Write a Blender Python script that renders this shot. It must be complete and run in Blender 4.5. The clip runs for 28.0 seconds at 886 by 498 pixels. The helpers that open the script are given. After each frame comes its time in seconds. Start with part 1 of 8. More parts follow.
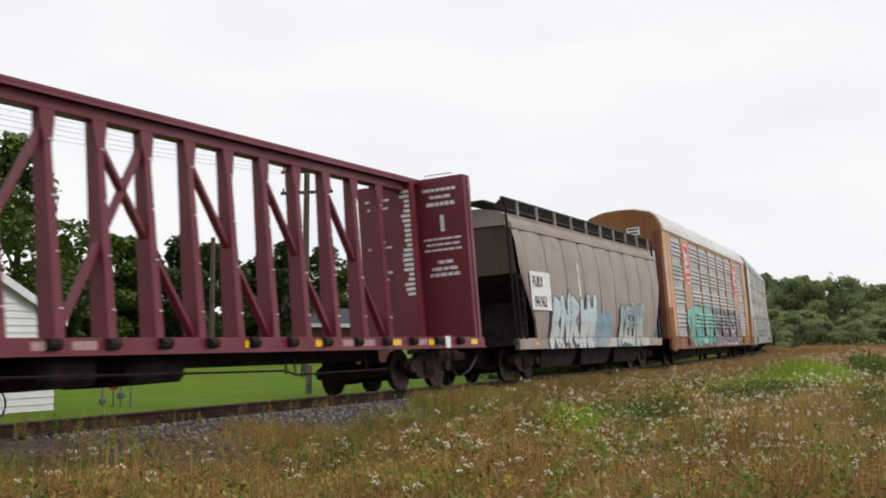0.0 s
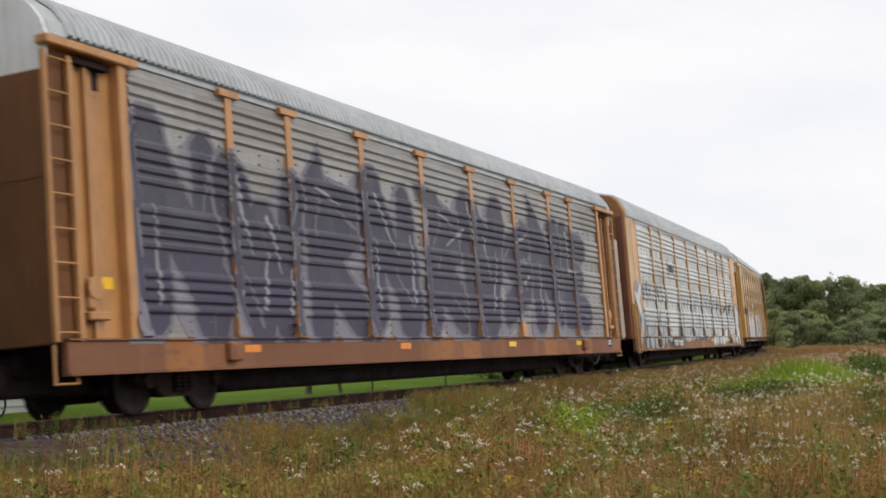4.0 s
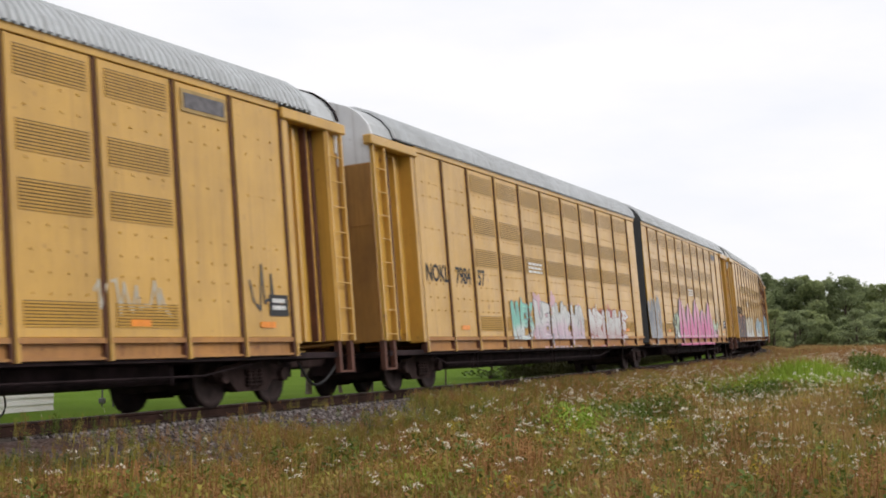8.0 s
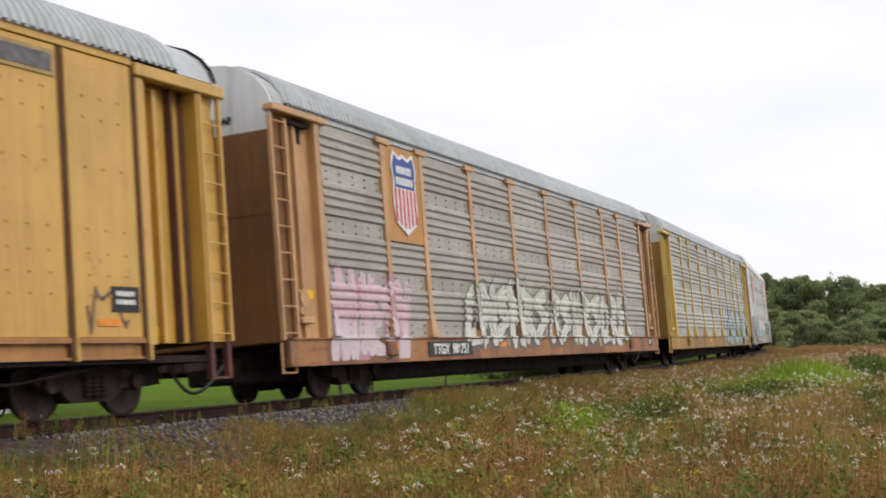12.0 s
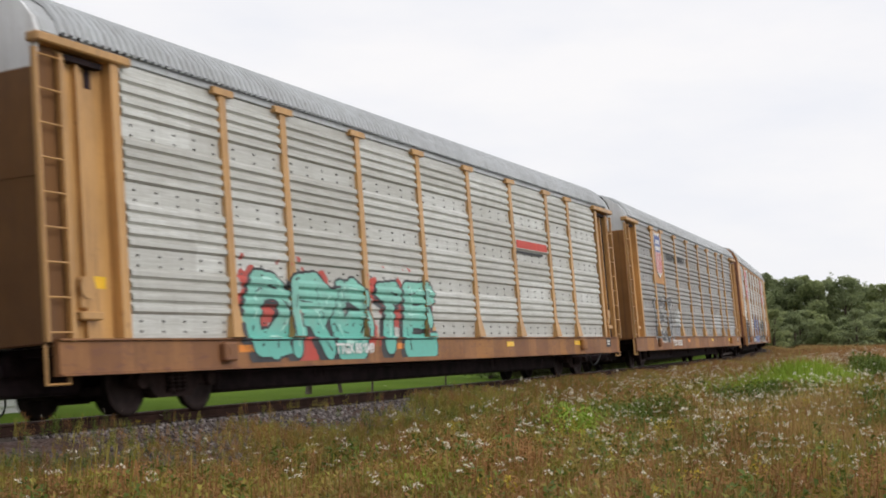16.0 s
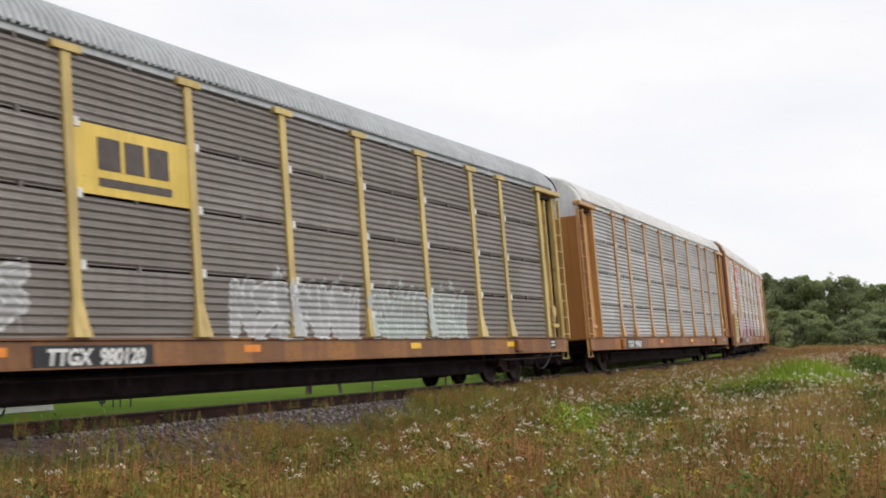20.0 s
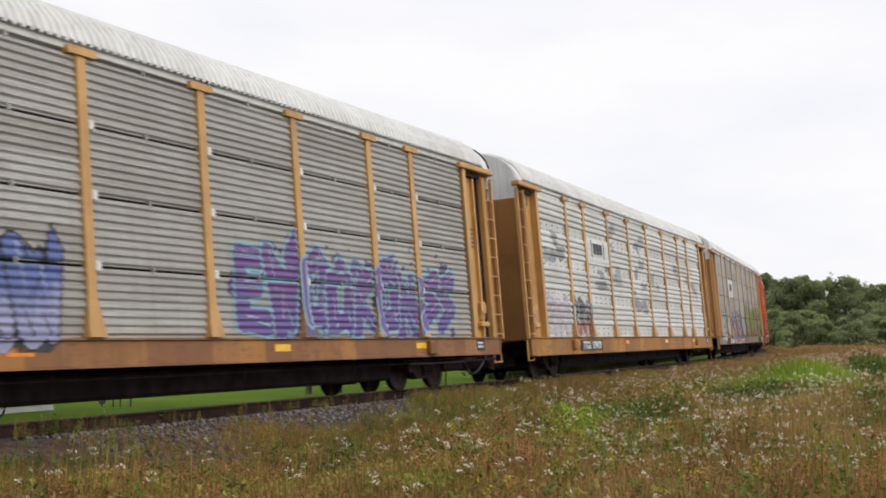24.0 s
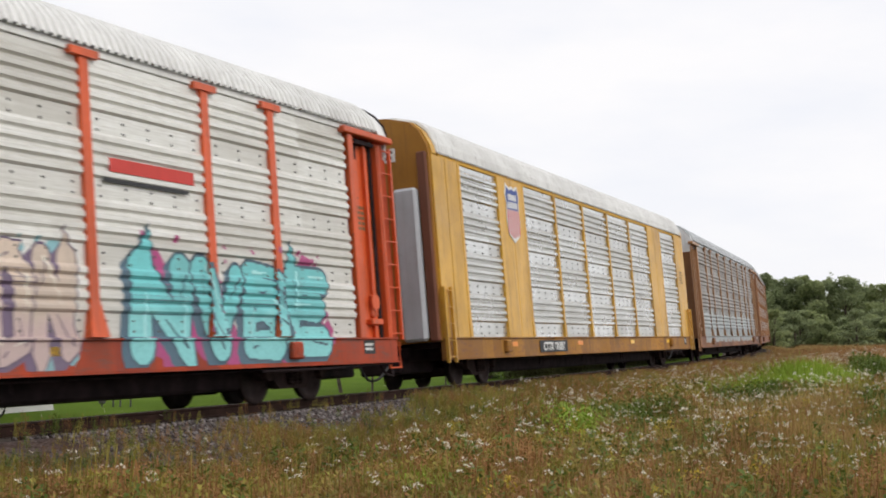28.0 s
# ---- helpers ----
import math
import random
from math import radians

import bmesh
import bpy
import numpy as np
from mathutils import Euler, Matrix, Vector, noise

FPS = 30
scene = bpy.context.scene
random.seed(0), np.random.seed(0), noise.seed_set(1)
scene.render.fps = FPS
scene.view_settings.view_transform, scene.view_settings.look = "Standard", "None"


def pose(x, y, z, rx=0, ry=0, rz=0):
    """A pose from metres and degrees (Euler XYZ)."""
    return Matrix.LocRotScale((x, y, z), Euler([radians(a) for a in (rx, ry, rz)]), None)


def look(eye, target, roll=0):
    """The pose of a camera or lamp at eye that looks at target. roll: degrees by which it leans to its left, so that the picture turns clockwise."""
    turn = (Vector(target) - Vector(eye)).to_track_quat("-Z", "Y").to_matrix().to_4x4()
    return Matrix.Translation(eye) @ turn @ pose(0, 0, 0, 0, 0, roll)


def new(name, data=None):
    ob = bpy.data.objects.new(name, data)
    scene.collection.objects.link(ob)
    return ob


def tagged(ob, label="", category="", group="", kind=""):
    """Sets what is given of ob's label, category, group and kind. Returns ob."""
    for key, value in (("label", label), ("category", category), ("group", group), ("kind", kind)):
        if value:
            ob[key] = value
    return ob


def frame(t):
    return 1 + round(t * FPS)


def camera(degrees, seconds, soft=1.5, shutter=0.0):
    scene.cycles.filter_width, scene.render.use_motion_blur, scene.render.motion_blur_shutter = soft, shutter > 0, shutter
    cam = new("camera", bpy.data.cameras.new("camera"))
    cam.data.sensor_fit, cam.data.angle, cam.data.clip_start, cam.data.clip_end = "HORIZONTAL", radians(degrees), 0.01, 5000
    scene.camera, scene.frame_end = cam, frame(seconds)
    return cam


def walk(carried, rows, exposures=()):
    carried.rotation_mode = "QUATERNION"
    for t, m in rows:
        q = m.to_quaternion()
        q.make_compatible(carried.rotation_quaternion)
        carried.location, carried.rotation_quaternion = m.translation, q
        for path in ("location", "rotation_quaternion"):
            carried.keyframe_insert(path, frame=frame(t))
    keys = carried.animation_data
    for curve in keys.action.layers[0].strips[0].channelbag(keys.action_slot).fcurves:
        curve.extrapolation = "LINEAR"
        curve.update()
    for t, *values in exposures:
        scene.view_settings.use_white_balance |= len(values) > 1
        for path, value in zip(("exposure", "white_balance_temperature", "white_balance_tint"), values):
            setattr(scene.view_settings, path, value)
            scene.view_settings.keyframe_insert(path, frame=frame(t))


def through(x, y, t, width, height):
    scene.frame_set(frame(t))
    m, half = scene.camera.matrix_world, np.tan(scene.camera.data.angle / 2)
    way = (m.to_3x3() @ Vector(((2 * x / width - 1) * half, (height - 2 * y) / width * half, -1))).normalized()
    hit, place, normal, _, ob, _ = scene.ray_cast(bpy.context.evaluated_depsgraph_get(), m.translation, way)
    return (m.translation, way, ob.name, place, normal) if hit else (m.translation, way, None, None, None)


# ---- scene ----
EYE = (0.0, 0.0, 1.296)
PITCH, LEAN = 3.674, 0.30
cam = camera(37.65, 28.0, soft=1.8, shutter=0.12)
aim = (0.0, math.cos(radians(PITCH)), EYE[2] + math.sin(radians(PITCH)))
walk(cam, [(0.0, look(EYE, aim, LEAN)), (28.0, look(EYE, aim, LEAN))],
     exposures=((0.0, -0.03), (3.2, -0.03), (5.5, 0.04), (12.3, 0.05), (14.8, -0.03), (16.4, -0.04), (18.0, 0.0), (28.0, 0.01)))

# ---- light: bright overcast, thin cloud with a little blue ----
world = bpy.data.worlds.new("overcast_sky")
scene.world = world
world.use_nodes = True
wn, wl = world.node_tree.nodes, world.node_tree.links
wn.clear()
w_out, w_bg = wn.new("ShaderNodeOutputWorld"), wn.new("ShaderNodeBackground")
w_sky, w_co, w_map = wn.new("ShaderNodeTexSky"), wn.new("ShaderNodeTexCoord"), wn.new("ShaderNodeMapping")
w_sky.sky_type, w_sky.sun_disc = "NISHITA", False
w_sky.sun_elevation, w_sky.sun_rotation = radians(43), radians(112)
w_noise, w_ramp, w_gain, w_mix = wn.new("ShaderNodeTexNoise"), wn.new("ShaderNodeValToRGB"), wn.new("ShaderNodeMix"), wn.new("ShaderNodeMix")
w_map.inputs["Scale"].default_value = (1.0, 1.0, 3.2)
w_noise.inputs["Scale"].default_value, w_noise.inputs["Detail"].default_value = 2.6, 6.0
w_noise.inputs["Roughness"].default_value = 0.55
w_ramp.color_ramp.elements[0].position, w_ramp.color_ramp.elements[0].color = 0.36, (0.875, 0.885, 0.94, 1)
w_ramp.color_ramp.elements[1].position, w_ramp.color_ramp.elements[1].color = 0.60, (0.985, 0.966, 0.972, 1)
w_gain.data_type, w_gain.blend_type = "RGBA", "MULTIPLY"
w_gain.inputs["Factor"].default_value = 1.0
w_gain.inputs["B"].default_value = (0.09, 0.09, 0.09, 1)
w_mix.data_type = "RGBA"
w_mix.inputs["Factor"].default_value = 0.93
wl.new(w_co.outputs["Generated"], w_map.inputs["Vector"])
wl.new(w_map.outputs["Vector"], w_noise.inputs["Vector"])
wl.new(w_noise.outputs["Fac"], w_ramp.inputs["Fac"])
wl.new(w_sky.outputs["Color"], w_gain.inputs["A"])
wl.new(w_gain.outputs["Result"], w_mix.inputs["A"])
wl.new(w_ramp.outputs["Color"], w_mix.inputs["B"])
wl.new(w_mix.outputs["Result"], w_bg.inputs["Color"])
w_bg.inputs["Strength"].default_value = 1.06
wl.new(w_bg.outputs["Background"], w_out.inputs["Surface"])

sun = new("sun", bpy.data.lights.new("sun", "SUN"))
sun.data.energy, sun.data.angle, sun.data.color = 1.5, radians(28), (1.0, 0.955, 0.91)
sun.matrix_world = look((45, 12, 42), (0, 30, 0))

# ---- materials ----
MATS = {}


class Nodes:
    """Short hand for one material's node tree."""

    def __init__(self, name):
        self.mat = bpy.data.materials.new(name)
        self.mat.use_nodes = True
        self.t = self.mat.node_tree
        self.b = self.t.nodes["Principled BSDF"]

    def add(self, kind, **props):
        n = self.t.nodes.new(kind)
        for k, v in props.items():
            if k == "operation":
                n.operation = v
            elif k == "data_type":
                n.data_type = v
            elif k == "blend_type":
                n.blend_type = v
            elif k == "feature":
                n.feature = v
            elif k == "dims":
                n.voronoi_dimensions = v
        return n

    def put(self, socket, v):
        if isinstance(v, bpy.types.NodeSocket):
            self.t.links.new(v, socket)
        elif isinstance(v, (tuple, list)) and len(v) == 3 and socket.type == "RGBA":
            socket.default_value = (*v, 1)
        else:
            socket.default_value = v

    def math(self, op, a, b=0.0, c=0.0):
        n = self.add("ShaderNodeMath", operation=op)
        for s, v in zip(n.inputs, (a, b, c)):
            self.put(s, v)
        return n.outputs[0]

    def mix(self, fac, a, b, blend="MIX"):
        n = self.add("ShaderNodeMix", data_type="RGBA", blend_type=blend)
        self.put(n.inputs["Factor"], fac)
        self.put(n.inputs["A"], a)
        self.put(n.inputs["B"], b)
        return n.outputs["Result"]

    def coords(self, scale=(1, 1, 1), offset=(0, 0, 0)):
        co, mp = self.add("ShaderNodeTexCoord"), self.add("ShaderNodeMapping")
        mp.inputs["Scale"].default_value, mp.inputs["Location"].default_value = scale, offset
        self.t.links.new(co.outputs["Object"], mp.inputs["Vector"])
        return mp.outputs["Vector"]

    def noise(self, vec, scale=1.0, detail=4.0, rough=0.55):
        n = self.add("ShaderNodeTexNoise")
        self.put(n.inputs["Vector"], vec)
        n.inputs["Scale"].default_value, n.inputs["Detail"].default_value, n.inputs["Roughness"].default_value = scale, detail, rough
        return n.outputs["Fac"]

    def step(self, v, lo, hi, a=0.0, b=1.0):
        n = self.add("ShaderNodeMapRange")
        for key, x in (("Value", v), ("From Min", lo), ("From Max", hi), ("To Min", a), ("To Max", b)):
            self.put(n.inputs[key], x)
        return n.outputs["Result"]

    def bump(self, height, strength=0.3, distance=0.01):
        n = self.add("ShaderNodeBump")
        self.put(n.inputs["Height"], height)
        n.inputs["Strength"].default_value, n.inputs["Distance"].default_value = strength, distance
        self.t.links.new(n.outputs["Normal"], self.b.inputs["Normal"])

    def finish(self, colour, rough=0.6, metal=0.0):
        self.put(self.b.inputs["Base Color"], colour)
        self.put(self.b.inputs["Roughness"], rough)
        self.b.inputs["Metallic"].default_value = metal
        return self.mat


def paint(name, base, rough=0.55, metal=0.0, sheets=0.0, wear=0.35, rust=0.0, blotch=(), mark=1.0, dirt=0.3, blocks=0.0, coat=0.0, wavy=0.0):
    """Weathered sheet or painted steel on a car: soft blotches, vertical streaks of dirt, fine grain."""
    m = Nodes(name)
    big = m.noise(m.coords((0.45, 0.6, 0.9), (mark, 0, 0)), 1.3, 3.0)
    streak = m.noise(m.coords((5.0, 5.0, 0.28), (0, mark, 0)), 1.5, 4.0)
    grain = m.noise(m.coords((1, 1, 1)), 38.0, 2.0)
    dark = tuple(c * 0.62 * k for c, k in zip(base, (1.0, 0.96, 0.90)))
    light = tuple(min(0.95, c * 1.12) for c in base)
    colour = m.mix(m.step(big, 0.32, 0.68), light, base)
    colour = m.mix(m.math("MULTIPLY", m.step(streak, 0.48, 0.78), wear), colour, dark)
    colour = m.mix(m.math("MULTIPLY", m.step(grain, 0.45, 0.75), 0.16), colour, dark)
    if dirt:
        soot = m.noise(m.coords((0.8, 0.8, 0.42), (mark * 3, 1, 0)), 1.15, 5.0, 0.66)
        colour = m.mix(m.step(soot, 0.42, 0.74, 0.0, min(0.9, dirt)), colour, tuple(0.28 * b + k for b, k in zip(base, (0.042, 0.020, 0.012))))
        run = m.noise(m.coords((9.0, 9.0, 0.22), (mark, 2, 0)), 1.3, 3.0, 0.6)
        colour = m.mix(m.step(run, 0.56, 0.72, 0.0, min(0.8, dirt * 1.1)), colour, tuple(0.35 * b + k for b, k in zip(base, (0.05, 0.022, 0.012))))
        chip = m.noise(m.coords((1, 1, 1), (0, mark, 5)), 7.5, 4.0, 0.7)
        colour = m.mix(m.step(chip, 0.66, 0.71, 0.0, min(0.7, dirt * 1.3)), colour, (0.13, 0.055, 0.028))
    if sheets:
        scratch_shine = m.noise(m.coords((0.9, 1, 22.0), (mark, 0, 0)), 1.6, 4.0, 0.7)
        colour = m.mix(m.step(scratch_shine, 0.44, 0.70, 0.0, 0.6), colour, dark)
        # paler streaks put the sheets' bright highlights into the colour
        colour = m.mix(m.step(scratch_shine, 0.44, 0.28, 0.0, 0.7), colour, tuple(min(0.85, c * 1.35) for c in base))
        co, sep, white, comb = m.add("ShaderNodeTexCoord"), m.add("ShaderNodeSeparateXYZ"), m.add("ShaderNodeTexWhiteNoise"), m.add("ShaderNodeCombineXYZ")
        m.t.links.new(co.outputs["Object"], sep.inputs[0])
        m.put(comb.inputs[0], m.math("FLOOR", m.math("DIVIDE", m.math("ADD", sep.outputs["X"], 7.14), 2.855)))
        m.put(comb.inputs[1], m.math("FLOOR", m.math("DIVIDE", m.math("ADD", sep.outputs["Z"], -0.18), 0.475)))
        comb.inputs[2].default_value = mark
        m.t.links.new(comb.outputs[0], white.inputs["Vector"])
        colour = m.mix(m.math("MULTIPLY", white.outputs["Value"], sheets), colour, dark)
        wash = m.noise(m.coords((0.35, 1, 2.4), (mark, 0, mark)), 2.6, 6.0, 0.65)
        colour = m.mix(m.step(wash, 0.5, 0.75, 0.0, 0.45), colour, light)
    if rust:
        spot = m.noise(m.coords((1, 1, 0.7), (mark * 2, 0, 3)), 2.3, 6.0, 0.7)
        colour = m.mix(m.step(spot, 0.66 - rust * 0.2, 0.74 - rust * 0.2, 0.0, 0.8), colour, (0.16, 0.065, 0.03))
    for u0, u1, z0, z1, tone in blotch:
        co, sep = m.add("ShaderNodeTexCoord"), m.add("ShaderNodeSeparateXYZ")
        m.t.links.new(co.outputs["Object"], sep.inputs[0])
        dx = m.math("DIVIDE", m.math("ABSOLUTE", m.math("SUBTRACT", sep.outputs["X"], (u0 + u1) / 2)), (u1 - u0) / 2)
        dz = m.math("DIVIDE", m.math("ABSOLUTE", m.math("SUBTRACT", sep.outputs["Z"], (z0 + z1) / 2)), (z1 - z0) / 2)
        rag = m.noise(m.coords((1.1, 0, 1.5), (u0, 0, z0)), 1.9, 3.0)
        far = m.math("MULTIPLY_ADD", rag, 2.2, m.math("SUBTRACT", m.math("MAXIMUM", dx, dz), 1.0))
        colour = m.mix(m.step(far, 0.88, 1.0, 0.8, 0.0), colour, tone)
    if blocks:
        co, sep, comb, white = m.add("ShaderNodeTexCoord"), m.add("ShaderNodeSeparateXYZ"), m.add("ShaderNodeCombineXYZ"), m.add("ShaderNodeTexWhiteNoise")
        m.t.links.new(co.outputs["Object"], sep.inputs[0])
        shift = m.math("MULTIPLY", m.noise(m.coords((0.5, 0, 0), (mark, 0, 0)), 1.0, 1.0), 2.4)
        m.put(comb.inputs[0], m.math("FLOOR", m.math("DIVIDE", m.math("ADD", sep.outputs["X"], shift), 0.83)))
        comb.inputs[1].default_value = mark
        m.t.links.new(comb.outputs[0], white.inputs["Vector"])
        v = white.outputs["Value"]
        colour = m.mix(m.math("MULTIPLY", m.math("GREATER_THAN", v, 0.66), blocks), colour, tuple(c * k + 0.008 for c, k in zip(base, (0.62, 0.55, 0.52))))
        colour = m.mix(m.math("MULTIPLY", m.math("LESS_THAN", v, 0.17), blocks * 0.7), colour, (min(0.7, base[0] * 1.35), min(0.6, base[1] * 1.35), base[2] * 0.9))
        edge = m.noise(m.coords((1.6, 1, 6.0), (mark, 0, 0)), 1.7, 5.0, 0.7)
        colour = m.mix(m.step(edge, 0.52, 0.68, 0.0, blocks), colour, (0.15, 0.062, 0.045))
    height = m.math("ADD", grain, big)
    if wavy:
        height = m.math("MULTIPLY_ADD", m.noise(m.coords((0.9, 0.9, 0.75), (mark, 0, 2)), 1.5, 1.0), wavy, height)
    m.bump(height, 0.15, 0.01 if not wavy else 0.03)
    if coat:
        m.b.inputs["Coat Weight"].default_value, m.b.inputs["Coat Roughness"].default_value = coat, 0.16
    return m.finish(colour, m.step(big, 0.3, 0.7, rough - 0.08, rough + 0.1), metal)


def plain(name, base, rough=0.6, metal=0.0, vary=0.25, scale=6.0, bump=0.15, gloss=0.5):
    if name in MATS:
        return MATS[name]
    m = Nodes(name)
    n1, n2 = m.noise(m.coords(), scale, 5.0), m.noise(m.coords(), scale * 7, 2.0)
    dark = tuple(c * (1 - vary * 1.4) for c in base)
    light = tuple(min(0.95, c * (1 + vary * 0.6)) for c in base)
    colour = m.mix(m.step(n1, 0.3, 0.7), dark, light)
    colour = m.mix(m.math("MULTIPLY", n2, 0.35), colour, dark)
    if bump:
        m.bump(n2, bump, 0.01)
    m.b.inputs["Specular IOR Level"].default_value = gloss
    MATS[name] = m.finish(colour, rough, metal)
    return MATS[name]


def leafy(name, a, b, rough=0.6, through=0.25, drift=None):
    """Leaves and stems: each piece its own mix of two colours, a little light through them."""
    m = Nodes(name)
    geo = m.add("ShaderNodeNewGeometry")
    big = m.noise(m.coords(), 0.55, 3.0)
    f = m.math("ADD", m.math("MULTIPLY", geo.outputs["Random Per Island"], 0.55), m.math("MULTIPLY_ADD", big, 1.7, -0.62))
    colour = m.mix(m.step(f, 0.0, 1.0), a, b)
    if drift:
        far = m.math("MULTIPLY_ADD", geo.outputs["Random Per Island"], 0.16, m.noise(m.coords((1, 1, 0), (31, 7, 0)), 0.42, 3.0, 0.6))
        colour = m.mix(m.step(far, 0.52, 0.72, 0.0, 0.6), colour, drift)
    m.finish(colour, rough)
    m.b.inputs["Specular IOR Level"].default_value = 0.2
    tr, mx = m.add("ShaderNodeBsdfTranslucent"), m.add("ShaderNodeMixShader")
    m.put(tr.inputs["Color"], colour)
    mx.inputs["Fac"].default_value = through
    out = m.t.nodes["Material Output"]
    m.t.links.new(m.b.outputs[0], mx.inputs[1])
    m.t.links.new(tr.outputs[0], mx.inputs[2])
    m.t.links.new(mx.outputs[0], out.inputs["Surface"])
    return m.mat


# ---- mesh building ----
class Shape:
    """Vertices and faces of one part."""

    def __init__(self):
        self.v, self.f = [], []

    def box(self, x0, x1, y0, y1, z0, z1, bevel=0.0):
        n = len(self.v)
        if bevel <= 0:
            self.v += [(x, y, z) for x in (x0, x1) for y in (y0, y1) for z in (z0, z1)]
            for q in ((0, 1, 3, 2), (4, 6, 7, 5), (0, 4, 5, 1), (2, 3, 7, 6), (0, 2, 6, 4), (1, 5, 7, 3)):
                self.f.append(tuple(n + i for i in q))
            return self
        b = min(bevel, (x1 - x0) / 3, (y1 - y0) / 3, (z1 - z0) / 3)
        bm = bmesh.new()
        bmesh.ops.create_cube(bm, size=1.0, matrix=Matrix.Translation(((x0 + x1) / 2, (y0 + y1) / 2, (z0 + z1) / 2)) @ Matrix.Diagonal((x1 - x0, y1 - y0, z1 - z0, 1)))
        bmesh.ops.bevel(bm, geom=bm.edges[:], offset=b, segments=1, affect="EDGES")
        return self.take(bm)

    def take(self, bm):
        n = len(self.v)
        bm.verts.index_update()
        self.v += [tuple(v.co) for v in bm.verts]
        self.f += [tuple(n + v.index for v in f.verts) for f in bm.faces]
        bm.free()
        return self

    def hull(self, ring0, ring1, close=True, caps=True):
        """A skin between two rings of as many points."""
        n, k = len(self.v), len(ring0)
        self.v += [tuple(p) for p in ring0] + [tuple(p) for p in ring1]
        for i in range(k if close else k - 1):
            j = (i + 1) % k
            self.f.append((n + i, n + j, n + k + j, n + k + i))
        if close and caps:
            self.f.append(tuple(n + i for i in reversed(range(k))))
            self.f.append(tuple(n + k + i for i in range(k)))
        return self

    def skin(self, rings, close=True):
        """One connected skin through many rings."""
        n, k = len(self.v), len(rings[0])
        for ring in rings:
            self.v += [tuple(p) for p in ring]
        for j in range(len(rings) - 1):
            for i in range(k if close else k - 1):
                q = (i + 1) % k
                self.f.append((n + j * k + i, n + j * k + q, n + (j + 1) * k + q, n + (j + 1) * k + i))
        return self

    def rod(self, a, b, r, sides=8, r2=None):
        a, b = Vector(a), Vector(b)
        q = (b - a).to_track_quat("Z", "Y")
        r2 = r if r2 is None else r2
        ring = [Vector((math.cos(2 * math.pi * i / sides), math.sin(2 * math.pi * i / sides), 0)) for i in range(sides)]
        return self.hull([a + q @ (p * r) for p in ring], [b + q @ (p * r2) for p in ring])

    def tube(self, pts, r, sides=8):
        """One bent pipe through the points."""
        ps, rings = [Vector(p) for p in pts], []
        for i, p in enumerate(ps):
            d = (ps[min(i + 1, len(ps) - 1)] - ps[max(i - 1, 0)]).normalized()
            side = d.cross(Vector((0.13, 0.02, 1.0)) if abs(d.z) < 0.9 else Vector((1.0, 0.1, 0.0))).normalized()
            up = side.cross(d)
            rings.append([p + (side * math.cos(2 * math.pi * k / sides) + up * math.sin(2 * math.pi * k / sides)) * r for k in range(sides)])
        return self.skin(rings)

    def poly(self, pts, y0, y1):
        """An outline in x and z, given thickness in y."""
        return self.hull([(x, y0, z) for x, z in pts], [(x, y1, z) for x, z in pts])

    def mesh(self, name, smooth=False):
        me = bpy.data.meshes.new(name)
        me.from_pydata(self.v, [], self.f)
        bm = bmesh.new()
        bm.from_mesh(me)
        bmesh.ops.recalc_face_normals(bm, faces=bm.faces)
        bm.to_mesh(me)
        bm.free()
        if smooth:
            me.polygons.foreach_set("use_smooth", [True] * len(me.polygons))
        return me


def part(name, shape, material, parent, label="", smooth=False, at=None, kind=""):
    """One mesh object under a thing or a part. Meshes that are shared take their material on the object."""
    me = shape if isinstance(shape, bpy.types.Mesh) else shape.mesh(name, smooth)
    ob = new(name, me)
    if not me.materials:
        me.materials.append(None)
    ob.material_slots[0].link = "OBJECT"
    ob.material_slots[0].material = material
    ob.parent = parent
    if at is not None:
        ob.matrix_basis = at
    return tagged(ob, label, kind=kind)


def thing(name, label, category, group="", m=None):
    ob = new(name)
    ob.empty_display_size = 0.3
    if m is not None:
        ob.matrix_basis = m
    return tagged(ob, label, category, group)


def single(name, shape, material, label, category="", group="", kind="", m=None, smooth=False):
    me = shape if isinstance(shape, bpy.types.Mesh) else shape.mesh(name, smooth)
    ob = new(name, me)
    if not me.materials:
        me.materials.append(material)
    if m is not None:
        ob.matrix_basis = m
    return tagged(ob, label, category, group, kind)


def lettering(text, size, bold=0.0, slant=0.0):
    cu = bpy.data.curves.new("lettering", "FONT")
    cu.body, cu.size, cu.align_x, cu.extrude, cu.offset, cu.shear = text, size, "CENTER", 0.002, bold, slant
    tmp = bpy.data.objects.new("lettering", cu)
    me = bpy.data.meshes.new_from_object(tmp)
    bpy.data.objects.remove(tmp)
    return me


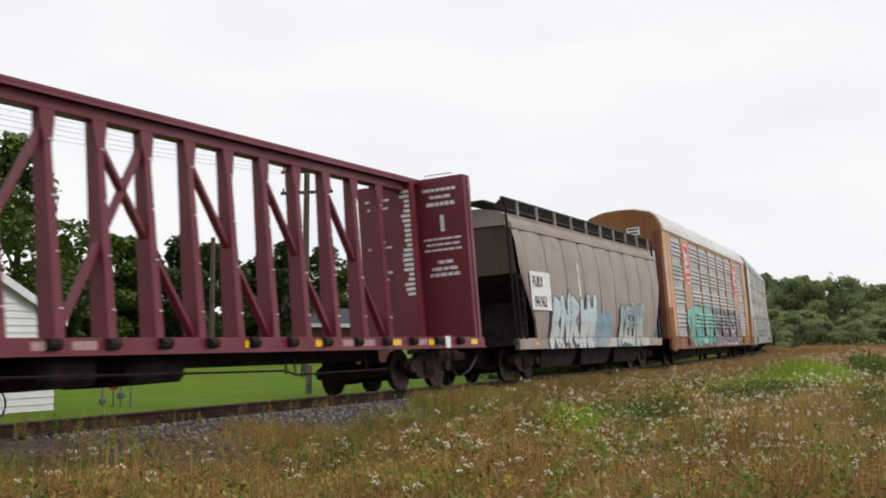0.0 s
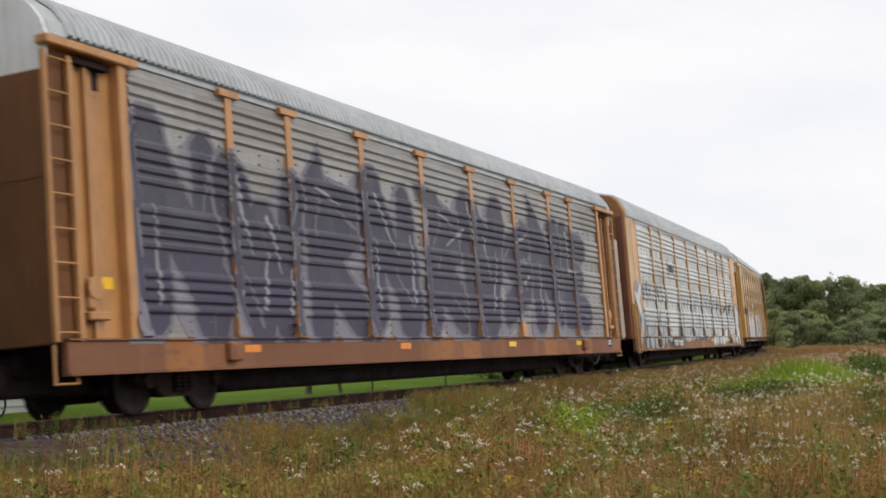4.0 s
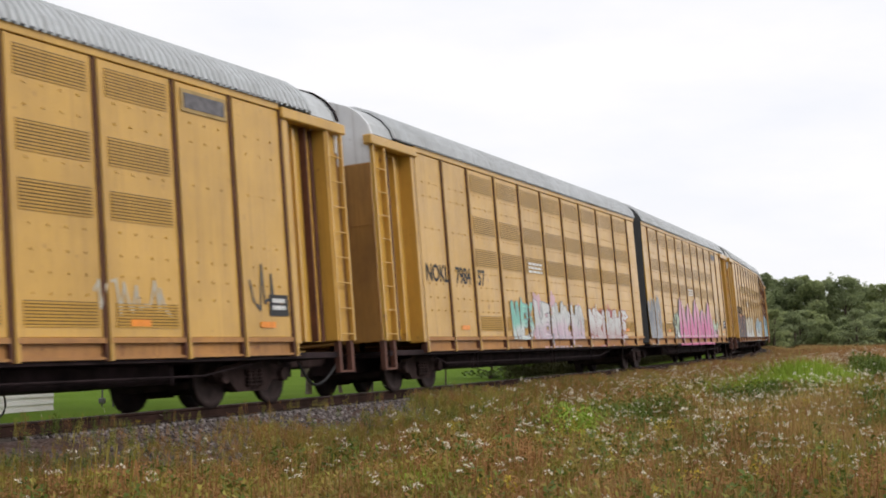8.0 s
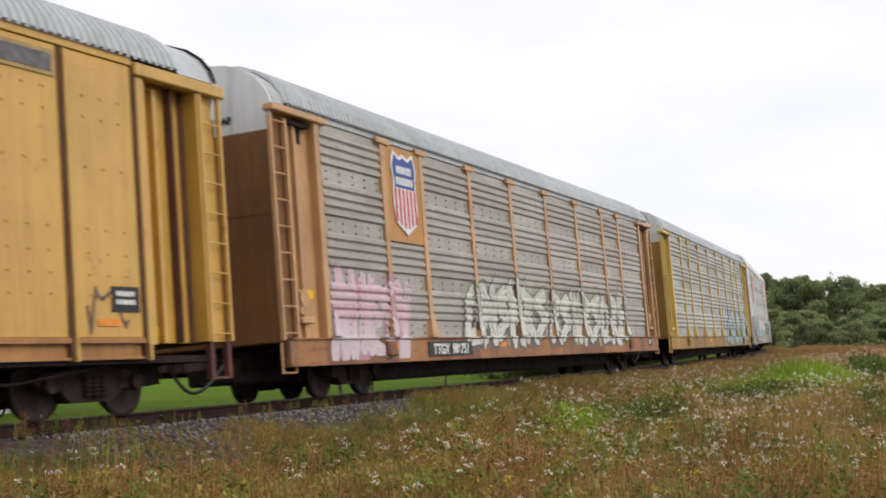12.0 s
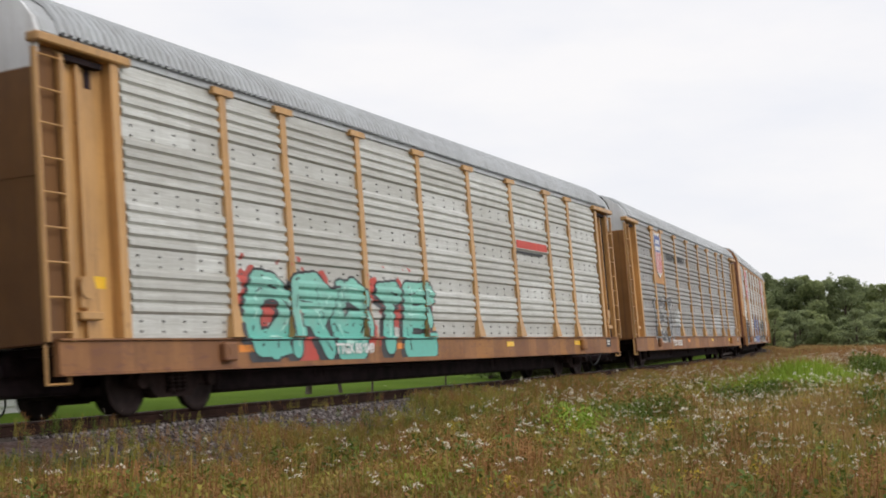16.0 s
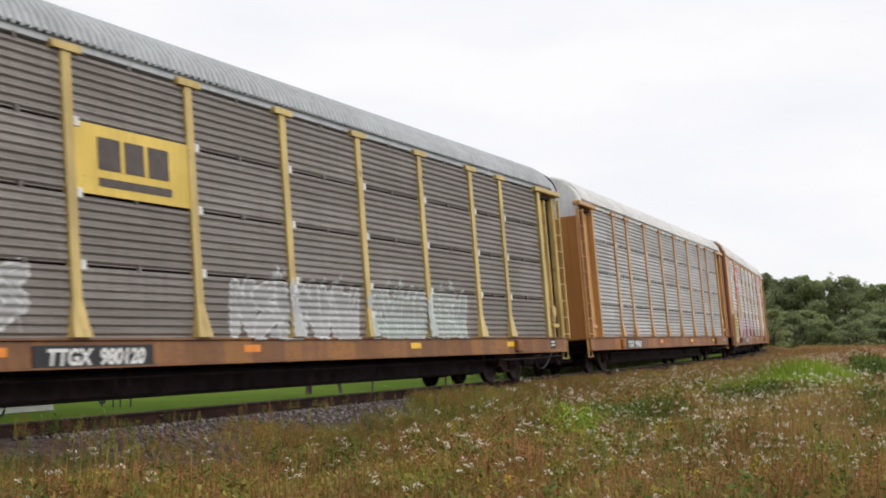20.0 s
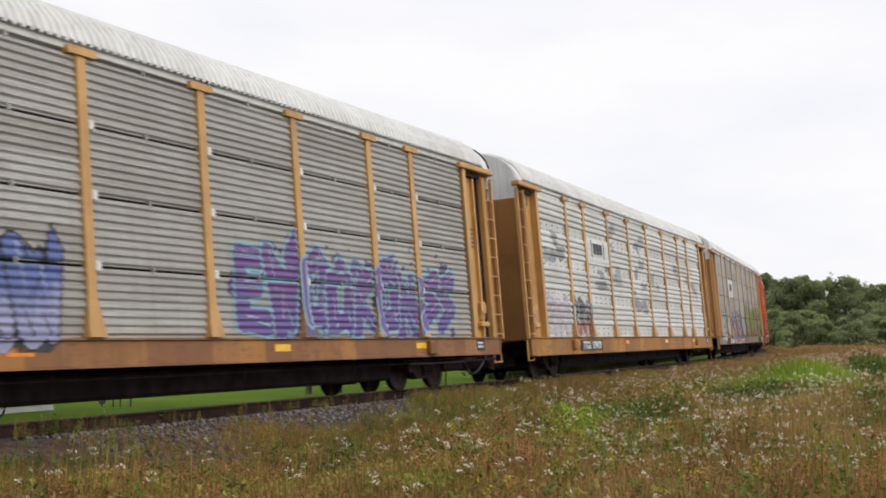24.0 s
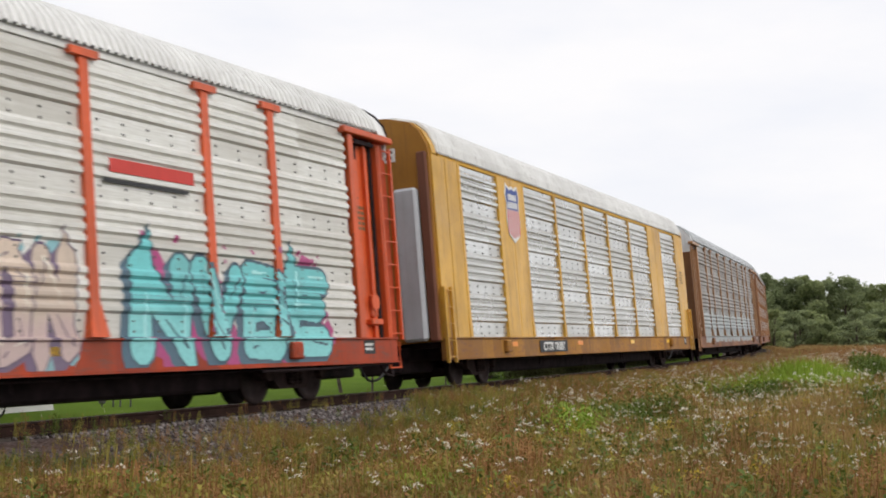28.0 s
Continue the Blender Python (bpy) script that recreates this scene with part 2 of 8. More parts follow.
def scatter(name, verts, faces, places, sizes, turns, tilts, material, label, category, kind="stuff"):
    """Many copies of one small tuft as one mesh."""
    tv, n = np.array(verts, float), len(places)
    c, s = np.cos(turns), np.sin(turns)
    ct, st = np.cos(tilts), np.sin(tilts)
    x, y, z = tv[:, 0], tv[:, 1], tv[:, 2]
    xx = x[None] * ct[:, None] + z[None] * st[:, None]
    zz = -x[None] * st[:, None] + z[None] * ct[:, None]
    px = (xx * c[:, None] - y[None] * s[:, None]) * sizes[:, :1] + places[:, :1]
    py = (xx * s[:, None] + y[None] * c[:, None]) * sizes[:, :1] + places[:, 1:2]
    pz = zz * sizes[:, 1:2] + places[:, 2:3]
    co = np.stack([px, py, pz], -1).reshape(-1, 3)
    k = len(tv)
    lens = np.array([len(f) for f in faces])
    flat = np.concatenate([np.array(f) for f in faces])
    loops = (flat[None] + (np.arange(n) * k)[:, None]).ravel()
    total = np.tile(lens, n)
    starts = np.concatenate([[0], np.cumsum(total)[:-1]])
    me = bpy.data.meshes.new(name)
    me.vertices.add(len(co))
    me.vertices.foreach_set("co", co.ravel())
    me.loops.add(len(loops))
    me.loops.foreach_set("vertex_index", loops.astype(np.int32))
    me.polygons.add(len(total))
    me.polygons.foreach_set("loop_start", starts.astype(np.int32))
    me.polygons.foreach_set("loop_total", total.astype(np.int32))
    me.update(calc_edges=True)
    me.materials.append(material)
    return me


# ---- the line of the track ----
HEAD, K1, K2, CANT, TX, TY = 23.341, 0.0018165, 6.143e-6, 5.27, -0.8005, 30.0
SPEED = 23.092
S_LO, S_HI, DS = -60.0, 150.0, 0.5


def heading(s):
    s = min(max(s, -30.0), S_HI)
    return radians(HEAD) - K1 * s - K2 * s * s / 2


def _line():
    n0, n1 = int(S_LO / DS), int(S_HI / DS)
    pts = {0: (TX, TY)}
    x, y = TX, TY
    for i in range(0, n1):
        h = heading((i + 0.5) * DS)
        x, y = x + math.sin(h) * DS, y + math.cos(h) * DS
        pts[i + 1] = (x, y)
    x, y = TX, TY
    for i in range(0, n0, -1):
        h = heading((i - 0.5) * DS)
        x, y = x - math.sin(h) * DS, y - math.cos(h) * DS
        pts[i - 1] = (x, y)
    return pts


LINE = _line()


def track(s):
    if s <= S_LO or s >= S_HI:
        e = S_LO if s <= S_LO else S_HI
        x, y = LINE[int(e / DS)]
        h = heading(e)
        return x + math.sin(h) * (s - e), y + math.cos(h) * (s - e)
    i = math.floor(s / DS)
    a, b = LINE[i], LINE[min(i + 1, int(S_HI / DS))]
    f = s / DS - i
    return a[0] + (b[0] - a[0]) * f, a[1] + (b[1] - a[1]) * f


def on_track(s, wheelbase=20.0):
    """The pose of a vehicle at s: x along the track, y to its left, leaning with the cant."""
    a, b = track(s - wheelbase / 2), track(s + wheelbase / 2)
    d = Vector((b[0] - a[0], b[1] - a[1], 0)).normalized()
    left, up, c = Vector((-d.y, d.x, 0)), Vector((0, 0, 1)), radians(CANT)
    lt, ut = left * math.cos(c) - up * math.sin(c), up * math.cos(c) + left * math.sin(c)
    m = Matrix((d, lt, ut)).transposed().to_4x4()
    m.translation = ((a[0] + b[0]) / 2, (a[1] + b[1]) / 2, 0)
    return m


def beside(s, w, z=0.0):
    """A level point w metres to the camera's side of the track's centre line."""
    x, y = track(s)
    h = heading(s)
    return Vector((x + math.cos(h) * w, y - math.sin(h) * w, z))


MOVING = []


def on_rails(ob, s0, wheelbase=20.0):
    MOVING.append((ob, s0, wheelbase))
    ob.matrix_basis = on_track(s0, wheelbase)


def motions():
    """The whole train rolls towards the camera at one steady speed."""
    for ob, s0, base in MOVING:
        walk(ob, [(float(t), on_track(s0 - SPEED * t, base)) for t in range(0, 29)])

# ---- paints shared by the train ----
BLACK_STEEL = plain("grimy_black_steel", (0.030, 0.019, 0.021), 0.85, 0.0, 0.5, 3.0, 0.15, 0.15)
TRUCK_STEEL = plain("brown_truck_casting", (0.048, 0.030, 0.028), 0.9, 0.0, 0.5, 4.0, 0.15, 0.15)
WHEEL_STEEL = plain("wheel_steel", (0.050, 0.034, 0.032), 0.75, 0.1, 0.4, 5.0, 0.15, 0.2)
BRIGHT_TREAD = plain("polished_tread", (0.45, 0.43, 0.42), 0.3, 0.9, 0.1, 5.0)
ROOF_GREY = paint("galvanised_roof", (0.47, 0.49, 0.50), 0.42, 0.35, wear=0.45)
ROOF_WHITE = paint("whitewashed_roof", (0.72, 0.72, 0.70), 0.5, 0.0, wear=0.3)
RUBBER = plain("black_rubber", (0.012, 0.012, 0.014), 0.6, 0.0, 0.3, 8.0)
YELLOW_TAPE = plain("yellow_reflector", (0.85, 0.50, 0.02), 0.35, 0.0, 0.1, 8.0)
ORANGE_TAPE = plain("orange_reflector", (0.80, 0.26, 0.02), 0.4, 0.0, 0.15, 8.0)
WHITE_PAINT = plain("white_stencil", (0.75, 0.75, 0.73), 0.6, 0.0, 0.15, 10.0)
BLACK_PAINT = plain("black_stencil", (0.02, 0.02, 0.022), 0.6, 0.0, 0.2, 10.0)
RED_PAINT = plain("emblem_red", (0.52, 0.025, 0.035), 0.5, 0.0, 0.12, 6.0)
RUST_EDGE = paint("rust_brown_edge", (0.17, 0.06, 0.032), 0.8, 0.0, 0.0, 0.5, 0.1, (), 3.0, 0.6)
BLUE_PAINT = plain("emblem_blue", (0.02, 0.055, 0.26), 0.5, 0.0, 0.12, 6.0)

# ---- one autorack: measures along the car ----
BAY, NARROW, LAST = 2.855, 1.93, 2.68
POSTS = [-2.5 * BAY - NARROW - LAST, -2.5 * BAY - NARROW] + [BAY * (i - 2.5) for i in range(6)] + [2.5 * BAY + NARROW, 2.5 * BAY + NARROW + LAST]
SIDE, FOOT, EAVE = 1.55, 1.06, 5.04
ARCH = [(1.60, 5.15), (1.53, 5.36), (1.36, 5.58), (1.10, 5.77), (0.74, 5.91), (0.30, 5.97)]
ARCH = ARCH + [(0.0, 5.98)] + [(-y, z) for y, z in reversed(ARCH)]
BOX_ARCH = [(1.58, 5.13), (1.55, 5.32), (1.38, 5.66), (1.16, 5.86), (0.60, 6.01)]
BOX_ARCH = BOX_ARCH + [(0.0, 6.04)] + [(-y, z) for y, z in reversed(BOX_ARCH)]
KEPT = {}


def kept(key, make):
    """A mesh that is made once and then shared."""
    if key not in KEPT:
        KEPT[key] = make()
    return KEPT[key]


def rib_line(style):
    """The panel's profile from foot to eave: (height, how far it stands proud)."""
    pts = [(FOOT, 0.0)]
    if style == "fine":
        for k in range(4):
            z0 = FOOT + 0.02 + k * 0.99
            for i in range(8):
                z = z0 + i * 0.12
                pts += [(z + 0.012, 0.0), (z + 0.045, 0.032), (z + 0.078, 0.032), (z + 0.108, 0.0)]
            pts += [(z0 + 0.944, 0.0), (z0 + 0.946, -0.07), (z0 + 0.986, -0.07), (z0 + 0.988, 0.0)]
    else:
        for k in range(4):
            z0 = FOOT + 0.06 + 0.27 + k * 0.95 if k else FOOT + 0.33
            for i in range(4):
                z = z0 + i * 0.17
                pts += [(z + 0.012, 0.0), (z + 0.05, 0.046), (z + 0.115, 0.046), (z + 0.165, 0.0)]
    return [p for p in pts if p[0] < EAVE - 0.01] + [(EAVE, 0.0)]


def bay_panel(i, style, flip, sides=SIDE):
    def make():
        s = Shape()
        line = rib_line(style)
        u0, u1 = POSTS[i] + 0.05, POSTS[i + 1] - 0.05
        y = 1 if flip else -1
        a = [(u0, y * (sides - 0.03 + d), z) for z, d in line]
        b = [(u1, y * (sides - 0.03 + d), z) for z, d in line]
        s.hull(a, b, close=False)
        s.box(u0, u1, *sorted((y * (sides - 0.11), y * (sides - 0.10))), FOOT, EAVE)
        if style == "fine":
            for k in range(1, 5):
                z = FOOT + 0.99 * k
                u = (u0 + u1) / 2
                s.box(u - 0.02, u + 0.02, *sorted((y * (sides - 0.03), y * (sides + 0.015))), z - 0.05, z + 0.05)
        return s.mesh("side_panel")
    return kept(("bay", i, style, flip), make)


POST_HALF = {"tee": 0.095, "flare": 0.085, "slim": 0.07}


def post(i, style, flip):
    def make():
        s, y = Shape(), (1 if flip else -1)
        u, hw, o = POSTS[i], POST_HALF[style], sorted((y * (SIDE - 0.06), y * (SIDE + 0.035)))
        s.poly([(u - hw, FOOT + 0.52), (u + hw, FOOT + 0.52), (u + hw, EAVE - 0.10), (u - hw, EAVE - 0.10)], *o)
        if style == "flare":
            s.poly([(u - hw, EAVE - 0.10), (u + hw, EAVE - 0.10), (u + 0.27, EAVE + 0.06), (u - 0.27, EAVE + 0.06)], *o)
        elif style == "tee":
            s.poly([(u - hw, EAVE - 0.10), (u + hw, EAVE - 0.10), (u + hw, EAVE - 0.05), (u - hw, EAVE - 0.05)], *o)
            s.box(u - 0.30, u + 0.30, *sorted((y * (SIDE - 0.05), y * (SIDE + 0.07))), EAVE - 0.05, EAVE + 0.06)
        else:
            s.poly([(u - hw, EAVE - 0.10), (u + hw, EAVE - 0.10), (u + hw, EAVE), (u - hw, EAVE)], *o)
        foot = 0.19 if style != "slim" else 0.09
        a = [(u - hw, o[0], FOOT + 0.52), (u + hw, o[0], FOOT + 0.52), (u + foot, o[0], FOOT), (u - foot, o[0], FOOT)]
        deep = y * (SIDE + (0.11 if style == "tee" else 0.05))
        flat = y * (SIDE + 0.035)
        b = [(u - hw, flat, FOOT + 0.52), (u + hw, flat, FOOT + 0.52), (u + foot, deep, FOOT + 0.12), (u - foot, deep, FOOT + 0.12)]
        c = [(u - hw, flat, FOOT + 0.52), (u + hw, flat, FOOT + 0.52), (u + foot, deep, FOOT), (u - foot, deep, FOOT)]
        inn = [(p[0], y * (SIDE - 0.06), p[2]) for p in c]
        s.hull(inn, c)
        return s.mesh("side_post")
    return kept(("post", i, style, flip), make)


def ribbed_roof(u0, u1, key, pitch=0.17, arch=ARCH):
    def make():
        s = Shape()
        n = int(round((u1 - u0) / pitch))
        rings = []
        for i in range(n):
            a = u0 + (u1 - u0) * i / n
            p = (u1 - u0) / n
            for f, d in ((0.0, 0.0), (0.14, 0.055), (0.5, 0.055), (0.64, 0.0)):
                rings.append([(a + f * p, y * (1 + d / 2.2), z + d * (0.4 + 0.6 * (z - 5.0))) for y, z in arch])
        rings.append([(u1, y, z) for y, z in arch])
        k = len(arch)
        for r in rings:
            s.v += r
        for j in range(len(rings) - 1):
            for i in range(k - 1):
                s.f.append((j * k + i, j * k + i + 1, (j + 1) * k + i + 1, (j + 1) * k + i))
        s.v += [(u0, -1.4, 5.0), (u0, 1.4, 5.0), (u1, 1.4, 5.0), (u1, -1.4, 5.0)]
        m = len(s.v)
        s.f.append((m - 4, m - 3, m - 2, m - 1))
        return s.mesh("roof")
    return kept(("roof", key), make)


def wheel_mesh():
    def make():
        s = Shape()
        prof = [(0.0, -0.02), (0.10, -0.02), (0.12, 0.015), (0.33, 0.02), (0.36, 0.055), (0.42, 0.06), (0.42, -0.04), (0.455, -0.055), (0.455, -0.075), (0.35, -0.075), (0.33, -0.03), (0.0, -0.06)]
        n = 28
        for r, y in prof:
            s.v += [(r * math.cos(2 * math.pi * i / n), y, r * math.sin(2 * math.pi * i / n)) for i in range(n)]
        for j in range(len(prof) - 1):
            for i in range(n):
                k = (i + 1) % n
                s.f.append((j * n + i, j * n + k, (j + 1) * n + k, (j + 1) * n + i))
        return s.mesh("wheel", True)
    return kept("wheel", make)


def truck_frame_mesh(flip):
    def make():
        s, y = Shape(), (1 if flip else -1)
        o = sorted((y * 0.90, y * 1.06))
        s.poly([(-1.12, 0.50), (-0.98, 0.62), (-0.45, 0.66), (-0.30, 0.76), (0.30, 0.76), (0.45, 0.66), (0.98, 0.62), (1.12, 0.50), (0.98, 0.36), (0.66, 0.38), (0.44, 0.20), (-0.44, 0.20), (-0.66, 0.38), (-0.98, 0.36)], *o)
        for u in (-0.9, 0.9):
            s.rod((u, y * 1.04, 0.46), (u, y * 1.16, 0.46), 0.12, 12)
        return s.mesh("truck_side_frame")
    return kept(("truck", flip), make)


def spring_mesh():
    def make():
        s = Shape()
        rings = []
        for k in range(11):
            r = 0.065 if k % 2 else 0.048
            rings.append([(r * math.cos(a * 0.785), r * math.sin(a * 0.785), 0.27 + k * 0.03) for a in range(8)])
        return s.skin(rings).mesh("coil_spring")
    return kept("spring", make)


def truck(car, u, s_name="truck"):
    t = part("truck_bolster", kept("bolster", lambda: Shape().box(-0.2, 0.2, -1.0, 1.0, 0.30, 0.60, 0.03).rod((-0.9, -0.7, 0.42), (-0.9, 0.7, 0.42), 0.07, 10).rod((0.9, -0.7, 0.42), (0.9, 0.7, 0.42), 0.07, 10).box(-1.3, -1.2, -0.8, 0.8, 0.3, 0.42).box(1.2, 1.3, -0.8, 0.8, 0.3, 0.42).box(-0.52, -0.36, -0.72, 0.72, 0.22, 0.5, 0.02).box(0.36, 0.52, -0.72, 0.72, 0.22, 0.5, 0.02).mesh("truck_bolster")), TRUCK_STEEL, car, at=pose(u, 0, 0))
    for flip in (False, True):
        part("truck_side_frame", truck_frame_mesh(flip), TRUCK_STEEL, t)
        for x in (-0.16, 0.0, 0.16):
            part("coil_spring", spring_mesh(), TRUCK_STEEL, t, at=pose(x, 1.11 if flip else -1.11, 0))
    for x in (-0.9, 0.9):
        part("wheel", wheel_mesh(), WHEEL_STEEL, t, at=pose(x, -0.77, 0.42))
        part("wheel", wheel_mesh(), WHEEL_STEEL, t, at=pose(x, 0.77, 0.42, 0, 0, 180))
    return t


def coupler(car, end, sign, z=0.72):
    part("coupler", kept(("coupler", round(end, 2), sign), lambda: Shape().box(*sorted((sign * (end - 0.9), sign * (end - 0.25))), -0.09, 0.09, z - 0.12, z + 0.08, 0.02).box(*sorted((sign * (end - 0.25), sign * end)), -0.16, 0.16, z - 0.15, z + 0.13, 0.04).mesh("coupler")), TRUCK_STEEL, car)
    pts = [Vector((sign * (end - 0.8 + 0.8 * f), -0.42 + 0.12 * f, z - 0.04 - 0.44 * math.sin(math.pi * 0.5 * f))) for f in [i / 10 for i in range(11)]]
    part("air_hose", kept(("hose", round(end, 2), sign), lambda: Shape().tube(pts, 0.03, 6).mesh("air_hose")), RUBBER, car)


def underframe(car, half, bolster, sag=True, key="rack"):
    def make():
        s = Shape()
        s.box(-half + 0.5, half - 0.5, -0.28, 0.28, 0.42, 0.92)
        for i in range(-8, 9):
            u = i * (half - 1.0) / 8
            s.box(u - 0.06, u + 0.06, -1.46, 1.46, 0.62, 0.86)
        s.box(-bolster + 1.4, bolster - 1.4, -0.9, 0.9, 0.225, 0.60, 0.05)
        for sign in (-1, 1):
            s.box(*sorted((sign * (bolster - 1.9), sign * (half - 0.1))), -0.62, 0.62, 0.60, 0.90, 0.03)
            s.box(*sorted((sign * (bolster + 1.5), sign * (half + 0.1))), -0.5, 0.5, 0.34, 0.80, 0.04)
        s.box(-half + 0.3, half - 0.3, -1.47, 1.47, 0.86, 0.98)
        return s.mesh("centre_sill")
    part("centre_sill", kept(("sill", key), make), BLACK_STEEL, car)
    def pipes():
        s = Shape()
        s.tube([(-half + 2, -1.3, 0.60), (-bolster + 2, -1.3, 0.52), (0, -1.32, 0.50), (bolster - 2, -1.3, 0.52), (half - 2, -1.3, 0.60)], 0.018, 5)
        s.tube([(8.4, -1.52, 0.50), (10.5, -1.54, 0.50), (13.1, -1.52, 0.55), (13.5, -1.3, 0.62)], 0.022, 5)
        s.tube([(13.0, -1.2, 0.72), (13.4, -1.2, 0.36), (13.9, -1.1, 0.30), (14.3, -0.9, 0.42), (14.42, -0.7, 0.6)], 0.025, 5)
        for u in (-6.1, -5.8, -2.0, 2.6, 2.9, 6.4):
            s.rod((u, -1.32, 0.66), (u, -1.32, 0.36), 0.015, 5)
        return s.mesh("brake_pipe")
    part("brake_pipe", kept(("pipe", key), pipes), BLACK_STEEL, car)


def decal(name, shape, mat, car, label=""):
    return part(name, shape, mat, car, label)


def words(text, car, u, z, size, mat, y=-SIDE - 0.042, squeeze=1.0, name="lettering", bold=0.01, slant=0.0):
    me = kept(("text", text, size, slant), lambda: lettering(text, size, bold, slant))
    ob = part(name, me, mat, car)
    ob.matrix_basis = pose(u, y, z, 90) @ Matrix.Diagonal((squeeze, 1, 1, 1))
    return ob


def bars(car, u, z, width, height, rows, mat, y=-SIDE - 0.042, seed=1, name="stencil_pattern"):
    """Writing too small to read: short bars, row by row."""
    def make():
        rng, s = random.Random(seed), Shape()
        for r in range(rows):
            x = u
            zz = z - r * height * 1.7
            while x < u + width:
                w = rng.uniform(0.12, 0.3) * width
                s.box(x, min(x + w, u + width), y - 0.001, y + 0.001, zz - height / 2, zz + height / 2)
                x += w + 0.05 * width
        return s.mesh(name)
    return part(name, make(), mat, car, kind="stuff")


# ---- sprayed lettering-like pieces, laid on the ribs, posts and sills ----
RIVET = plain("panel_hole", (0.16, 0.155, 0.15), 0.7, 0.0, 0.3, 6.0)
PROFILES = {k: np.array(rib_line(k)) for k in ("rib", "fine")}


def rivet_rows():
    s = Shape()
    for k in range(4):
        for zz in (0.05, 0.20):
            z = FOOT + 0.04 + zz + k * 0.95
            for a, b in zip(POSTS, POSTS[1:]):
                n = 5 if b - a > 2.2 else 3
                for i in range(n):
                    u = a + (b - a) * (i + 0.5) / n
                    s.box(u - 0.017, u + 0.017, -SIDE + 0.01, -SIDE + 0.034, z - 0.015, z + 0.015)
    return s.mesh("rivet_rows")


def rack_face(u, z, style, end, box_bay):
    """Where the outer surface of an autorack's side lies; None where there is none to spray on."""
    if z < (0.65 if style == "fine" else 0.0):
        return None
    if z < 1.062:
        return -1.562 if 0.59 < z < 1.02 else -1.604
    if abs(u) > 11.78:
        return (-1.578 if abs(u) < 13.3 else None) if end == "box" else None
    for p in POSTS:
        half = 0.095 + max(0.0, FOOT + 0.52 - z) * 0.18
        if abs(u - p) < half:
            return -SIDE - 0.037 - max(0.0, FOOT + 0.52 - z) * 0.146
    for i in box_bay:
        if POSTS[i] < u < POSTS[i + 1]:
            return -SIDE - 0.03
    pr = PROFILES[style]
    return -(SIDE - 0.027 + float(np.interp(z, pr[:, 0], pr[:, 1])))


def yellow_face(u, z, ps):
    for p in ps:
        if -0.09 < u - p < 0.02:
            return None
        if 0.02 <= u - p < 0.088:
            return -SIDE - 0.031
    if z < 0.80:
        return -SIDE - 0.012
    if z < 0.985:
        return -SIDE + 0.098
    if z < 1.062:
        return -SIDE - 0.033
    return -SIDE - 0.017


SPRAY = {}


def spray_paint(colour, low=None, z0=0.0, z1=1.0):
    """Sprayed paint: mottled, fading from one colour to another up the piece."""
    key = (colour, low, round(z0, 1), round(z1, 1))
    if key not in SPRAY:
        m = Nodes("spray_paint")
        n = m.noise(m.coords((1, 1, 0.6), (z0, 0, 0)), 1.7, 3.0)
        g = m.noise(m.coords(), 17.0, 3.0, 0.65)
        c = m.mix(m.step(n, 0.38, 0.66), colour, tuple(x * 0.74 + 0.04 for x in colour))
        if low:
            co, sep = m.add("ShaderNodeTexCoord"), m.add("ShaderNodeSeparateXYZ")
            m.t.links.new(co.outputs["Object"], sep.inputs[0])
            up = m.math("ADD", m.step(sep.outputs["Z"], z0 + 0.15 * (z1 - z0), z0 + 0.8 * (z1 - z0), -0.4, 0.4), n)
            c = m.mix(m.step(up, 0.36, 0.62), low, c)
        SPRAY[key] = m.finish(m.mix(m.step(g, 0.45, 0.75, 0.0, 0.45), c, tuple(x * 0.55 + 0.02 for x in colour)), 0.55)
    return SPRAY[key]


def spans(polys, z):
    """The stretches of the line at height z that lie in any of the outlines."""
    out = []
    for p in polys:
        xs = []
        for (x0, z0), (x1, z1) in zip(p, p[1:] + p[:1]):
            if (z0 <= z) != (z1 <= z):
                xs.append(x0 + (x1 - x0) * (z - z0) / (z1 - z0))
        xs.sort()
        out += list(zip(xs[::2], xs[1::2]))
    out.sort()
    joined = []
    for a, b in out:
        if joined and a <= joined[-1][1]:
            joined[-1][1] = max(joined[-1][1], b)
        else:
            joined.append([a, b])
    return joined


def laid(polys, face, lift, zmin=0.585, zmax=5.0, step=0.022):
    """A coat of paint in the shape of the outlines, following the car's side."""
    s = Shape()
    lo = max(zmin, min(z for p in polys for _, z in p))
    hi = min(zmax, max(z for p in polys for _, z in p))
    n = max(1, int((hi - lo) / step))
    for k in range(n):
        za, zb = lo + (hi - lo) * k / n, lo + (hi - lo) * (k + 1) / n
        for a, b in spans(polys, (za + zb) / 2):
            m = max(1, int((b - a) / 0.115))
            run = None
            for i in range(m):
                u0, u1 = a + (b - a) * i / m, a + (b - a) * (i + 1) / m
                ya, yb = face((u0 + u1) / 2, za + 0.001), face((u0 + u1) / 2, zb - 0.001)
                key = None if ya is None or yb is None else (round(ya, 4), round(yb, 4))
                if run and run[2] == key:
                    run[1] = u1
                else:
                    if run and run[2]:
                        quad(s, run, za, zb, lift)
                    run = [u0, u1, key]
            if run and run[2]:
                quad(s, run, za, zb, lift)
    return s


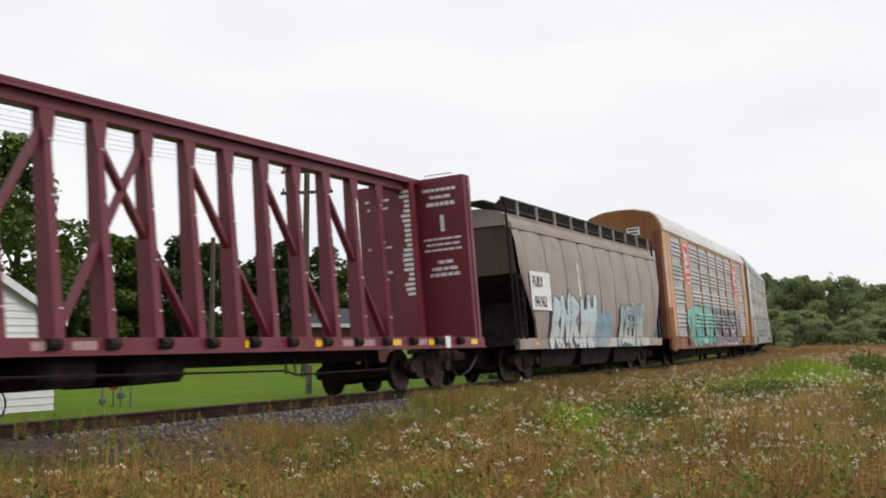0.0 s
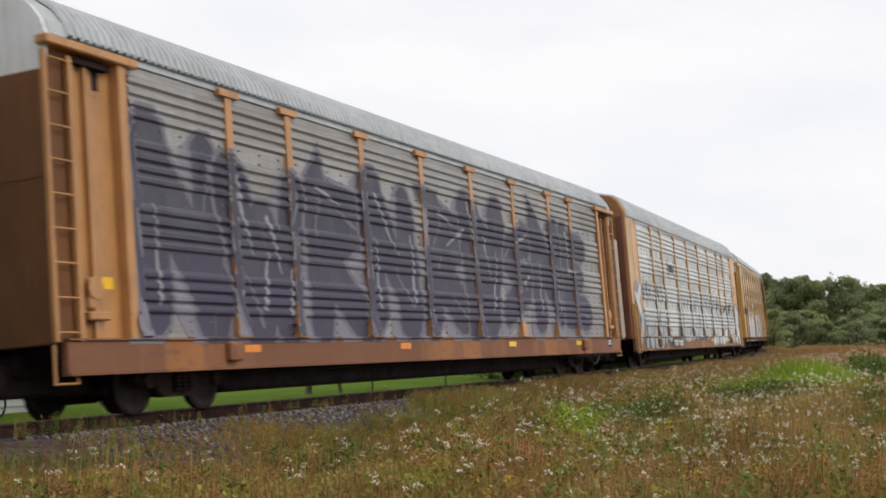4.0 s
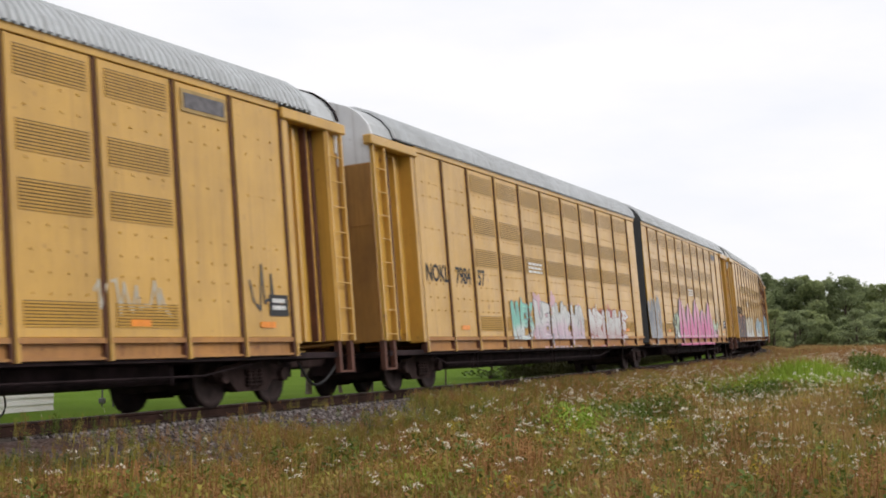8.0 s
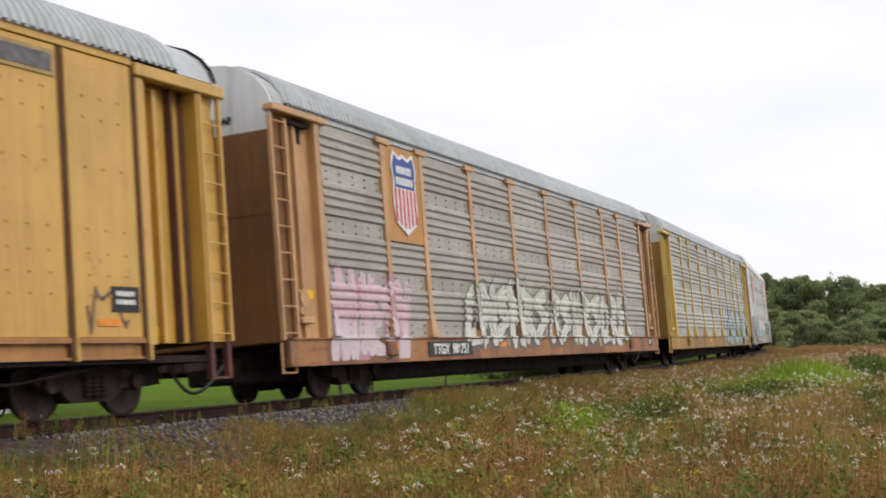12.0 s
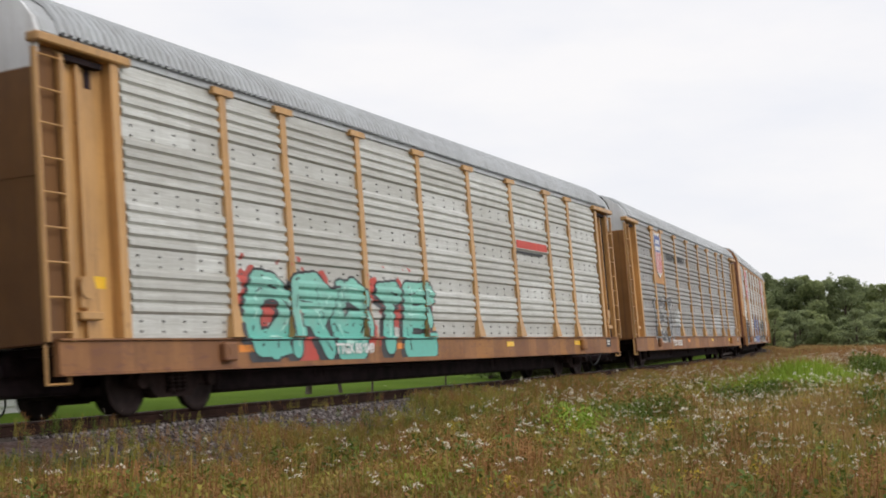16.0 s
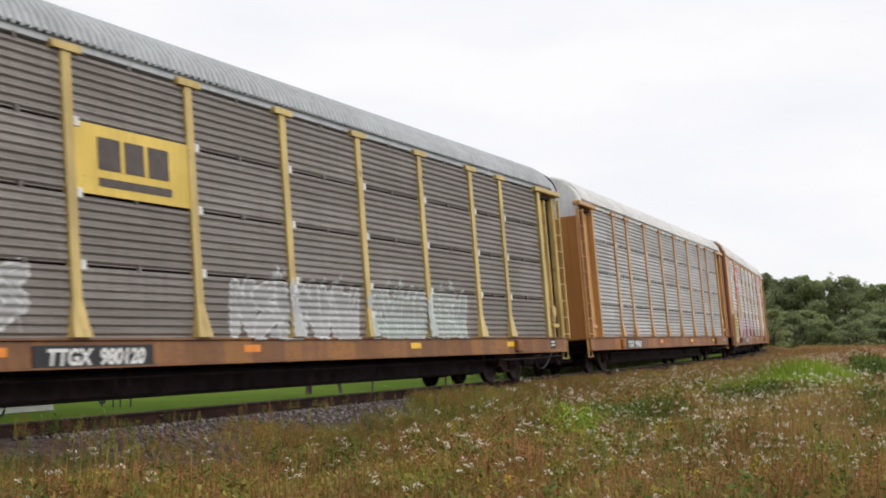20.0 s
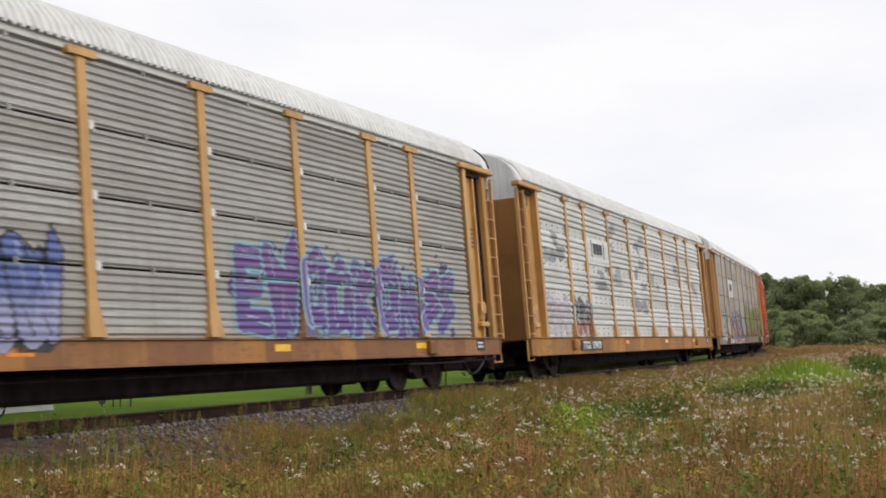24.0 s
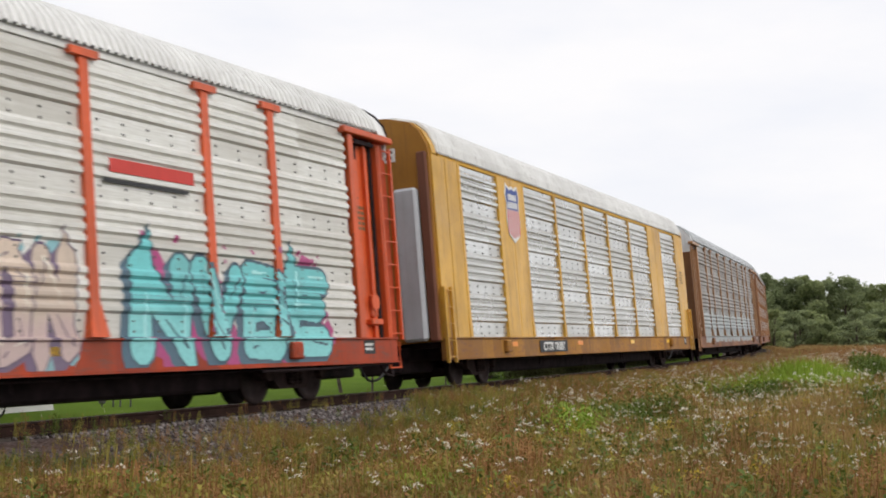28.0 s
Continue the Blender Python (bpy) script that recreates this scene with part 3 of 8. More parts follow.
def quad(s, run, za, zb, lift):
    k, (u0, u1, (ya, yb)) = len(s.v), run
    s.v += [(u0, ya - lift, za), (u1, ya - lift, za), (u1, yb - lift, zb), (u0, yb - lift, zb)]
    s.f.append((k, k + 1, k + 2, k + 3))


def bar(a, b, w0, w1, ends=True):
    """Outlines of one fat stroke with round ends."""
    ax, az, bx, bz = *a, *b
    l = math.hypot(bx - ax, bz - az) or 1e-6
    nx, nz = -(bz - az) / l, (bx - ax) / l
    out = [[(ax + nx * w0, az + nz * w0), (bx + nx * w1, bz + nz * w1), (bx - nx * w1, bz - nz * w1), (ax - nx * w0, az - nz * w0)]]
    if ends:
        for (x, z), r in ((a, w0), (b, w1)):
            out.append([(x + r * math.cos(t * math.pi / 5), z + r * math.sin(t * math.pi / 5)) for t in range(10)])
    return out


STROKES = [
    [((0.2, 0.0), (0.3, 1.0)), ((0.3, 1.0), (0.85, 0.82)), ((0.85, 0.82), (0.25, 0.5)), ((0.25, 0.5), (0.9, 0.0))],
    [((0.15, 0.0), (0.2, 1.0)), ((0.2, 0.95), (0.8, 0.1)), ((0.8, 0.0), (0.85, 1.0))],
    [((0.2, 0.1), (0.15, 0.8)), ((0.15, 0.8), (0.5, 1.0)), ((0.5, 1.0), (0.85, 0.75)), ((0.85, 0.75), (0.8, 0.15)), ((0.8, 0.15), (0.2, 0.05))],
    [((0.85, 0.95), (0.2, 0.75)), ((0.2, 0.75), (0.8, 0.4)), ((0.8, 0.4), (0.15, 0.05))],
    [((0.2, 1.0), (0.2, 0.1)), ((0.2, 0.1), (0.85, 0.05)), ((0.2, 0.55), (0.7, 0.55)), ((0.2, 0.97), (0.85, 0.95))],
    [((0.1, 1.0), (0.3, 0.0)), ((0.3, 0.0), (0.5, 0.7)), ((0.5, 0.7), (0.7, 0.0)), ((0.7, 0.0), (0.95, 1.0))],
]


# letters as runs of strokes on a ten by ten grid
GLYPHS = {"A": "00 29 79 90|04 94", "B": "00 09 69 87 55 05|55 93 70 00", "E": "99 09 00 90|05 75", "G": "98 69 29 06 03 20 70 94 54", "I": "50 59|29 89", "J": "99 92 60 20 03", "K": "00 09|99 05 90", "L": "09 00 90", "N": "00 09 90 99", "O": "29 69 96 93 60 20 03 06 29", "P": "00 09 69 97 74 04", "R": "00 09 69 97 75 05|55 90", "S": "98 69 29 07 35 64 92 60 20 01", "T": "09 99|59 50", "V": "09 50 99", "Y": "09 55 99|55 50"}


def glyph(ch):
    out = []
    for run in GLYPHS[ch].split("|"):
        q = [(int(c[0]) / 9, int(c[1]) / 9) for c in run.split()]
        out += list(zip(q, q[1:]))
    return out


def spray(car, face, u0, u1, z0, z1, fills, line, cell, seed, text="", halo=None):
    """One sprayed piece: interlocked strokes or letters with spikes, a block shadow, outlines, fading colours, overspray behind."""
    r = random.Random(int(seed * 100) + int(abs(u0) * 10))
    h, low = z1 - z0, max(0.585, z0 - 0.03)
    n = len(text) or max(1, round((u1 - u0) / max(0.5, cell * 1.05)))
    wl = (u1 - u0) / n
    fat = min(0.15 * h, 0.17 * wl) if text else min(0.17 * h, 0.19 * wl)
    edge = max(0.03, (0.21 if sum(line) < 1.2 else 0.34) * fat)
    bodies, rims, shine, cut, shade, drops = ([], []), ([], []), [], [], [], []
    for k in range(n):
        base = u0 + k * wl
        body, rim = bodies[k % 2], rims[k % 2]
        lean, drop, grow = r.uniform(-0.10, 0.16), r.uniform(-0.04, 0.06) * h, r.uniform(0.9, 1.1)
        for a, b in glyph(text[k]) if text else r.choice(STROKES):
            q = []
            for x, z in (a, b):
                zz = z0 + fat + drop + z * (h - 2 * fat) * grow
                x = 0.12 + 0.74 * x if text else 0.98 * x
                q.append((base + wl * x + lean * (zz - z0) + r.uniform(-0.04, 0.04), zz))
            w0, w1 = fat * r.uniform(0.75, 1.3), fat * r.uniform(0.75, 1.3)
            body += bar(*q, w0, w1)
            rim += bar(*q, w0 + edge, w1 + edge)
            shade += bar((q[0][0] - 0.09 * h, q[0][1] - 0.07 * h), (q[1][0] - 0.09 * h, q[1][1] - 0.07 * h), w0 + edge, w1 + edge)
            if r.random() < (0.22 if text else 0.5):
                (x0, y0), (x1, y1) = (q[0], q[1]) if r.random() < 0.5 else (q[1], q[0])
                l = math.hypot(x1 - x0, y1 - y0) or 1.0
                dx, dy = (x1 - x0) / l, (y1 - y0) / l
                reach, wide, bend = fat * r.uniform(1.6, 2.9), fat * r.uniform(0.8, 1.3), r.uniform(-0.8, 0.8) * fat
                for grown, out in ((0.0, body), (edge, rim)):
                    out.append([(x1 - dy * (wide + grown), y1 + dx * (wide + grown)), (x1 + dx * (reach + 2 * grown) - dy * bend, y1 + dy * (reach + 2 * grown) + dx * bend), (x1 + dy * (wide + grown), y1 - dx * (wide + grown))])
            if r.random() < 0.7:
                o = w0 * r.uniform(0.25, 0.5)
                shine += bar((q[0][0] + o, q[0][1] + o), (q[0][0] * 0.4 + q[1][0] * 0.6 + o, q[0][1] * 0.4 + q[1][1] * 0.6 + o), w0 * 0.13, w0 * 0.04)
            if r.random() < 0.6:
                cut += bar((q[1][0] + 0.3 * w1, q[1][1] - 0.2 * w1), (q[0][0] * 0.35 + q[1][0] * 0.65 - w0 * 0.25, q[0][1] * 0.35 + q[1][1] * 0.65), edge * 0.5, edge * 0.2)
            if r.random() < 0.14:
                x, z = q[0]
                drops += bar((x, z), (x + r.uniform(-0.01, 0.01), z - r.uniform(0.12, 0.4) * h), 0.012, 0.007)
    if len(fills) > 2:
        puffs = []
        for k in range(int(7.0 * (u1 - u0))):
            x, z, q = r.uniform(u0, u1), r.uniform(z0 + 0.06, z1 - 0.04 * h), r.uniform(0.04, 0.26) * min(1.3, h)
            puffs.append([(x + q * math.cos(t * 0.3927) * r.uniform(0.7, 1.2), z + q * math.sin(t * 0.3927) * r.uniform(0.7, 1.2)) for t in range(16)])
        for k in range(int(2.2 * (u1 - u0))):
            x, z, q = r.uniform(u0, u1), z1 + r.uniform(-0.1, 0.22) * h, r.uniform(0.02, 0.07)
            puffs.append([(x + q * math.cos(t * 0.785), z + q * math.sin(t * 0.785)) for t in range(8)])
        part("sprayed_cloud", laid(puffs, face, 0.003, low), spray_paint(fills[2]), car, kind="stuff")
    if halo:
        part("sprayed_halo", laid([[(x + dx, z + dz) for x, z in q] for q in rims[0] + rims[1] for dx, dz in ((-edge, 0), (edge, 0), (0, edge), (0, -edge))], face, 0.004, low), spray_paint(halo), car, kind="stuff")
    elif sum(line) < 0.5 and halo is not False:
        part("sprayed_shadow", laid(shade, face, 0.004, low), spray_paint(tuple(min(0.6, c * 1.3 + 0.012) for c in line)), car, kind="stuff")
    fill = spray_paint(fills[0], fills[1] if len(fills) > 1 else None, z0, z1)
    for k in (0, 1):
        if bodies[k]:
            part("sprayed_outline", laid(rims[k], face, 0.005 + 0.004 * k, low), spray_paint(line), car, kind="stuff")
            part("sprayed_fill", laid(bodies[k], face, 0.007 + 0.004 * k, low), fill, car, "sprayed graffiti fill", kind="stuff")
    if cut or drops:
        part("sprayed_line", laid(cut + drops, face, 0.013, low), spray_paint(line), car, kind="stuff")
    if shine:
        part("sprayed_shine", laid(shine, face, 0.015, low), spray_paint(tuple(min(0.8, x + 0.25) for x in fills[0])), car, kind="stuff")


def peaks(car, face, u0, u1, z0, z1, count, fill, low, dark, seed, band=None):
    """A solid sprayed mass with pointed tops, dark slits and a shadow thrown to one side."""
    r, w = random.Random(seed), (u1 - u0) / count
    h, mass, slits, shade, rim = z1 - z0, [], [], [], []
    for k in range(count):
        a = u0 + k * w
        tip = z1 - r.uniform(0.0, 0.28) * h * (k % 2)
        q = [(a + 0.04 * w, z0), (a + 0.08 * w, z0 + 0.62 * h), (a + r.uniform(0.3, 0.5) * w, tip), (a + 0.82 * w, z0 + r.uniform(0.55, 0.75) * h), (a + 0.98 * w, z0 + 0.3 * h), (a + 0.9 * w, z0)]
        mass.append(q)
        cx, cz = a + 0.5 * w, z0 + 0.45 * h
        rim.append([(cx + (x - cx) * (1 + 0.09 / w), cz + (z - cz) * (1 + 0.07 / h)) for x, z in q])
        shade.append([(x - 0.2 * w, z - 0.02 * h) for x, z in q])
        for _ in range(2):
            x = a + r.uniform(0.3, 0.75) * w
            slits.append([(x - 0.05 * w, z0), (x + r.uniform(-0.1, 0.1) * w, z0 + r.uniform(0.35, 0.6) * h), (x + 0.06 * w, z0)])
    part("sprayed_shadow", laid(shade, face, 0.004), spray_paint(dark), car, kind="stuff")
    part("sprayed_outline", laid(rim, face, 0.006), spray_paint((0.6, 0.58, 0.56)), car, kind="stuff")
    part("sprayed_fill", laid(mass, face, 0.008), spray_paint(fill, low, z0, z1), car, "sprayed graffiti fill", kind="stuff")
    part("sprayed_line", laid(slits, face, 0.010), spray_paint(dark), car, kind="stuff")
    if band:
        part("sprayed_band", laid([[(u0, 0.69), (u1, 0.69), (u1, 1.03), (u0, 1.03)]], face, 0.012), spray_paint(band), car, kind="stuff")


# emblems as plain shapes
def octagon_badge(car, u, z=4.05):
    w, h, c = 0.78, 0.86, 0.3
    def octa(w, h, c):
        return [(u - w, z - h + c), (u - w + c, z - h), (u + w - c, z - h), (u + w, z - h + c), (u + w, z + h - c), (u + w - c, z + h), (u - w + c, z + h), (u - w, z + h - c)]
    b = part("badge", kept(("octa", u, z), lambda: Shape().poly(octa(w, h, c), -SIDE - 0.048, -SIDE - 0.03).mesh("badge")), RED_PAINT, car, "red octagon emblem with white bars")
    def rim():
        s, a, d = Shape(), octa(w - 0.04, h - 0.04, c - 0.02), octa(w - 0.10, h - 0.10, c - 0.04)
        for i in range(8):
            j = (i + 1) % 8
            s.poly([a[i], a[j], d[j], d[i]], -SIDE - 0.052, -SIDE - 0.046)
        return s.mesh("badge_rim")
    part("badge_rim", kept(("octar", u, z), rim), WHITE_PAINT, b)
    def lines():
        s, y0, y1 = Shape(), -SIDE - 0.052, -SIDE - 0.046
        for i, count in enumerate((5, 3, 7)):
            zz = z + 0.36 - i * 0.31
            s.poly([(u - 0.52, zz - 0.10), (u - 0.40, zz - 0.14), (u - 0.33, zz - 0.02), (u - 0.28, zz - 0.14), (u - 0.20, zz - 0.12), (u - 0.27, zz + 0.04), (u - 0.20, zz + 0.17), (u - 0.36, zz + 0.10), (u - 0.38, zz + 0.20), (u - 0.50, zz + 0.20)], y0, y1)
            w = 0.105 if count < 6 else 0.09
            for k in range(count):
                x = u - 0.16 + k * w
                s.poly([(x, zz - 0.09), (x + w * 0.26, zz - 0.09), (x + w * 0.26, zz), (x + w * 0.52, zz), (x + w * 0.52, zz - 0.09), (x + w * 0.78, zz - 0.09), (x + w * 0.82, zz + 0.08), (x, zz + 0.08)], y0, y1)
        wave = [(u - 0.34, z - 0.56), (u - 0.18, z - 0.60), (u - 0.1, z - 0.50), (u + 0.02, z - 0.60), (u + 0.12, z - 0.50), (u + 0.24, z - 0.58), (u + 0.36, z - 0.52), (u + 0.5, z - 0.60)]
        for a, b in zip(wave, wave[1:]):
            s.poly([(a[0], a[1] - 0.03), (b[0], b[1] - 0.03), (b[0], b[1] + 0.04), (a[0], a[1] + 0.04)], y0, y1)
        s.poly([(u + 0.18, z - 0.02), (u + 0.25, z - 0.02), (u + 0.34, z + 0.2), (u + 0.46, z + 0.18), (u + 0.46, z + 0.25), (u + 0.30, z + 0.26)], y0, y1)
        return s.mesh("badge_lettering")
    part("badge_lettering", kept(("octab", u, z), lines), WHITE_PAINT, b, kind="stuff")


def shield_badge(car, u, z=4.1, h=0.88):
    w = h * 0.72
    out = [(-0.78, 1.0), (-0.35, 0.86), (0.0, 0.95), (0.35, 0.86), (0.78, 1.0), (1.0, 0.62), (0.86, 0.3), (0.95, -0.3), (0.8, -0.72), (0.35, -0.88), (0.0, -1.0), (-0.35, -0.88), (-0.8, -0.72), (-0.95, -0.3), (-0.86, 0.3), (-1.0, 0.62)]
    b = part("badge", kept(("shield", u, z, h), lambda: Shape().poly([(u + w * x, z + h * y) for x, y in out], -SIDE - 0.050, -SIDE - 0.03).mesh("badge")), WHITE_PAINT, car, "white-edged shield emblem, blue over red stripes")
    top = [(-0.72, 0.9), (-0.35, 0.77), (0.0, 0.86), (0.35, 0.77), (0.72, 0.9), (0.9, 0.6), (0.78, 0.3), (0.78, 0.12), (-0.78, 0.12), (-0.78, 0.3), (-0.9, 0.6)]
    part("badge_top", kept(("shieldt", u, z, h), lambda: Shape().poly([(u + w * x, z + h * y) for x, y in top], -SIDE - 0.054, -SIDE - 0.048).mesh("badge_top")), BLUE_PAINT, b)
    def lines():
        s = Shape()
        for zz, x0, x1 in ((0.55, -0.6, 0.6), (0.28, -0.68, 0.68)):
            for k in range(6):
                a = x0 + (x1 - x0) * k / 6
                s.box(u + w * a, u + w * (a + (x1 - x0) / 8), -SIDE - 0.058, -SIDE - 0.052, z + h * zz - 0.08, z + h * zz + 0.08)
        return s.mesh("badge_lettering")
    part("badge_lettering", kept(("shieldb", u, z, h), lines), WHITE_PAINT, b, kind="stuff")
    def stripes():
        s = Shape()
        for k in range(6):
            x = -0.75 + k * 0.3
            low = -0.66 - 0.2 * (1 - abs(x))
            s.box(u + w * (x - 0.075), u + w * (x + 0.075), -SIDE - 0.054, -SIDE - 0.048, z + h * low, z + h * 0.10)
        return s.mesh("badge_stripes")
    part("badge_stripes", kept(("shields", u, z, h), stripes), RED_PAINT, b)


def plate(car, name, u0, u1, z0, z1, mat, label="", y=-SIDE - 0.036, t=0.012):
    return part(name, Shape().box(u0, u1, y - t, y, z0, z1), mat, car, label)


def ladder(car, u0, u1, z0, z1, y, mat, name="ladder", rungs=9):
    def make():
        s = Shape()
        for u in (u0, u1):
            s.box(u - 0.03, u + 0.03, y - 0.035, y + 0.035, z0, z1)
        for i in range(rungs):
            z = z0 + 0.12 + (z1 - z0 - 0.2) * i / (rungs - 1)
            s.rod((u0, y - 0.02, z), (u1, y - 0.02, z), 0.014, 6)
        return s.mesh(name)
    return part(name, kept((name, u0, u1, z0, z1, y, rungs), make), mat, car)


def arch_wall(u0, u1, z0, scale=0.985, arch=ARCH):
    ring = [(y * scale, z - 0.02) for y, z in arch]
    ring = [(1.50, z0)] + ring + [(-1.50, z0)]
    return Shape().hull([(u0, y, z) for y, z in ring], [(u1, y, z) for y, z in ring])


DOOR_RIB = plain("dark_door_rib", (0.085, 0.075, 0.085), 0.6, 0.0, 0.4, 5.0)


def roof_rim(u, sign, scale=1.0):
    """A dark flashing that rims the roof's end."""
    out, inn = [(y * 1.008, z + 0.012) for y, z in ARCH], [(y * 0.955, z - 0.07) for y, z in ARCH]
    a, b = u, u + sign * 0.07
    return Shape().skin([[(a, *p) for p in out], [(b, *p) for p in out], [(b, *p) for p in inn], [(a, *p) for p in inn]], False)


def tag(car, face, u0, u1, z0, z1, colour, seed, wide=0.027):
    """A quick scribbled signature of thin strokes, no letters."""
    r, polys = random.Random(seed), []
    n = max(5, int((u1 - u0) / 0.09))
    p = (u0, r.uniform(z0, z1))
    for i in range(n):
        q = (u0 + (u1 - u0) * (i + r.uniform(0.1, 1.2)) / n, r.choice((z0, z1)) + r.uniform(-0.25, 0.25) * (z1 - z0))
        polys += bar(p, q, wide, wide * 0.7)
        p = q
    part("sprayed_tag", laid(polys, face, 0.012), spray_paint(colour), car, kind="stuff")


def rack_end(car, sign, kind, frame_mat, door_mat, top_mat, end_mat, ribs=False):
    """The end of an autorack. ladder: recessed corner with a full-height ladder; box: flush plates, bulged doors, short ladder."""
    e = sorted
    if kind == "ladder":
        part("end_door", kept(("dl", sign), lambda: Shape().box(*e((sign * 13.43, sign * 13.49)), -1.49, 1.49, 0.98, 4.66, 0.02).box(*e((sign * 13.49, sign * 13.50)), -1.49, 1.49, 3.2, 3.22).mesh("end_door")), end_mat, car, "folding end door darkened by painted shade and grime")
        part("door_top", kept(("dt", sign), lambda: arch_wall(sign * 13.40, sign * 13.47, 4.66, 0.985).mesh("door_top")), top_mat, car, "white upper end panel")
        for y in (-1, 1):
            if y < 0 and sign > 0:
                part("roof_end_rim", kept(("rer", sign), lambda: roof_rim(sign * 13.37, sign).mesh("roof_end_rim")), BLACK_STEEL, car, "dark flashing on the roof end")
            part("corner_post", kept(("cp", sign, y), lambda: Shape().box(*e((sign * 11.78, sign * 11.97)), *e((y * 1.30, y * 1.60)), FOOT - 0.02, EAVE, 0.015).mesh("corner_post")), frame_mat, car)
            part("recess_wall", kept(("rw", sign, y), lambda: Shape().box(*e((sign * 11.97, sign * 12.95)), *e((y * 1.36, y * 1.42)), FOOT - 0.02, EAVE, 0).box(*e((sign * 12.55, sign * 12.62)), *e((y * 1.36, y * 1.50)), FOOT, EAVE - 0.2).mesh("recess_wall")), frame_mat, car)
            part("ladder_board", kept(("lb", sign, y), lambda: Shape().box(*e((sign * 12.95, sign * 13.02)), *e((y * 1.30, y * 1.58)), FOOT - 0.05, EAVE - 0.18, 0.01).mesh("ladder_board")), frame_mat, car)
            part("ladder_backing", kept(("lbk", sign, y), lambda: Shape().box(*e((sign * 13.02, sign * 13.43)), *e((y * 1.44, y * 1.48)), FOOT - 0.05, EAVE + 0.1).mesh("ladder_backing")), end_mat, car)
            ladder(car, sign * 13.03, sign * 13.52, FOOT - 0.05, EAVE - 0.15, y * 1.56, frame_mat)
            # black strip puts the shaded gap beside the ladder into colour
            part("gap_shade_strip", kept(("dtk", sign, y), lambda: Shape().box(*e((sign * 12.83, sign * 12.95)), *e((y * 1.40, y * 1.45)), FOOT - 0.02, EAVE - 0.10).mesh("gap_shade_strip")), BLACK_STEEL, car)
            # black boxes set just below the header beam
            part("dark_header_slot", kept(("lsl", sign, y), lambda: Shape().box(*e((sign * 12.22, sign * 12.36)), *e((y * 1.41, y * 1.43)), EAVE - 0.48, EAVE - 0.2).box(*e((sign * 12.1, sign * 12.9)), *e((y * 1.41, y * 1.55)), EAVE - 0.2, EAVE - 0.12).mesh("dark_header_slot")), BLACK_STEEL, car)
            part("header_beam", kept(("hb", sign, y), lambda: Shape().box(*e((sign * 11.55, sign * 13.55)), *e((y * 1.45, y * 1.66)), EAVE - 0.07, EAVE + 0.06, 0.02).mesh("header_beam")), frame_mat, car)
            part("stirrup_step", kept(("st", sign, y), lambda: Shape().tube([(sign * 13.05, y * 1.5, 0.98), (sign * 13.05, y * 1.5, 0.46), (sign * 13.5, y * 1.5, 0.46), (sign * 13.5, y * 1.5, 0.98)], 0.028, 6).mesh("stirrup_step")), frame_mat, car)
        part("hand_brake", kept(("hbk", sign), lambda: Shape().box(*e((sign * 12.5, sign * 12.72)), -1.50, -1.38, 1.45, 1.9, 0.03).rod((sign * 12.6, -1.52, 1.75), (sign * 12.6, -1.5, 1.75), 0.16, 10).box(*e((sign * 12.35, sign * 12.8)), -1.56, -1.4, 1.3, 1.42, 0.02).mesh("hand_brake")), frame_mat, car)
    else:
        placard = part("end_placard", kept(("epl", sign), lambda: Shape().box(*e((sign * 13.42, sign * 13.44)), -0.75, -0.25, 5.0, 5.3).mesh("end_placard")), WHITE_PAINT, car, "white end placard")
        part("placard_bars", kept(("epb", sign), lambda: Shape().box(*e((sign * 13.44, sign * 13.446)), -0.7, -0.3, 5.19, 5.25).box(*e((sign * 13.44, sign * 13.446)), -0.68, -0.36, 5.06, 5.12).mesh("placard_bars")), BLACK_PAINT, placard, kind="stuff")
        part("end_door", kept(("db", sign), lambda: arch_wall(sign * 13.30, sign * 13.42, 0.98, 0.97, BOX_ARCH).mesh("end_door")), end_mat, car, "arched end door in the frame's colour with painted shade")
        for y in (-1, 1):
            part("bulged_door", kept(("bd", sign, y), lambda: Shape().box(*e((sign * 13.42, sign * 13.66)), *e((y * 0.72, y * 1.26)), 1.0, 4.35, 0.06).mesh("bulged_door")), door_mat, car, "grey ribbed door leaf")
            for j in range(6 if ribs else 0):
                z = 1.2 + 0.52 * j
                part("door_rib", kept(("drb", sign, y, j), lambda: Shape().box(*e((sign * 13.66, sign * 13.70)), *e((y * 0.98, y * 1.22)), z, z + 0.44, 0.01).mesh("door_rib")), DOOR_RIB, car)
            part("end_plate", kept(("ep", sign, y), lambda: Shape().box(*e((sign * 11.80, sign * 12.55)), *e((y * 1.46, y * 1.575)), FOOT - 0.03, EAVE + 0.04, 0.01).mesh("end_plate")), frame_mat, car)
            part("end_plate", kept(("ep2", sign, y), lambda: Shape().box(*e((sign * 12.575, sign * 13.32)), *e((y * 1.46, y * 1.57)), FOOT - 0.03, EAVE + 0.04, 0.01).mesh("end_plate")), frame_mat, car)
            part("corner_edge", kept(("ce", sign, y), lambda: Shape().box(*e((sign * 13.33, sign * 13.52)), *e((y * 1.28, y * 1.50)), 0.98, EAVE + 0.1, 0.03).mesh("corner_edge")), RUST_EDGE, car, "rust-brown corner edge")
            ladder(car, sign * 12.95, sign * 13.38, 0.50, 2.15, y * 1.63, frame_mat, "grab_ladder", 5)


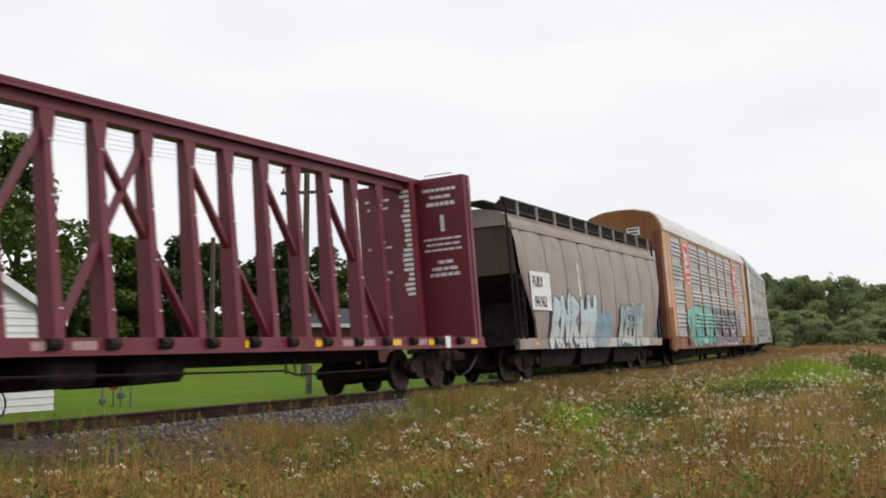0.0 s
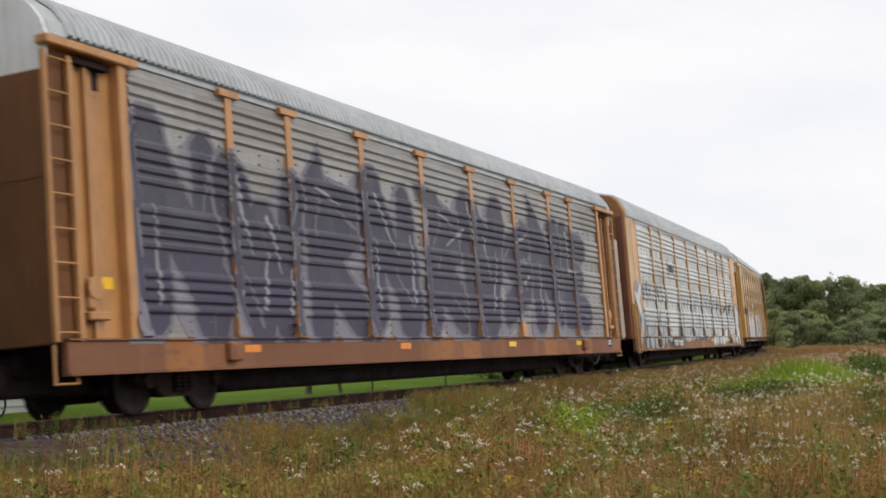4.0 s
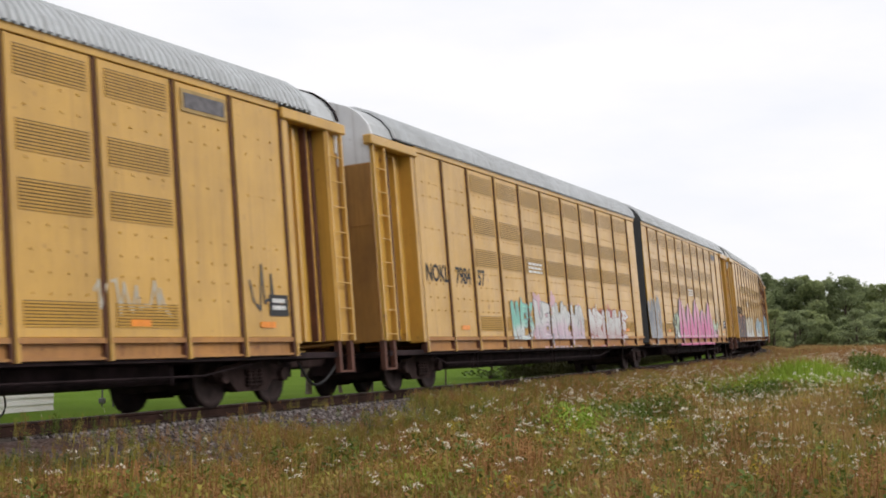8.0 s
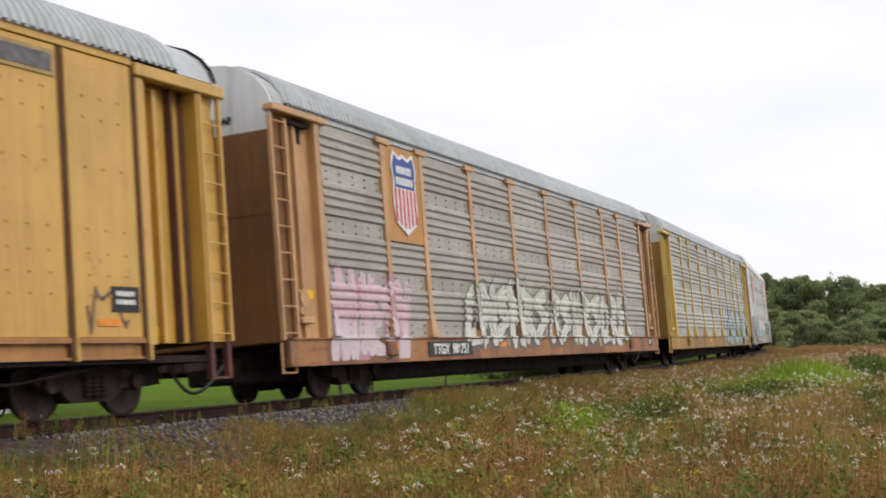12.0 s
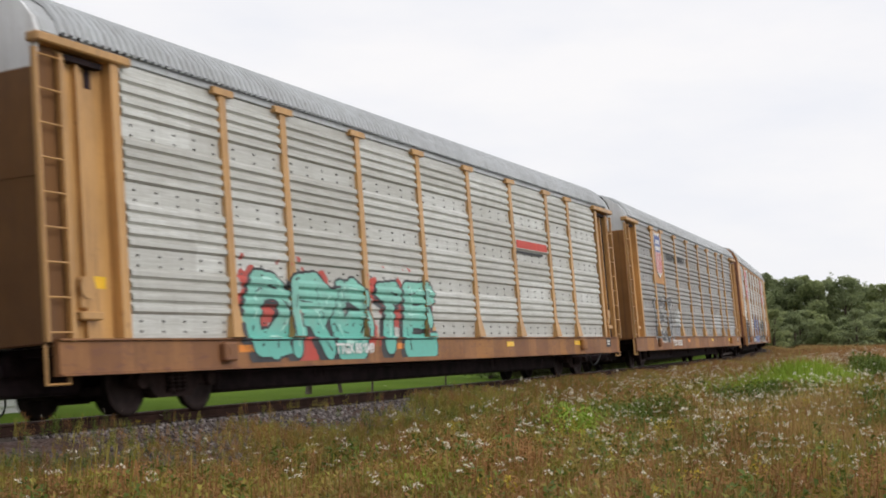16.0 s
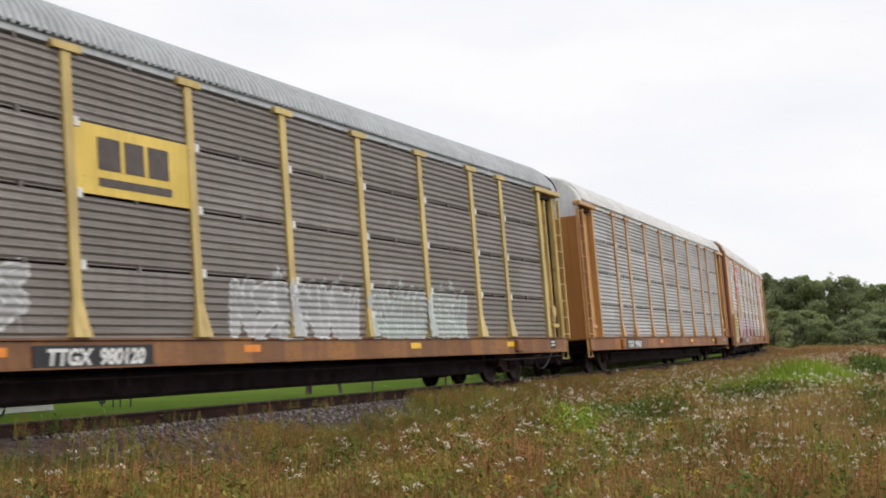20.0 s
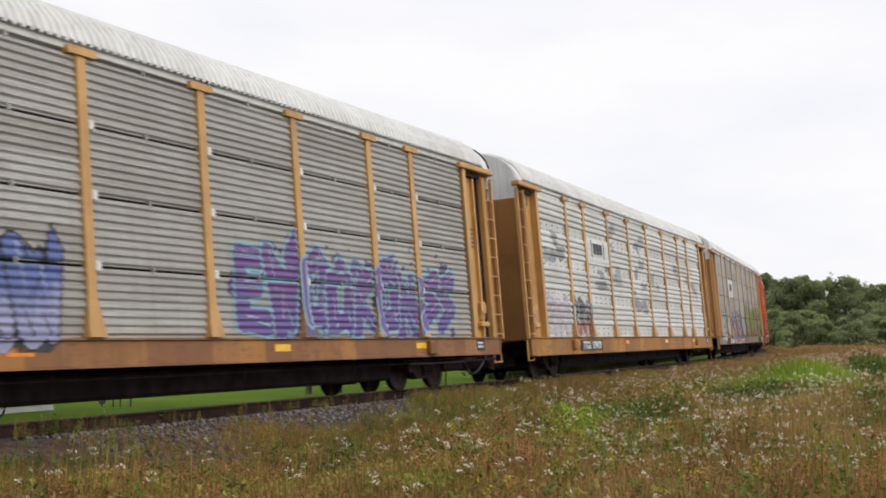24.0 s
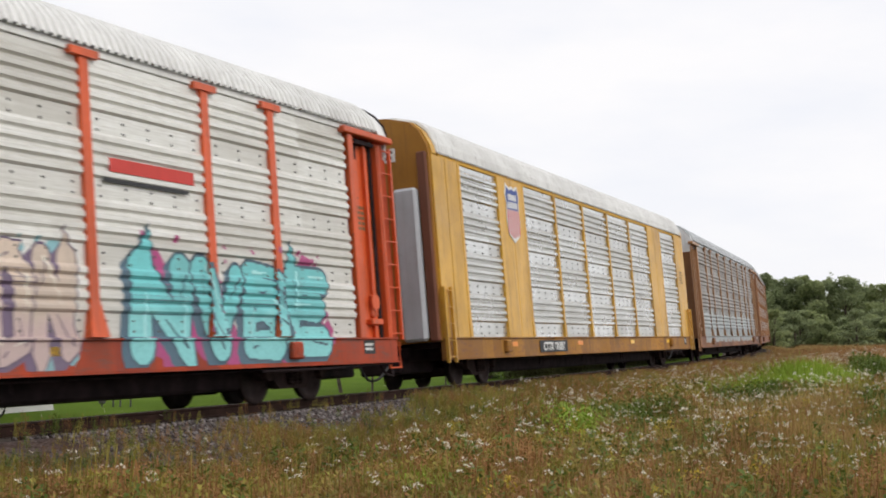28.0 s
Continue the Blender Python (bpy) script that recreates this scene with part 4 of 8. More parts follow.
def autorack(label, s0, style="rib", posts="tee", end="ladder", side=(0.5, 0.51, 0.5), frame_c=(0.52, 0.27, 0.07), door_c=None, top_c=(0.7, 0.71, 0.72), roof=None, sill_c=None, spots=(), blotch=(), box_bay=(), trim_c=None, wear=0.4, rust=0.1, mark=1.0, metal=0.35, end_k=0.62, number=""):
    car = thing("autorack_car", label, "freight car", "cars of the freight train")
    roof = roof or ROOF_GREY
    foot = 0.645 if style == "fine" else 0.56
    panel = paint("rack_panel_sheet", tuple(min(0.8, c * (0.98 if side[0] < 0.36 else 1.2) * k) for c, k in zip(side, (1.02, 1.0, 0.975))), 0.46 if metal < 0.6 else 0.3, metal, 0.7, wear, 0.0, blotch, mark, 0.24 if side[0] < 0.36 else 0.1)
    frame_c = tuple(c * k for c, k in zip(frame_c, (0.99, 0.985, 1.1) if frame_c[2] < 0.3 else (0.95, 0.985, 0.96)))
    steel = paint("rack_frame_paint", frame_c, 0.5, 0.0, 0.0, wear * 0.9, rust, (), mark + 3, 0.6, 0.0, 0.2)
    # frame colour darkened for the shaded car ends, with grime mixed in
    shaded_end_paint = paint("rack_end_shaded_paint", (frame_c[0] * end_k * 0.8, frame_c[1] * end_k * 0.64, frame_c[2] * end_k * 0.5), 0.75, 0.0, 0.0, wear, 0.05, (), mark + 11, 1.05 - end_k * 0.8)
    sill_c = tuple(c * k for c, k in zip(sill_c, (0.66, 0.60, 0.62))) if sill_c else tuple(c * k for c, k in zip(frame_c, (0.56, 0.46, 0.50) if frame_c[2] < 0.3 else (0.66, 0.60, 0.58)))
    sill = paint("rack_sill_paint", sill_c, 0.65, 0.0, 0.0, wear, rust + 0.12, (), mark + 5, 0.8, 0.75)
    door = steel if door_c is None else paint("rack_door_paint", door_c, 0.6, 0.0, 0.0, wear, rust, (), mark + 7)
    top = paint("rack_top_paint", top_c, 0.6, 0.0, 0.0, 0.3, 0.0, (), mark + 9)
    trim = roof if trim_c is None else paint("rack_trim_paint", trim_c, 0.6)
    for flip in (False, True):
        y = 1 if flip else -1
        for i in range(9):
            if i in box_bay:
                part("badge_panel", kept(("bp", i, flip), lambda: Shape().box(POSTS[i] + 0.03, (POSTS[i] + POSTS[i + 1]) / 2 - 0.008, *sorted((y * (SIDE - 0.06), y * (SIDE + 0.028))), FOOT - 0.02, EAVE + 0.04, 0.01).box((POSTS[i] + POSTS[i + 1]) / 2 + 0.008, POSTS[i + 1] - 0.03, *sorted((y * (SIDE - 0.06), y * (SIDE + 0.028))), FOOT - 0.02, EAVE + 0.04, 0.01).mesh("badge_panel")), steel, car)
            else:
                part("side_panel", bay_panel(i, style, flip), panel, car)
        for i in range(10):
            if end == "ladder" and i in (0, 9):
                continue
            part("side_post", post(i, posts, flip), steel, car)
        part("side_sill", kept(("ss", flip, style), lambda: Shape().box(-13.3, 13.3, *sorted((y * 1.44, y * 1.56)), foot + 0.02, 1.025, 0.012).box(-13.3, 13.3, *sorted((y * 1.44, y * 1.60)), 1.025, 1.05).box(-13.3, 13.3, *sorted((y * 1.44, y * 1.60)), foot, foot + 0.025).mesh("side_sill")), sill, car)
        part("eave_rail", kept(("er", flip), lambda: Shape().box(-12.9, 12.9, *sorted((y * 1.46, y * 1.555)), EAVE + 0.005, EAVE + 0.13, 0.01).mesh("eave_rail")), trim, car)
    part("roof", ribbed_roof(-13.05, 13.05, "rack") if end == "ladder" else ribbed_roof(-13.05, 13.05, "box", 0.17, BOX_ARCH), roof, car)
    for sign in (-1, 1):
        part("roof_end_cap", kept(("rc", sign, end), lambda: arch_wall(sign * 13.05, sign * (13.40 if end == "ladder" else 13.30), 5.0, 1.0, ARCH if end == "ladder" else BOX_ARCH).mesh("roof_end_cap")), roof if end == "ladder" else steel, car)
        rack_end(car, sign, end, steel, door, top, shaded_end_paint, mark in (7.2, 13.1))
        truck(car, sign * 10.1)
        coupler(car, 14.44, sign)
    underframe(car, 13.3, 10.1)
    for u in (-9.55, 9.2):
        part("jacking_pad", kept(("pad", u), lambda: Shape().box(u, u + 0.34, -1.68, -1.55, 0.68, 0.98, 0.03).box(u + 0.09, u + 0.25, -1.69, -1.67, 0.76, 0.9).mesh("jacking_pad")), sill, car)
    for u in (-9.0, -3.1, 3.2, 8.7):
        plate(car, "reflector", u, u + 0.5, 0.82, 0.94, ORANGE_TAPE if u < 0 else YELLOW_TAPE, y=-1.56, t=0.006)
    if end == "ladder":
        if number:
            words(number, car, 0, 0, 0.26, BLACK_PAINT, name="car_number").matrix_basis = pose(-13.51, 0.75, 4.05, 90, 0, -90)
        words("EXCESS HEIGHT CAR", car, -13.31, 4.68, 0.17, BLACK_PAINT).matrix_basis = pose(-13.48, 0.0, 4.85, 90, 0, -90)
        plate(car, "warning_label", -12.35, -12.1, 1.75, 1.92, YELLOW_TAPE, y=-1.42, t=0.004)
    plate(car, "data_plate", 11.9, 12.35, 0.74, 1.0, BLACK_PAINT, y=-1.562, t=0.004)
    bars(car, 11.95, 0.92, 0.3, 0.05, 2, WHITE_PAINT, y=-1.568, seed=int(mark * 10), name="data_pattern")
    bars(car, 12.1, 3.6, 0.55, 0.06, 5, plain("faded_stencil", (0.2, 0.13, 0.06), 0.7), y=-1.425 if end == "ladder" else -1.577, seed=int(mark * 7), name="stencil_pattern")
    if style == "fine":
        for y in (-1, 1):
            for k in range(1, 4):
                for p in POSTS[1:9] if y < 0 else ():
                    part("panel_clip", kept("clip", lambda: Shape().box(-0.05, 0.05, -0.02, 0.02, -0.07, 0.07, 0.01).mesh("panel_clip")), WHITE_PAINT, car, at=pose(p + 0.16, -SIDE - 0.02, FOOT + 0.99 * k))
                # black strip carries the shade inside each gap between panel tiers
                part("panel_gap_shade", kept(("gap", y, k), lambda: Shape().box(-11.7, 11.7, *sorted((y * (SIDE - 0.095), y * (SIDE - 0.085))), FOOT + 0.02 + 0.99 * k - 0.05, FOOT + 0.02 + 0.99 * k + 0.002).mesh("panel_gap_shade")), BLACK_STEEL, car)
    if style == "rib":
        part("rivet_pattern", kept("rivets", rivet_rows), RIVET, car, kind="stuff")
    for sp in spots:
        spray(car, lambda u, z: rack_face(u, z, style, end, box_bay), *sp)
    on_rails(car, s0, 20.2)
    return car


def mark_plate(car, text, u, back=True, size=0.30, y=-1.581):
    if back:
        plate(car, "number_plate", u - 1.25, u + 1.25, 0.65, 0.96, BLACK_PAINT, y=y, t=0.004)
    words(text.replace("TTGX ", "TTGX  "), car, u, 0.70, size, WHITE_PAINT, y=y - 0.008, squeeze=1.1, name="car_number", slant=0.22)


# ---- the articulated yellow cars ----
YPOST = [-8.06, -6.51, -4.97, -3.15, -1.33, 0.49, 2.33, 4.15, 5.98, 7.86, 9.68]


def louvre(u0, u1, z0, z1, y=-1.0):
    s = Shape()
    n = int((z1 - z0) / 0.042)
    for i in range(n):
        z = z0 + (z1 - z0) * i / n
        a = [(u0, -SIDE - 0.012, z), (u0, -SIDE - 0.016, z + 0.026), (u0, -SIDE + 0.03, z + 0.04), (u0, -SIDE + 0.03, z + 0.014)]
        s.hull(a, [(u1, p[1], p[2]) for p in a])
    return s


def yellow_unit(label, s0, out, spots=(), mark=1.0, number="", tape=True):
    """One half of an articulated car. out: which end (+1 or -1) has the doors; the other meets its twin through a bellows."""
    car = thing("articulated_autorack_unit", label, "freight car", "cars of the freight train")
    yellow = (0.535, 0.308, 0.058)
    skin = paint("yellow_sheet", yellow, 0.38, 0.0, 0.0, 0.22, 0.03, (), mark, 0.34, 0.0, 0.32, 2.2)
    grimy = paint("yellow_foot_paint", (0.40, 0.195, 0.058), 0.6, 0.0, 0.0, 0.5, 0.2, (), mark + 4, 0.7, 0.3)
    dark = plain("brown_channel", (0.115, 0.042, 0.026), 0.7, 0.0, 0.3, 3.0)
    # brown of the sheets behind the slats: shade between slats as colour
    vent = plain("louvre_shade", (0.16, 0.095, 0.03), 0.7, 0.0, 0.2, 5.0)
    flip = -1.0 if out > 0 else 1.0
    ps = sorted(flip * p for p in YPOST)
    inner = flip * 10.78
    edges = sorted(ps + [inner])
    for y in (-1, 1):
        for a, b in zip(edges, edges[1:]):
            end_bay = abs(a - inner) < 0.1 or abs(b - inner) < 0.1
            blank = min(abs(flip * a + 8.06), abs(flip * b + 8.06)) < 0.05 or min(abs(flip * a + 6.51), abs(flip * b + 6.51)) < 0.05 or end_bay
            def sheet(a=a, b=b, y=y):
                s = Shape().box(a + 0.085, b - 0.085, *sorted((y * (SIDE - 0.05), y * SIDE)), 1.06, EAVE - 0.01, 0.012)
                for z in (4.42, 4.12, 3.42, 2.55, 2.22, 1.92, 1.64):
                    n = max(1, min(4, int((b - a) / 0.42)))
                    for k in range(n):
                        u = a + 0.2 + (b - a - 0.4) * (k + 0.5) / n
                        s.box(u - 0.02, u + 0.02, *sorted((y * (SIDE - 0.002), y * (SIDE + 0.018))), z - 0.016, z + 0.016)
                return s.mesh("side_sheet")
            sh = part("side_sheet", kept(("ys", round(a, 2), y), sheet), skin, car)
            part("lower_frame", kept(("yf", round(a, 2), y), lambda: Shape().box(a + 0.05, b - 0.05, *sorted((y * (SIDE - 0.03), y * (SIDE + 0.03))), 0.985, 1.06).box(a + 0.05, b - 0.05, *sorted((y * (SIDE - 0.10), y * (SIDE - 0.05))), 0.80, 0.985).box(a + 0.05, b - 0.05, *sorted((y * (SIDE - 0.1), y * (SIDE + 0.01))), 0.76, 0.80).mesh("lower_frame")), grimy, car)
            if y < 0 and not blank:
                for z0, z1 in ((4.50, 4.92), (3.50, 3.92), (2.72, 3.14), (1.20, 1.55)):
                    part("louvre_shade_sheet", kept(("yb", round(a, 2), z0), lambda: Shape().box(a + 0.20, b - 0.20, -SIDE - 0.004, -SIDE + 0.002, z0, z1).mesh("louvre_shade_sheet")), vent, sh)
                    part("louvre", kept(("yl", round(a, 2), z0), lambda: louvre(a + 0.2, b - 0.2, z0, z1).mesh("louvre")), skin, sh)
        for p in ps:
            part("channel_post", kept(("yp", round(p, 2), y), lambda: Shape().box(p - 0.085, p + 0.085, *sorted((y * (SIDE - 0.09), y * (SIDE - 0.045))), 0.80, EAVE).box(p - 0.085, p - 0.045, *sorted((y * (SIDE - 0.05), y * (SIDE + 0.03))), 0.74, EAVE).mesh("channel_post")), dark, car)
            part("post_flange", kept(("yq", round(p, 2), y), lambda: Shape().box(p + 0.02, p + 0.085, *sorted((y * (SIDE - 0.05), y * (SIDE + 0.028))), 0.74, EAVE - 0.02).mesh("post_flange")), skin, car)
        part("eave_rail", kept(("ye", out, y), lambda: Shape().box(*sorted((inner, flip * -8.0)), *sorted((y * 1.47, y * 1.57)), EAVE, EAVE + 0.13, 0.01).mesh("eave_rail")), skin, car)
        # the door end: recess, ladder, header
        e = lambda a, b: sorted((flip * a, flip * b))
        part("recess_wall", kept(("yr", out, y), lambda: Shape().box(*e(-9.55, -8.06), *sorted((y * 1.24, y * 1.28)), 1.0, EAVE).box(*e(-8.25, -8.06), *sorted((y * 1.24, y * 1.58)), 0.95, EAVE, 0.01).box(*e(-8.75, -8.66), *sorted((y * 1.24, y * 1.40)), 1.0, EAVE - 0.2).mesh("recess_wall")), skin, car)
        part("ladder_board", kept(("yd", out, y), lambda: Shape().box(*e(-9.62, -9.52), *sorted((y * 1.2, y * 1.58)), 1.0, EAVE - 0.1, 0.01).box(*e(-10.06, -9.62), *sorted((y * 1.44, y * 1.48)), 1.0, EAVE + 0.1).mesh("ladder_board")), skin, car)
        # dark strip and rib stand in for the shaded gap in the recess
        part("gap_shade_strip", kept(("ydt", out, y), lambda: Shape().box(*e(-9.52, -9.42), *sorted((y * 1.27, y * 1.31)), 1.0, EAVE - 0.12).box(*e(-9.12, -9.08), *sorted((y * 1.27, y * 1.42)), 1.0, EAVE - 0.12).mesh("gap_shade_strip")), dark, car)
        ladder(car, flip * -9.60, flip * -10.12, 1.0, EAVE - 0.05, y * 1.57, skin, rungs=9)
        part("header_beam", kept(("yh", out, y), lambda: Shape().box(*e(-10.25, -8.0), *sorted((y * 1.44, y * 1.64)), EAVE - 0.14, EAVE + 0.06, 0.02).mesh("header_beam")), skin, car)
        part("stirrup_step", kept(("yt", out, y), lambda: Shape().box(*e(-9.7, -9.6), *sorted((y * 1.44, y * 1.54)), 0.45, 1.0).box(*e(-10.15, -10.05), *sorted((y * 1.44, y * 1.54)), 0.45, 1.0).box(*e(-10.15, -9.6), *sorted((y * 1.44, y * 1.54)), 0.42, 0.46).mesh("stirrup_step")), dark, car)
    # door in a darker copy of the sheet's yellow: end-face shade plus grime
    part("end_door", kept(("yo", out), lambda: Shape().box(*e(-10.13, -10.06), -1.49, 1.49, 0.98, 4.56, 0.02).box(*e(-10.14, -10.13), -1.49, 1.49, 3.3, 3.32).mesh("end_door")), paint("yellow_end_shaded_paint", (0.36, 0.18, 0.042), 0.7, 0.0, 0.0, 0.5, 0.1, (), mark + 2, 0.8), car, "yellow end door")
    part("door_top", kept(("yu", out), lambda: arch_wall(flip * -10.11, flip * -10.03, 4.56, 0.985).mesh("door_top")), paint("yellow_car_top", (0.7, 0.71, 0.73), 0.6), car, "white upper end panel")
    part("roof", ribbed_roof(*sorted((inner, flip * -9.1)), ("y", out), 0.17), ROOF_GREY, car)
    if out > 0:
        part("roof_end_rim", kept(("yrim", out), lambda: roof_rim(flip * -10.0, -flip).mesh("roof_end_rim")), BLACK_STEEL, car, "dark flashing on the roof end")
    part("roof_hood", kept(("yk", out), lambda: arch_wall(flip * -9.1, flip * -10.03, 5.18, 0.985).mesh("roof_hood")), ROOF_GREY, car)
    part("bellows", kept(("yw", out), lambda: bellows(inner)), RUBBER, car, "black folded rubber bellows")
    def sill():
        s = Shape().box(*sorted((inner, flip * -9.9)), -0.3, 0.3, 0.42, 0.78)
        s.box(*sorted((inner, flip * -9.8)), -1.5, 1.5, 0.70, 0.80)
        s.box(-5.5, 5.5, -0.9, 0.9, 0.40, 0.74, 0.05)
        s.tube([(-7.5, -1.35, 0.72), (-6.6, -1.35, 0.50), (5.6, -1.35, 0.48), (7.5, -1.35, 0.70)], 0.018, 5)
        for u in (-5.0, -4.7, -1.6, 0.9, 1.2, 4.8):
            s.rod((u, -1.35, 0.72), (u, -1.35, 0.36), 0.02, 5)
        return s.mesh("centre_sill")
    part("centre_sill", kept(("yz", out), sill), BLACK_STEEL, car)
    truck(car, flip * -7.4)
    if out > 0:
        truck(car, -11.2)
    coupler(car, 10.78, -flip, 0.72)
    plate(car, "warning_label", *sorted((flip * -8.6, flip * -8.85)), 1.1, 1.25, YELLOW_TAPE, y=-1.285, t=0.004)
    for i, p in enumerate(ps[1:-1:2]):
        plate(car, "reflector", p + 0.5, p + 0.95, 1.22, 1.32, ORANGE_TAPE, y=-SIDE - 0.014, t=0.004)
    bars(car, ps[4] + 0.3, 2.98, 1.1, 0.06, 3, WHITE_PAINT, y=-SIDE - 0.02, seed=int(mark * 9), name="stencil_pattern")
    if out < 0 and number:
        a, b, c = number
        words(a, car, ps[0] + 0.85, 2.28, 0.52, BLACK_PAINT, y=-SIDE - 0.006, name="car_number", squeeze=0.9)
        words(b, car, ps[1] + 0.82, 2.28, 0.52, BLACK_PAINT, y=-SIDE - 0.006, name="car_number", squeeze=0.9)
        words(c, car, ps[2] + 0.42, 2.28, 0.52, BLACK_PAINT, y=-SIDE - 0.006, name="car_number", squeeze=0.9)
    if out < 0:
        words("NOKL", car, 0, 0, 0.28, BLACK_PAINT, name="car_number").matrix_basis = pose(-10.15, 0.8, 4.02, 90, 0, -90)
        words(number[1] + number[2], car, 0, 0, 0.28, BLACK_PAINT, name="car_number").matrix_basis = pose(-10.15, 0.75, 3.68, 90, 0, -90)
        words("EXCESS HEIGHT CAR", car, -10.2, 4.6, 0.17, BLACK_PAINT).matrix_basis = pose(-10.12, 0.0, 4.74, 90, 0, -90)
    else:
        plate(car, "placard_holder", 5.12, 6.36, 4.58, 4.94, plain("tan_holder", (0.40, 0.27, 0.10), 0.6), "small framed grey placard holder", y=-SIDE - 0.012, t=0.01)
        plate(car, "placard", 5.2, 6.28, 4.64, 4.88, plain("grey_placard", (0.13, 0.12, 0.13), 0.5, 0.0, 0.4, 9.0), y=-SIDE - 0.024, t=0.006)
        plate(car, "data_plate", flip * -7.6 - 0.3, flip * -7.6 + 0.3, 1.42, 1.78, BLACK_PAINT, y=-SIDE - 0.012, t=0.004)
        bars(car, flip * -7.6 - 0.2, 1.68, 0.4, 0.07, 2, WHITE_PAINT, y=-SIDE - 0.018, seed=3, name="data_pattern")
    for sp in spots:
        spray(car, lambda u, z: yellow_face(u, z, ps), *sp)
    on_rails(car, s0, 17.0)
    return car


def bellows(inner):
    s, sgn = Shape(), (1 if inner > 0 else -1)
    n = 6
    rings = []
    for i in range(2 * n + 1):
        sc = 0.985 if i % 2 else 0.94
        u = inner + sgn * (0.50 * i / (2 * n))
        rings.append([(u, 1.5 * sc, 0.85)] + [(u, y * sc, z - (0.0 if i % 2 else 0.06)) for y, z in ARCH] + [(u, -1.5 * sc, 0.85)])
    return s.skin(rings, False).mesh("bellows")

# ---- ground, ballast, track ----
GRASS_SOIL = plain("weedy_soil", (0.075, 0.045, 0.033), 0.95, 0.0, 0.4, 1.2, 0.4)


def side_of_track(x, y):
    """Signed distance from the track's centre line, positive on the camera's side."""
    best, s = 1e9, 0.0
    for i in range(int(S_LO / DS), int(S_HI / DS), 4):
        px, py = LINE[i]
        d = (px - x) ** 2 + (py - y) ** 2
        if d < best:
            best, s = d, i * DS
    px, py = track(s)
    h = heading(s)
    return (x - px) * math.cos(h) - (y - py) * math.sin(h), s


def ground_z(x, y, w):
    z = -0.55 + 0.06 * noise.noise((x * 0.15, y * 0.15, 0)) + 0.03 * noise.noise((x * 0.6, y * 0.6, 3))
    if w > 6:
        z += 0.12 * min(1, (w - 6) / 8)
    return z


def lawn_soil():
    m = Nodes("mown_grass_and_field")
    co, sep = m.add("ShaderNodeTexCoord"), m.add("ShaderNodeSeparateXYZ")
    n1, n2, n3 = m.noise(m.coords(), 0.5, 3.0), m.noise(m.coords(), 14.0, 4.0, 0.7), m.noise(m.coords((1, 1, 1)), 90.0, 2.0)
    green = m.mix(m.step(n1, 0.3, 0.7), (0.10, 0.175, 0.018), (0.14, 0.22, 0.028))
    green = m.mix(m.math("MULTIPLY", m.step(n2, 0.35, 0.7), 0.55), green, (0.08, 0.125, 0.018))
    green = m.mix(m.math("MULTIPLY", m.step(n3, 0.5, 0.8), 0.5), green, (0.17, 0.26, 0.035))
    m.bump(m.math("ADD", n2, n3), 0.6, 0.04)
    m.b.inputs["Specular IOR Level"].default_value = 0.05
    return m.finish(green, 1.0)


def build_ground():
    def axis(lo, hi, step, far):
        a = [lo]
        while a[-1] < hi:
            a.append(a[-1] + step)
        out, d = [], step
        x = a[-1]
        while x < far:
            d *= 1.35
            x += d
            out.append(x)
        inn, d, x = [], step, a[0]
        while x > -far:
            d *= 1.35
            x -= d
            inn.append(x)
        return inn[::-1] + a + out
    xs, ys = axis(-24, 40, 1.0, 3500), axis(2, 60, 1.0, 3500)
    s = Shape()
    for y in ys:
        for x in xs:
            near = abs(x) < 120 and -20 < y < 200
            w = side_of_track(x, y)[0] if near else 50.0
            s.v.append((x, y, ground_z(x, y, w) if near else -0.5))
    k = len(xs)
    for j in range(len(ys) - 1):
        for i in range(k - 1):
            s.f.append((j * k + i, j * k + i + 1, (j + 1) * k + i + 1, (j + 1) * k + i))
    me = s.mesh("ground", True)
    single("ground", me, lawn_soil(), "flat mown green lawn and rough field beside the railway", "ground", kind="structure")


build_ground()

# the rough field on the camera's side, under the weeds
def build_field():
    s = Shape()
    ss = [-90 + 3.0 * i for i in range(21)] + [-28.5 + 1.5 * i for i in range(110)]
    ws = [3.2, 4, 5, 6, 8, 10, 13, 17, 22, 28, 36, 46, 60]
    for a in ss:
        for w in ws:
            p = beside(a, w)
            s.v.append((p.x, p.y, ground_z(p.x, p.y, w) + 0.03))
    k = len(ws)
    for j in range(len(ss) - 1):
        for i in range(k - 1):
            s.f.append((j * k + i, j * k + i + 1, (j + 1) * k + i + 1, (j + 1) * k + i))
    single("field", s, GRASS_SOIL, "bare brown soil and thatch under tall weeds", "field", kind="structure", smooth=True)


build_field()


def gravel():
    m = Nodes("grey_ballast")
    v = m.add("ShaderNodeTexVoronoi", feature="F1")
    m.put(v.inputs["Vector"], m.coords())
    v.inputs["Scale"].default_value = 15.0
    rnd = m.add("ShaderNodeSeparateColor")
    m.t.links.new(v.outputs["Color"], rnd.inputs[0])
    c = m.mix(rnd.outputs[0], (0.034, 0.026, 0.024), (0.155, 0.13, 0.12))
    big = m.noise(m.coords(), 0.8, 4.0)
    c = m.mix(m.math("MULTIPLY", m.step(big, 0.40, 0.66), 0.7), c, (0.075, 0.042, 0.032))
    m.bump(m.math("SUBTRACT", 1.0, v.outputs["Distance"]), 0.9, 0.05)
    m.b.inputs["Specular IOR Level"].default_value = 0.1
    return m.finish(c, 1.0)


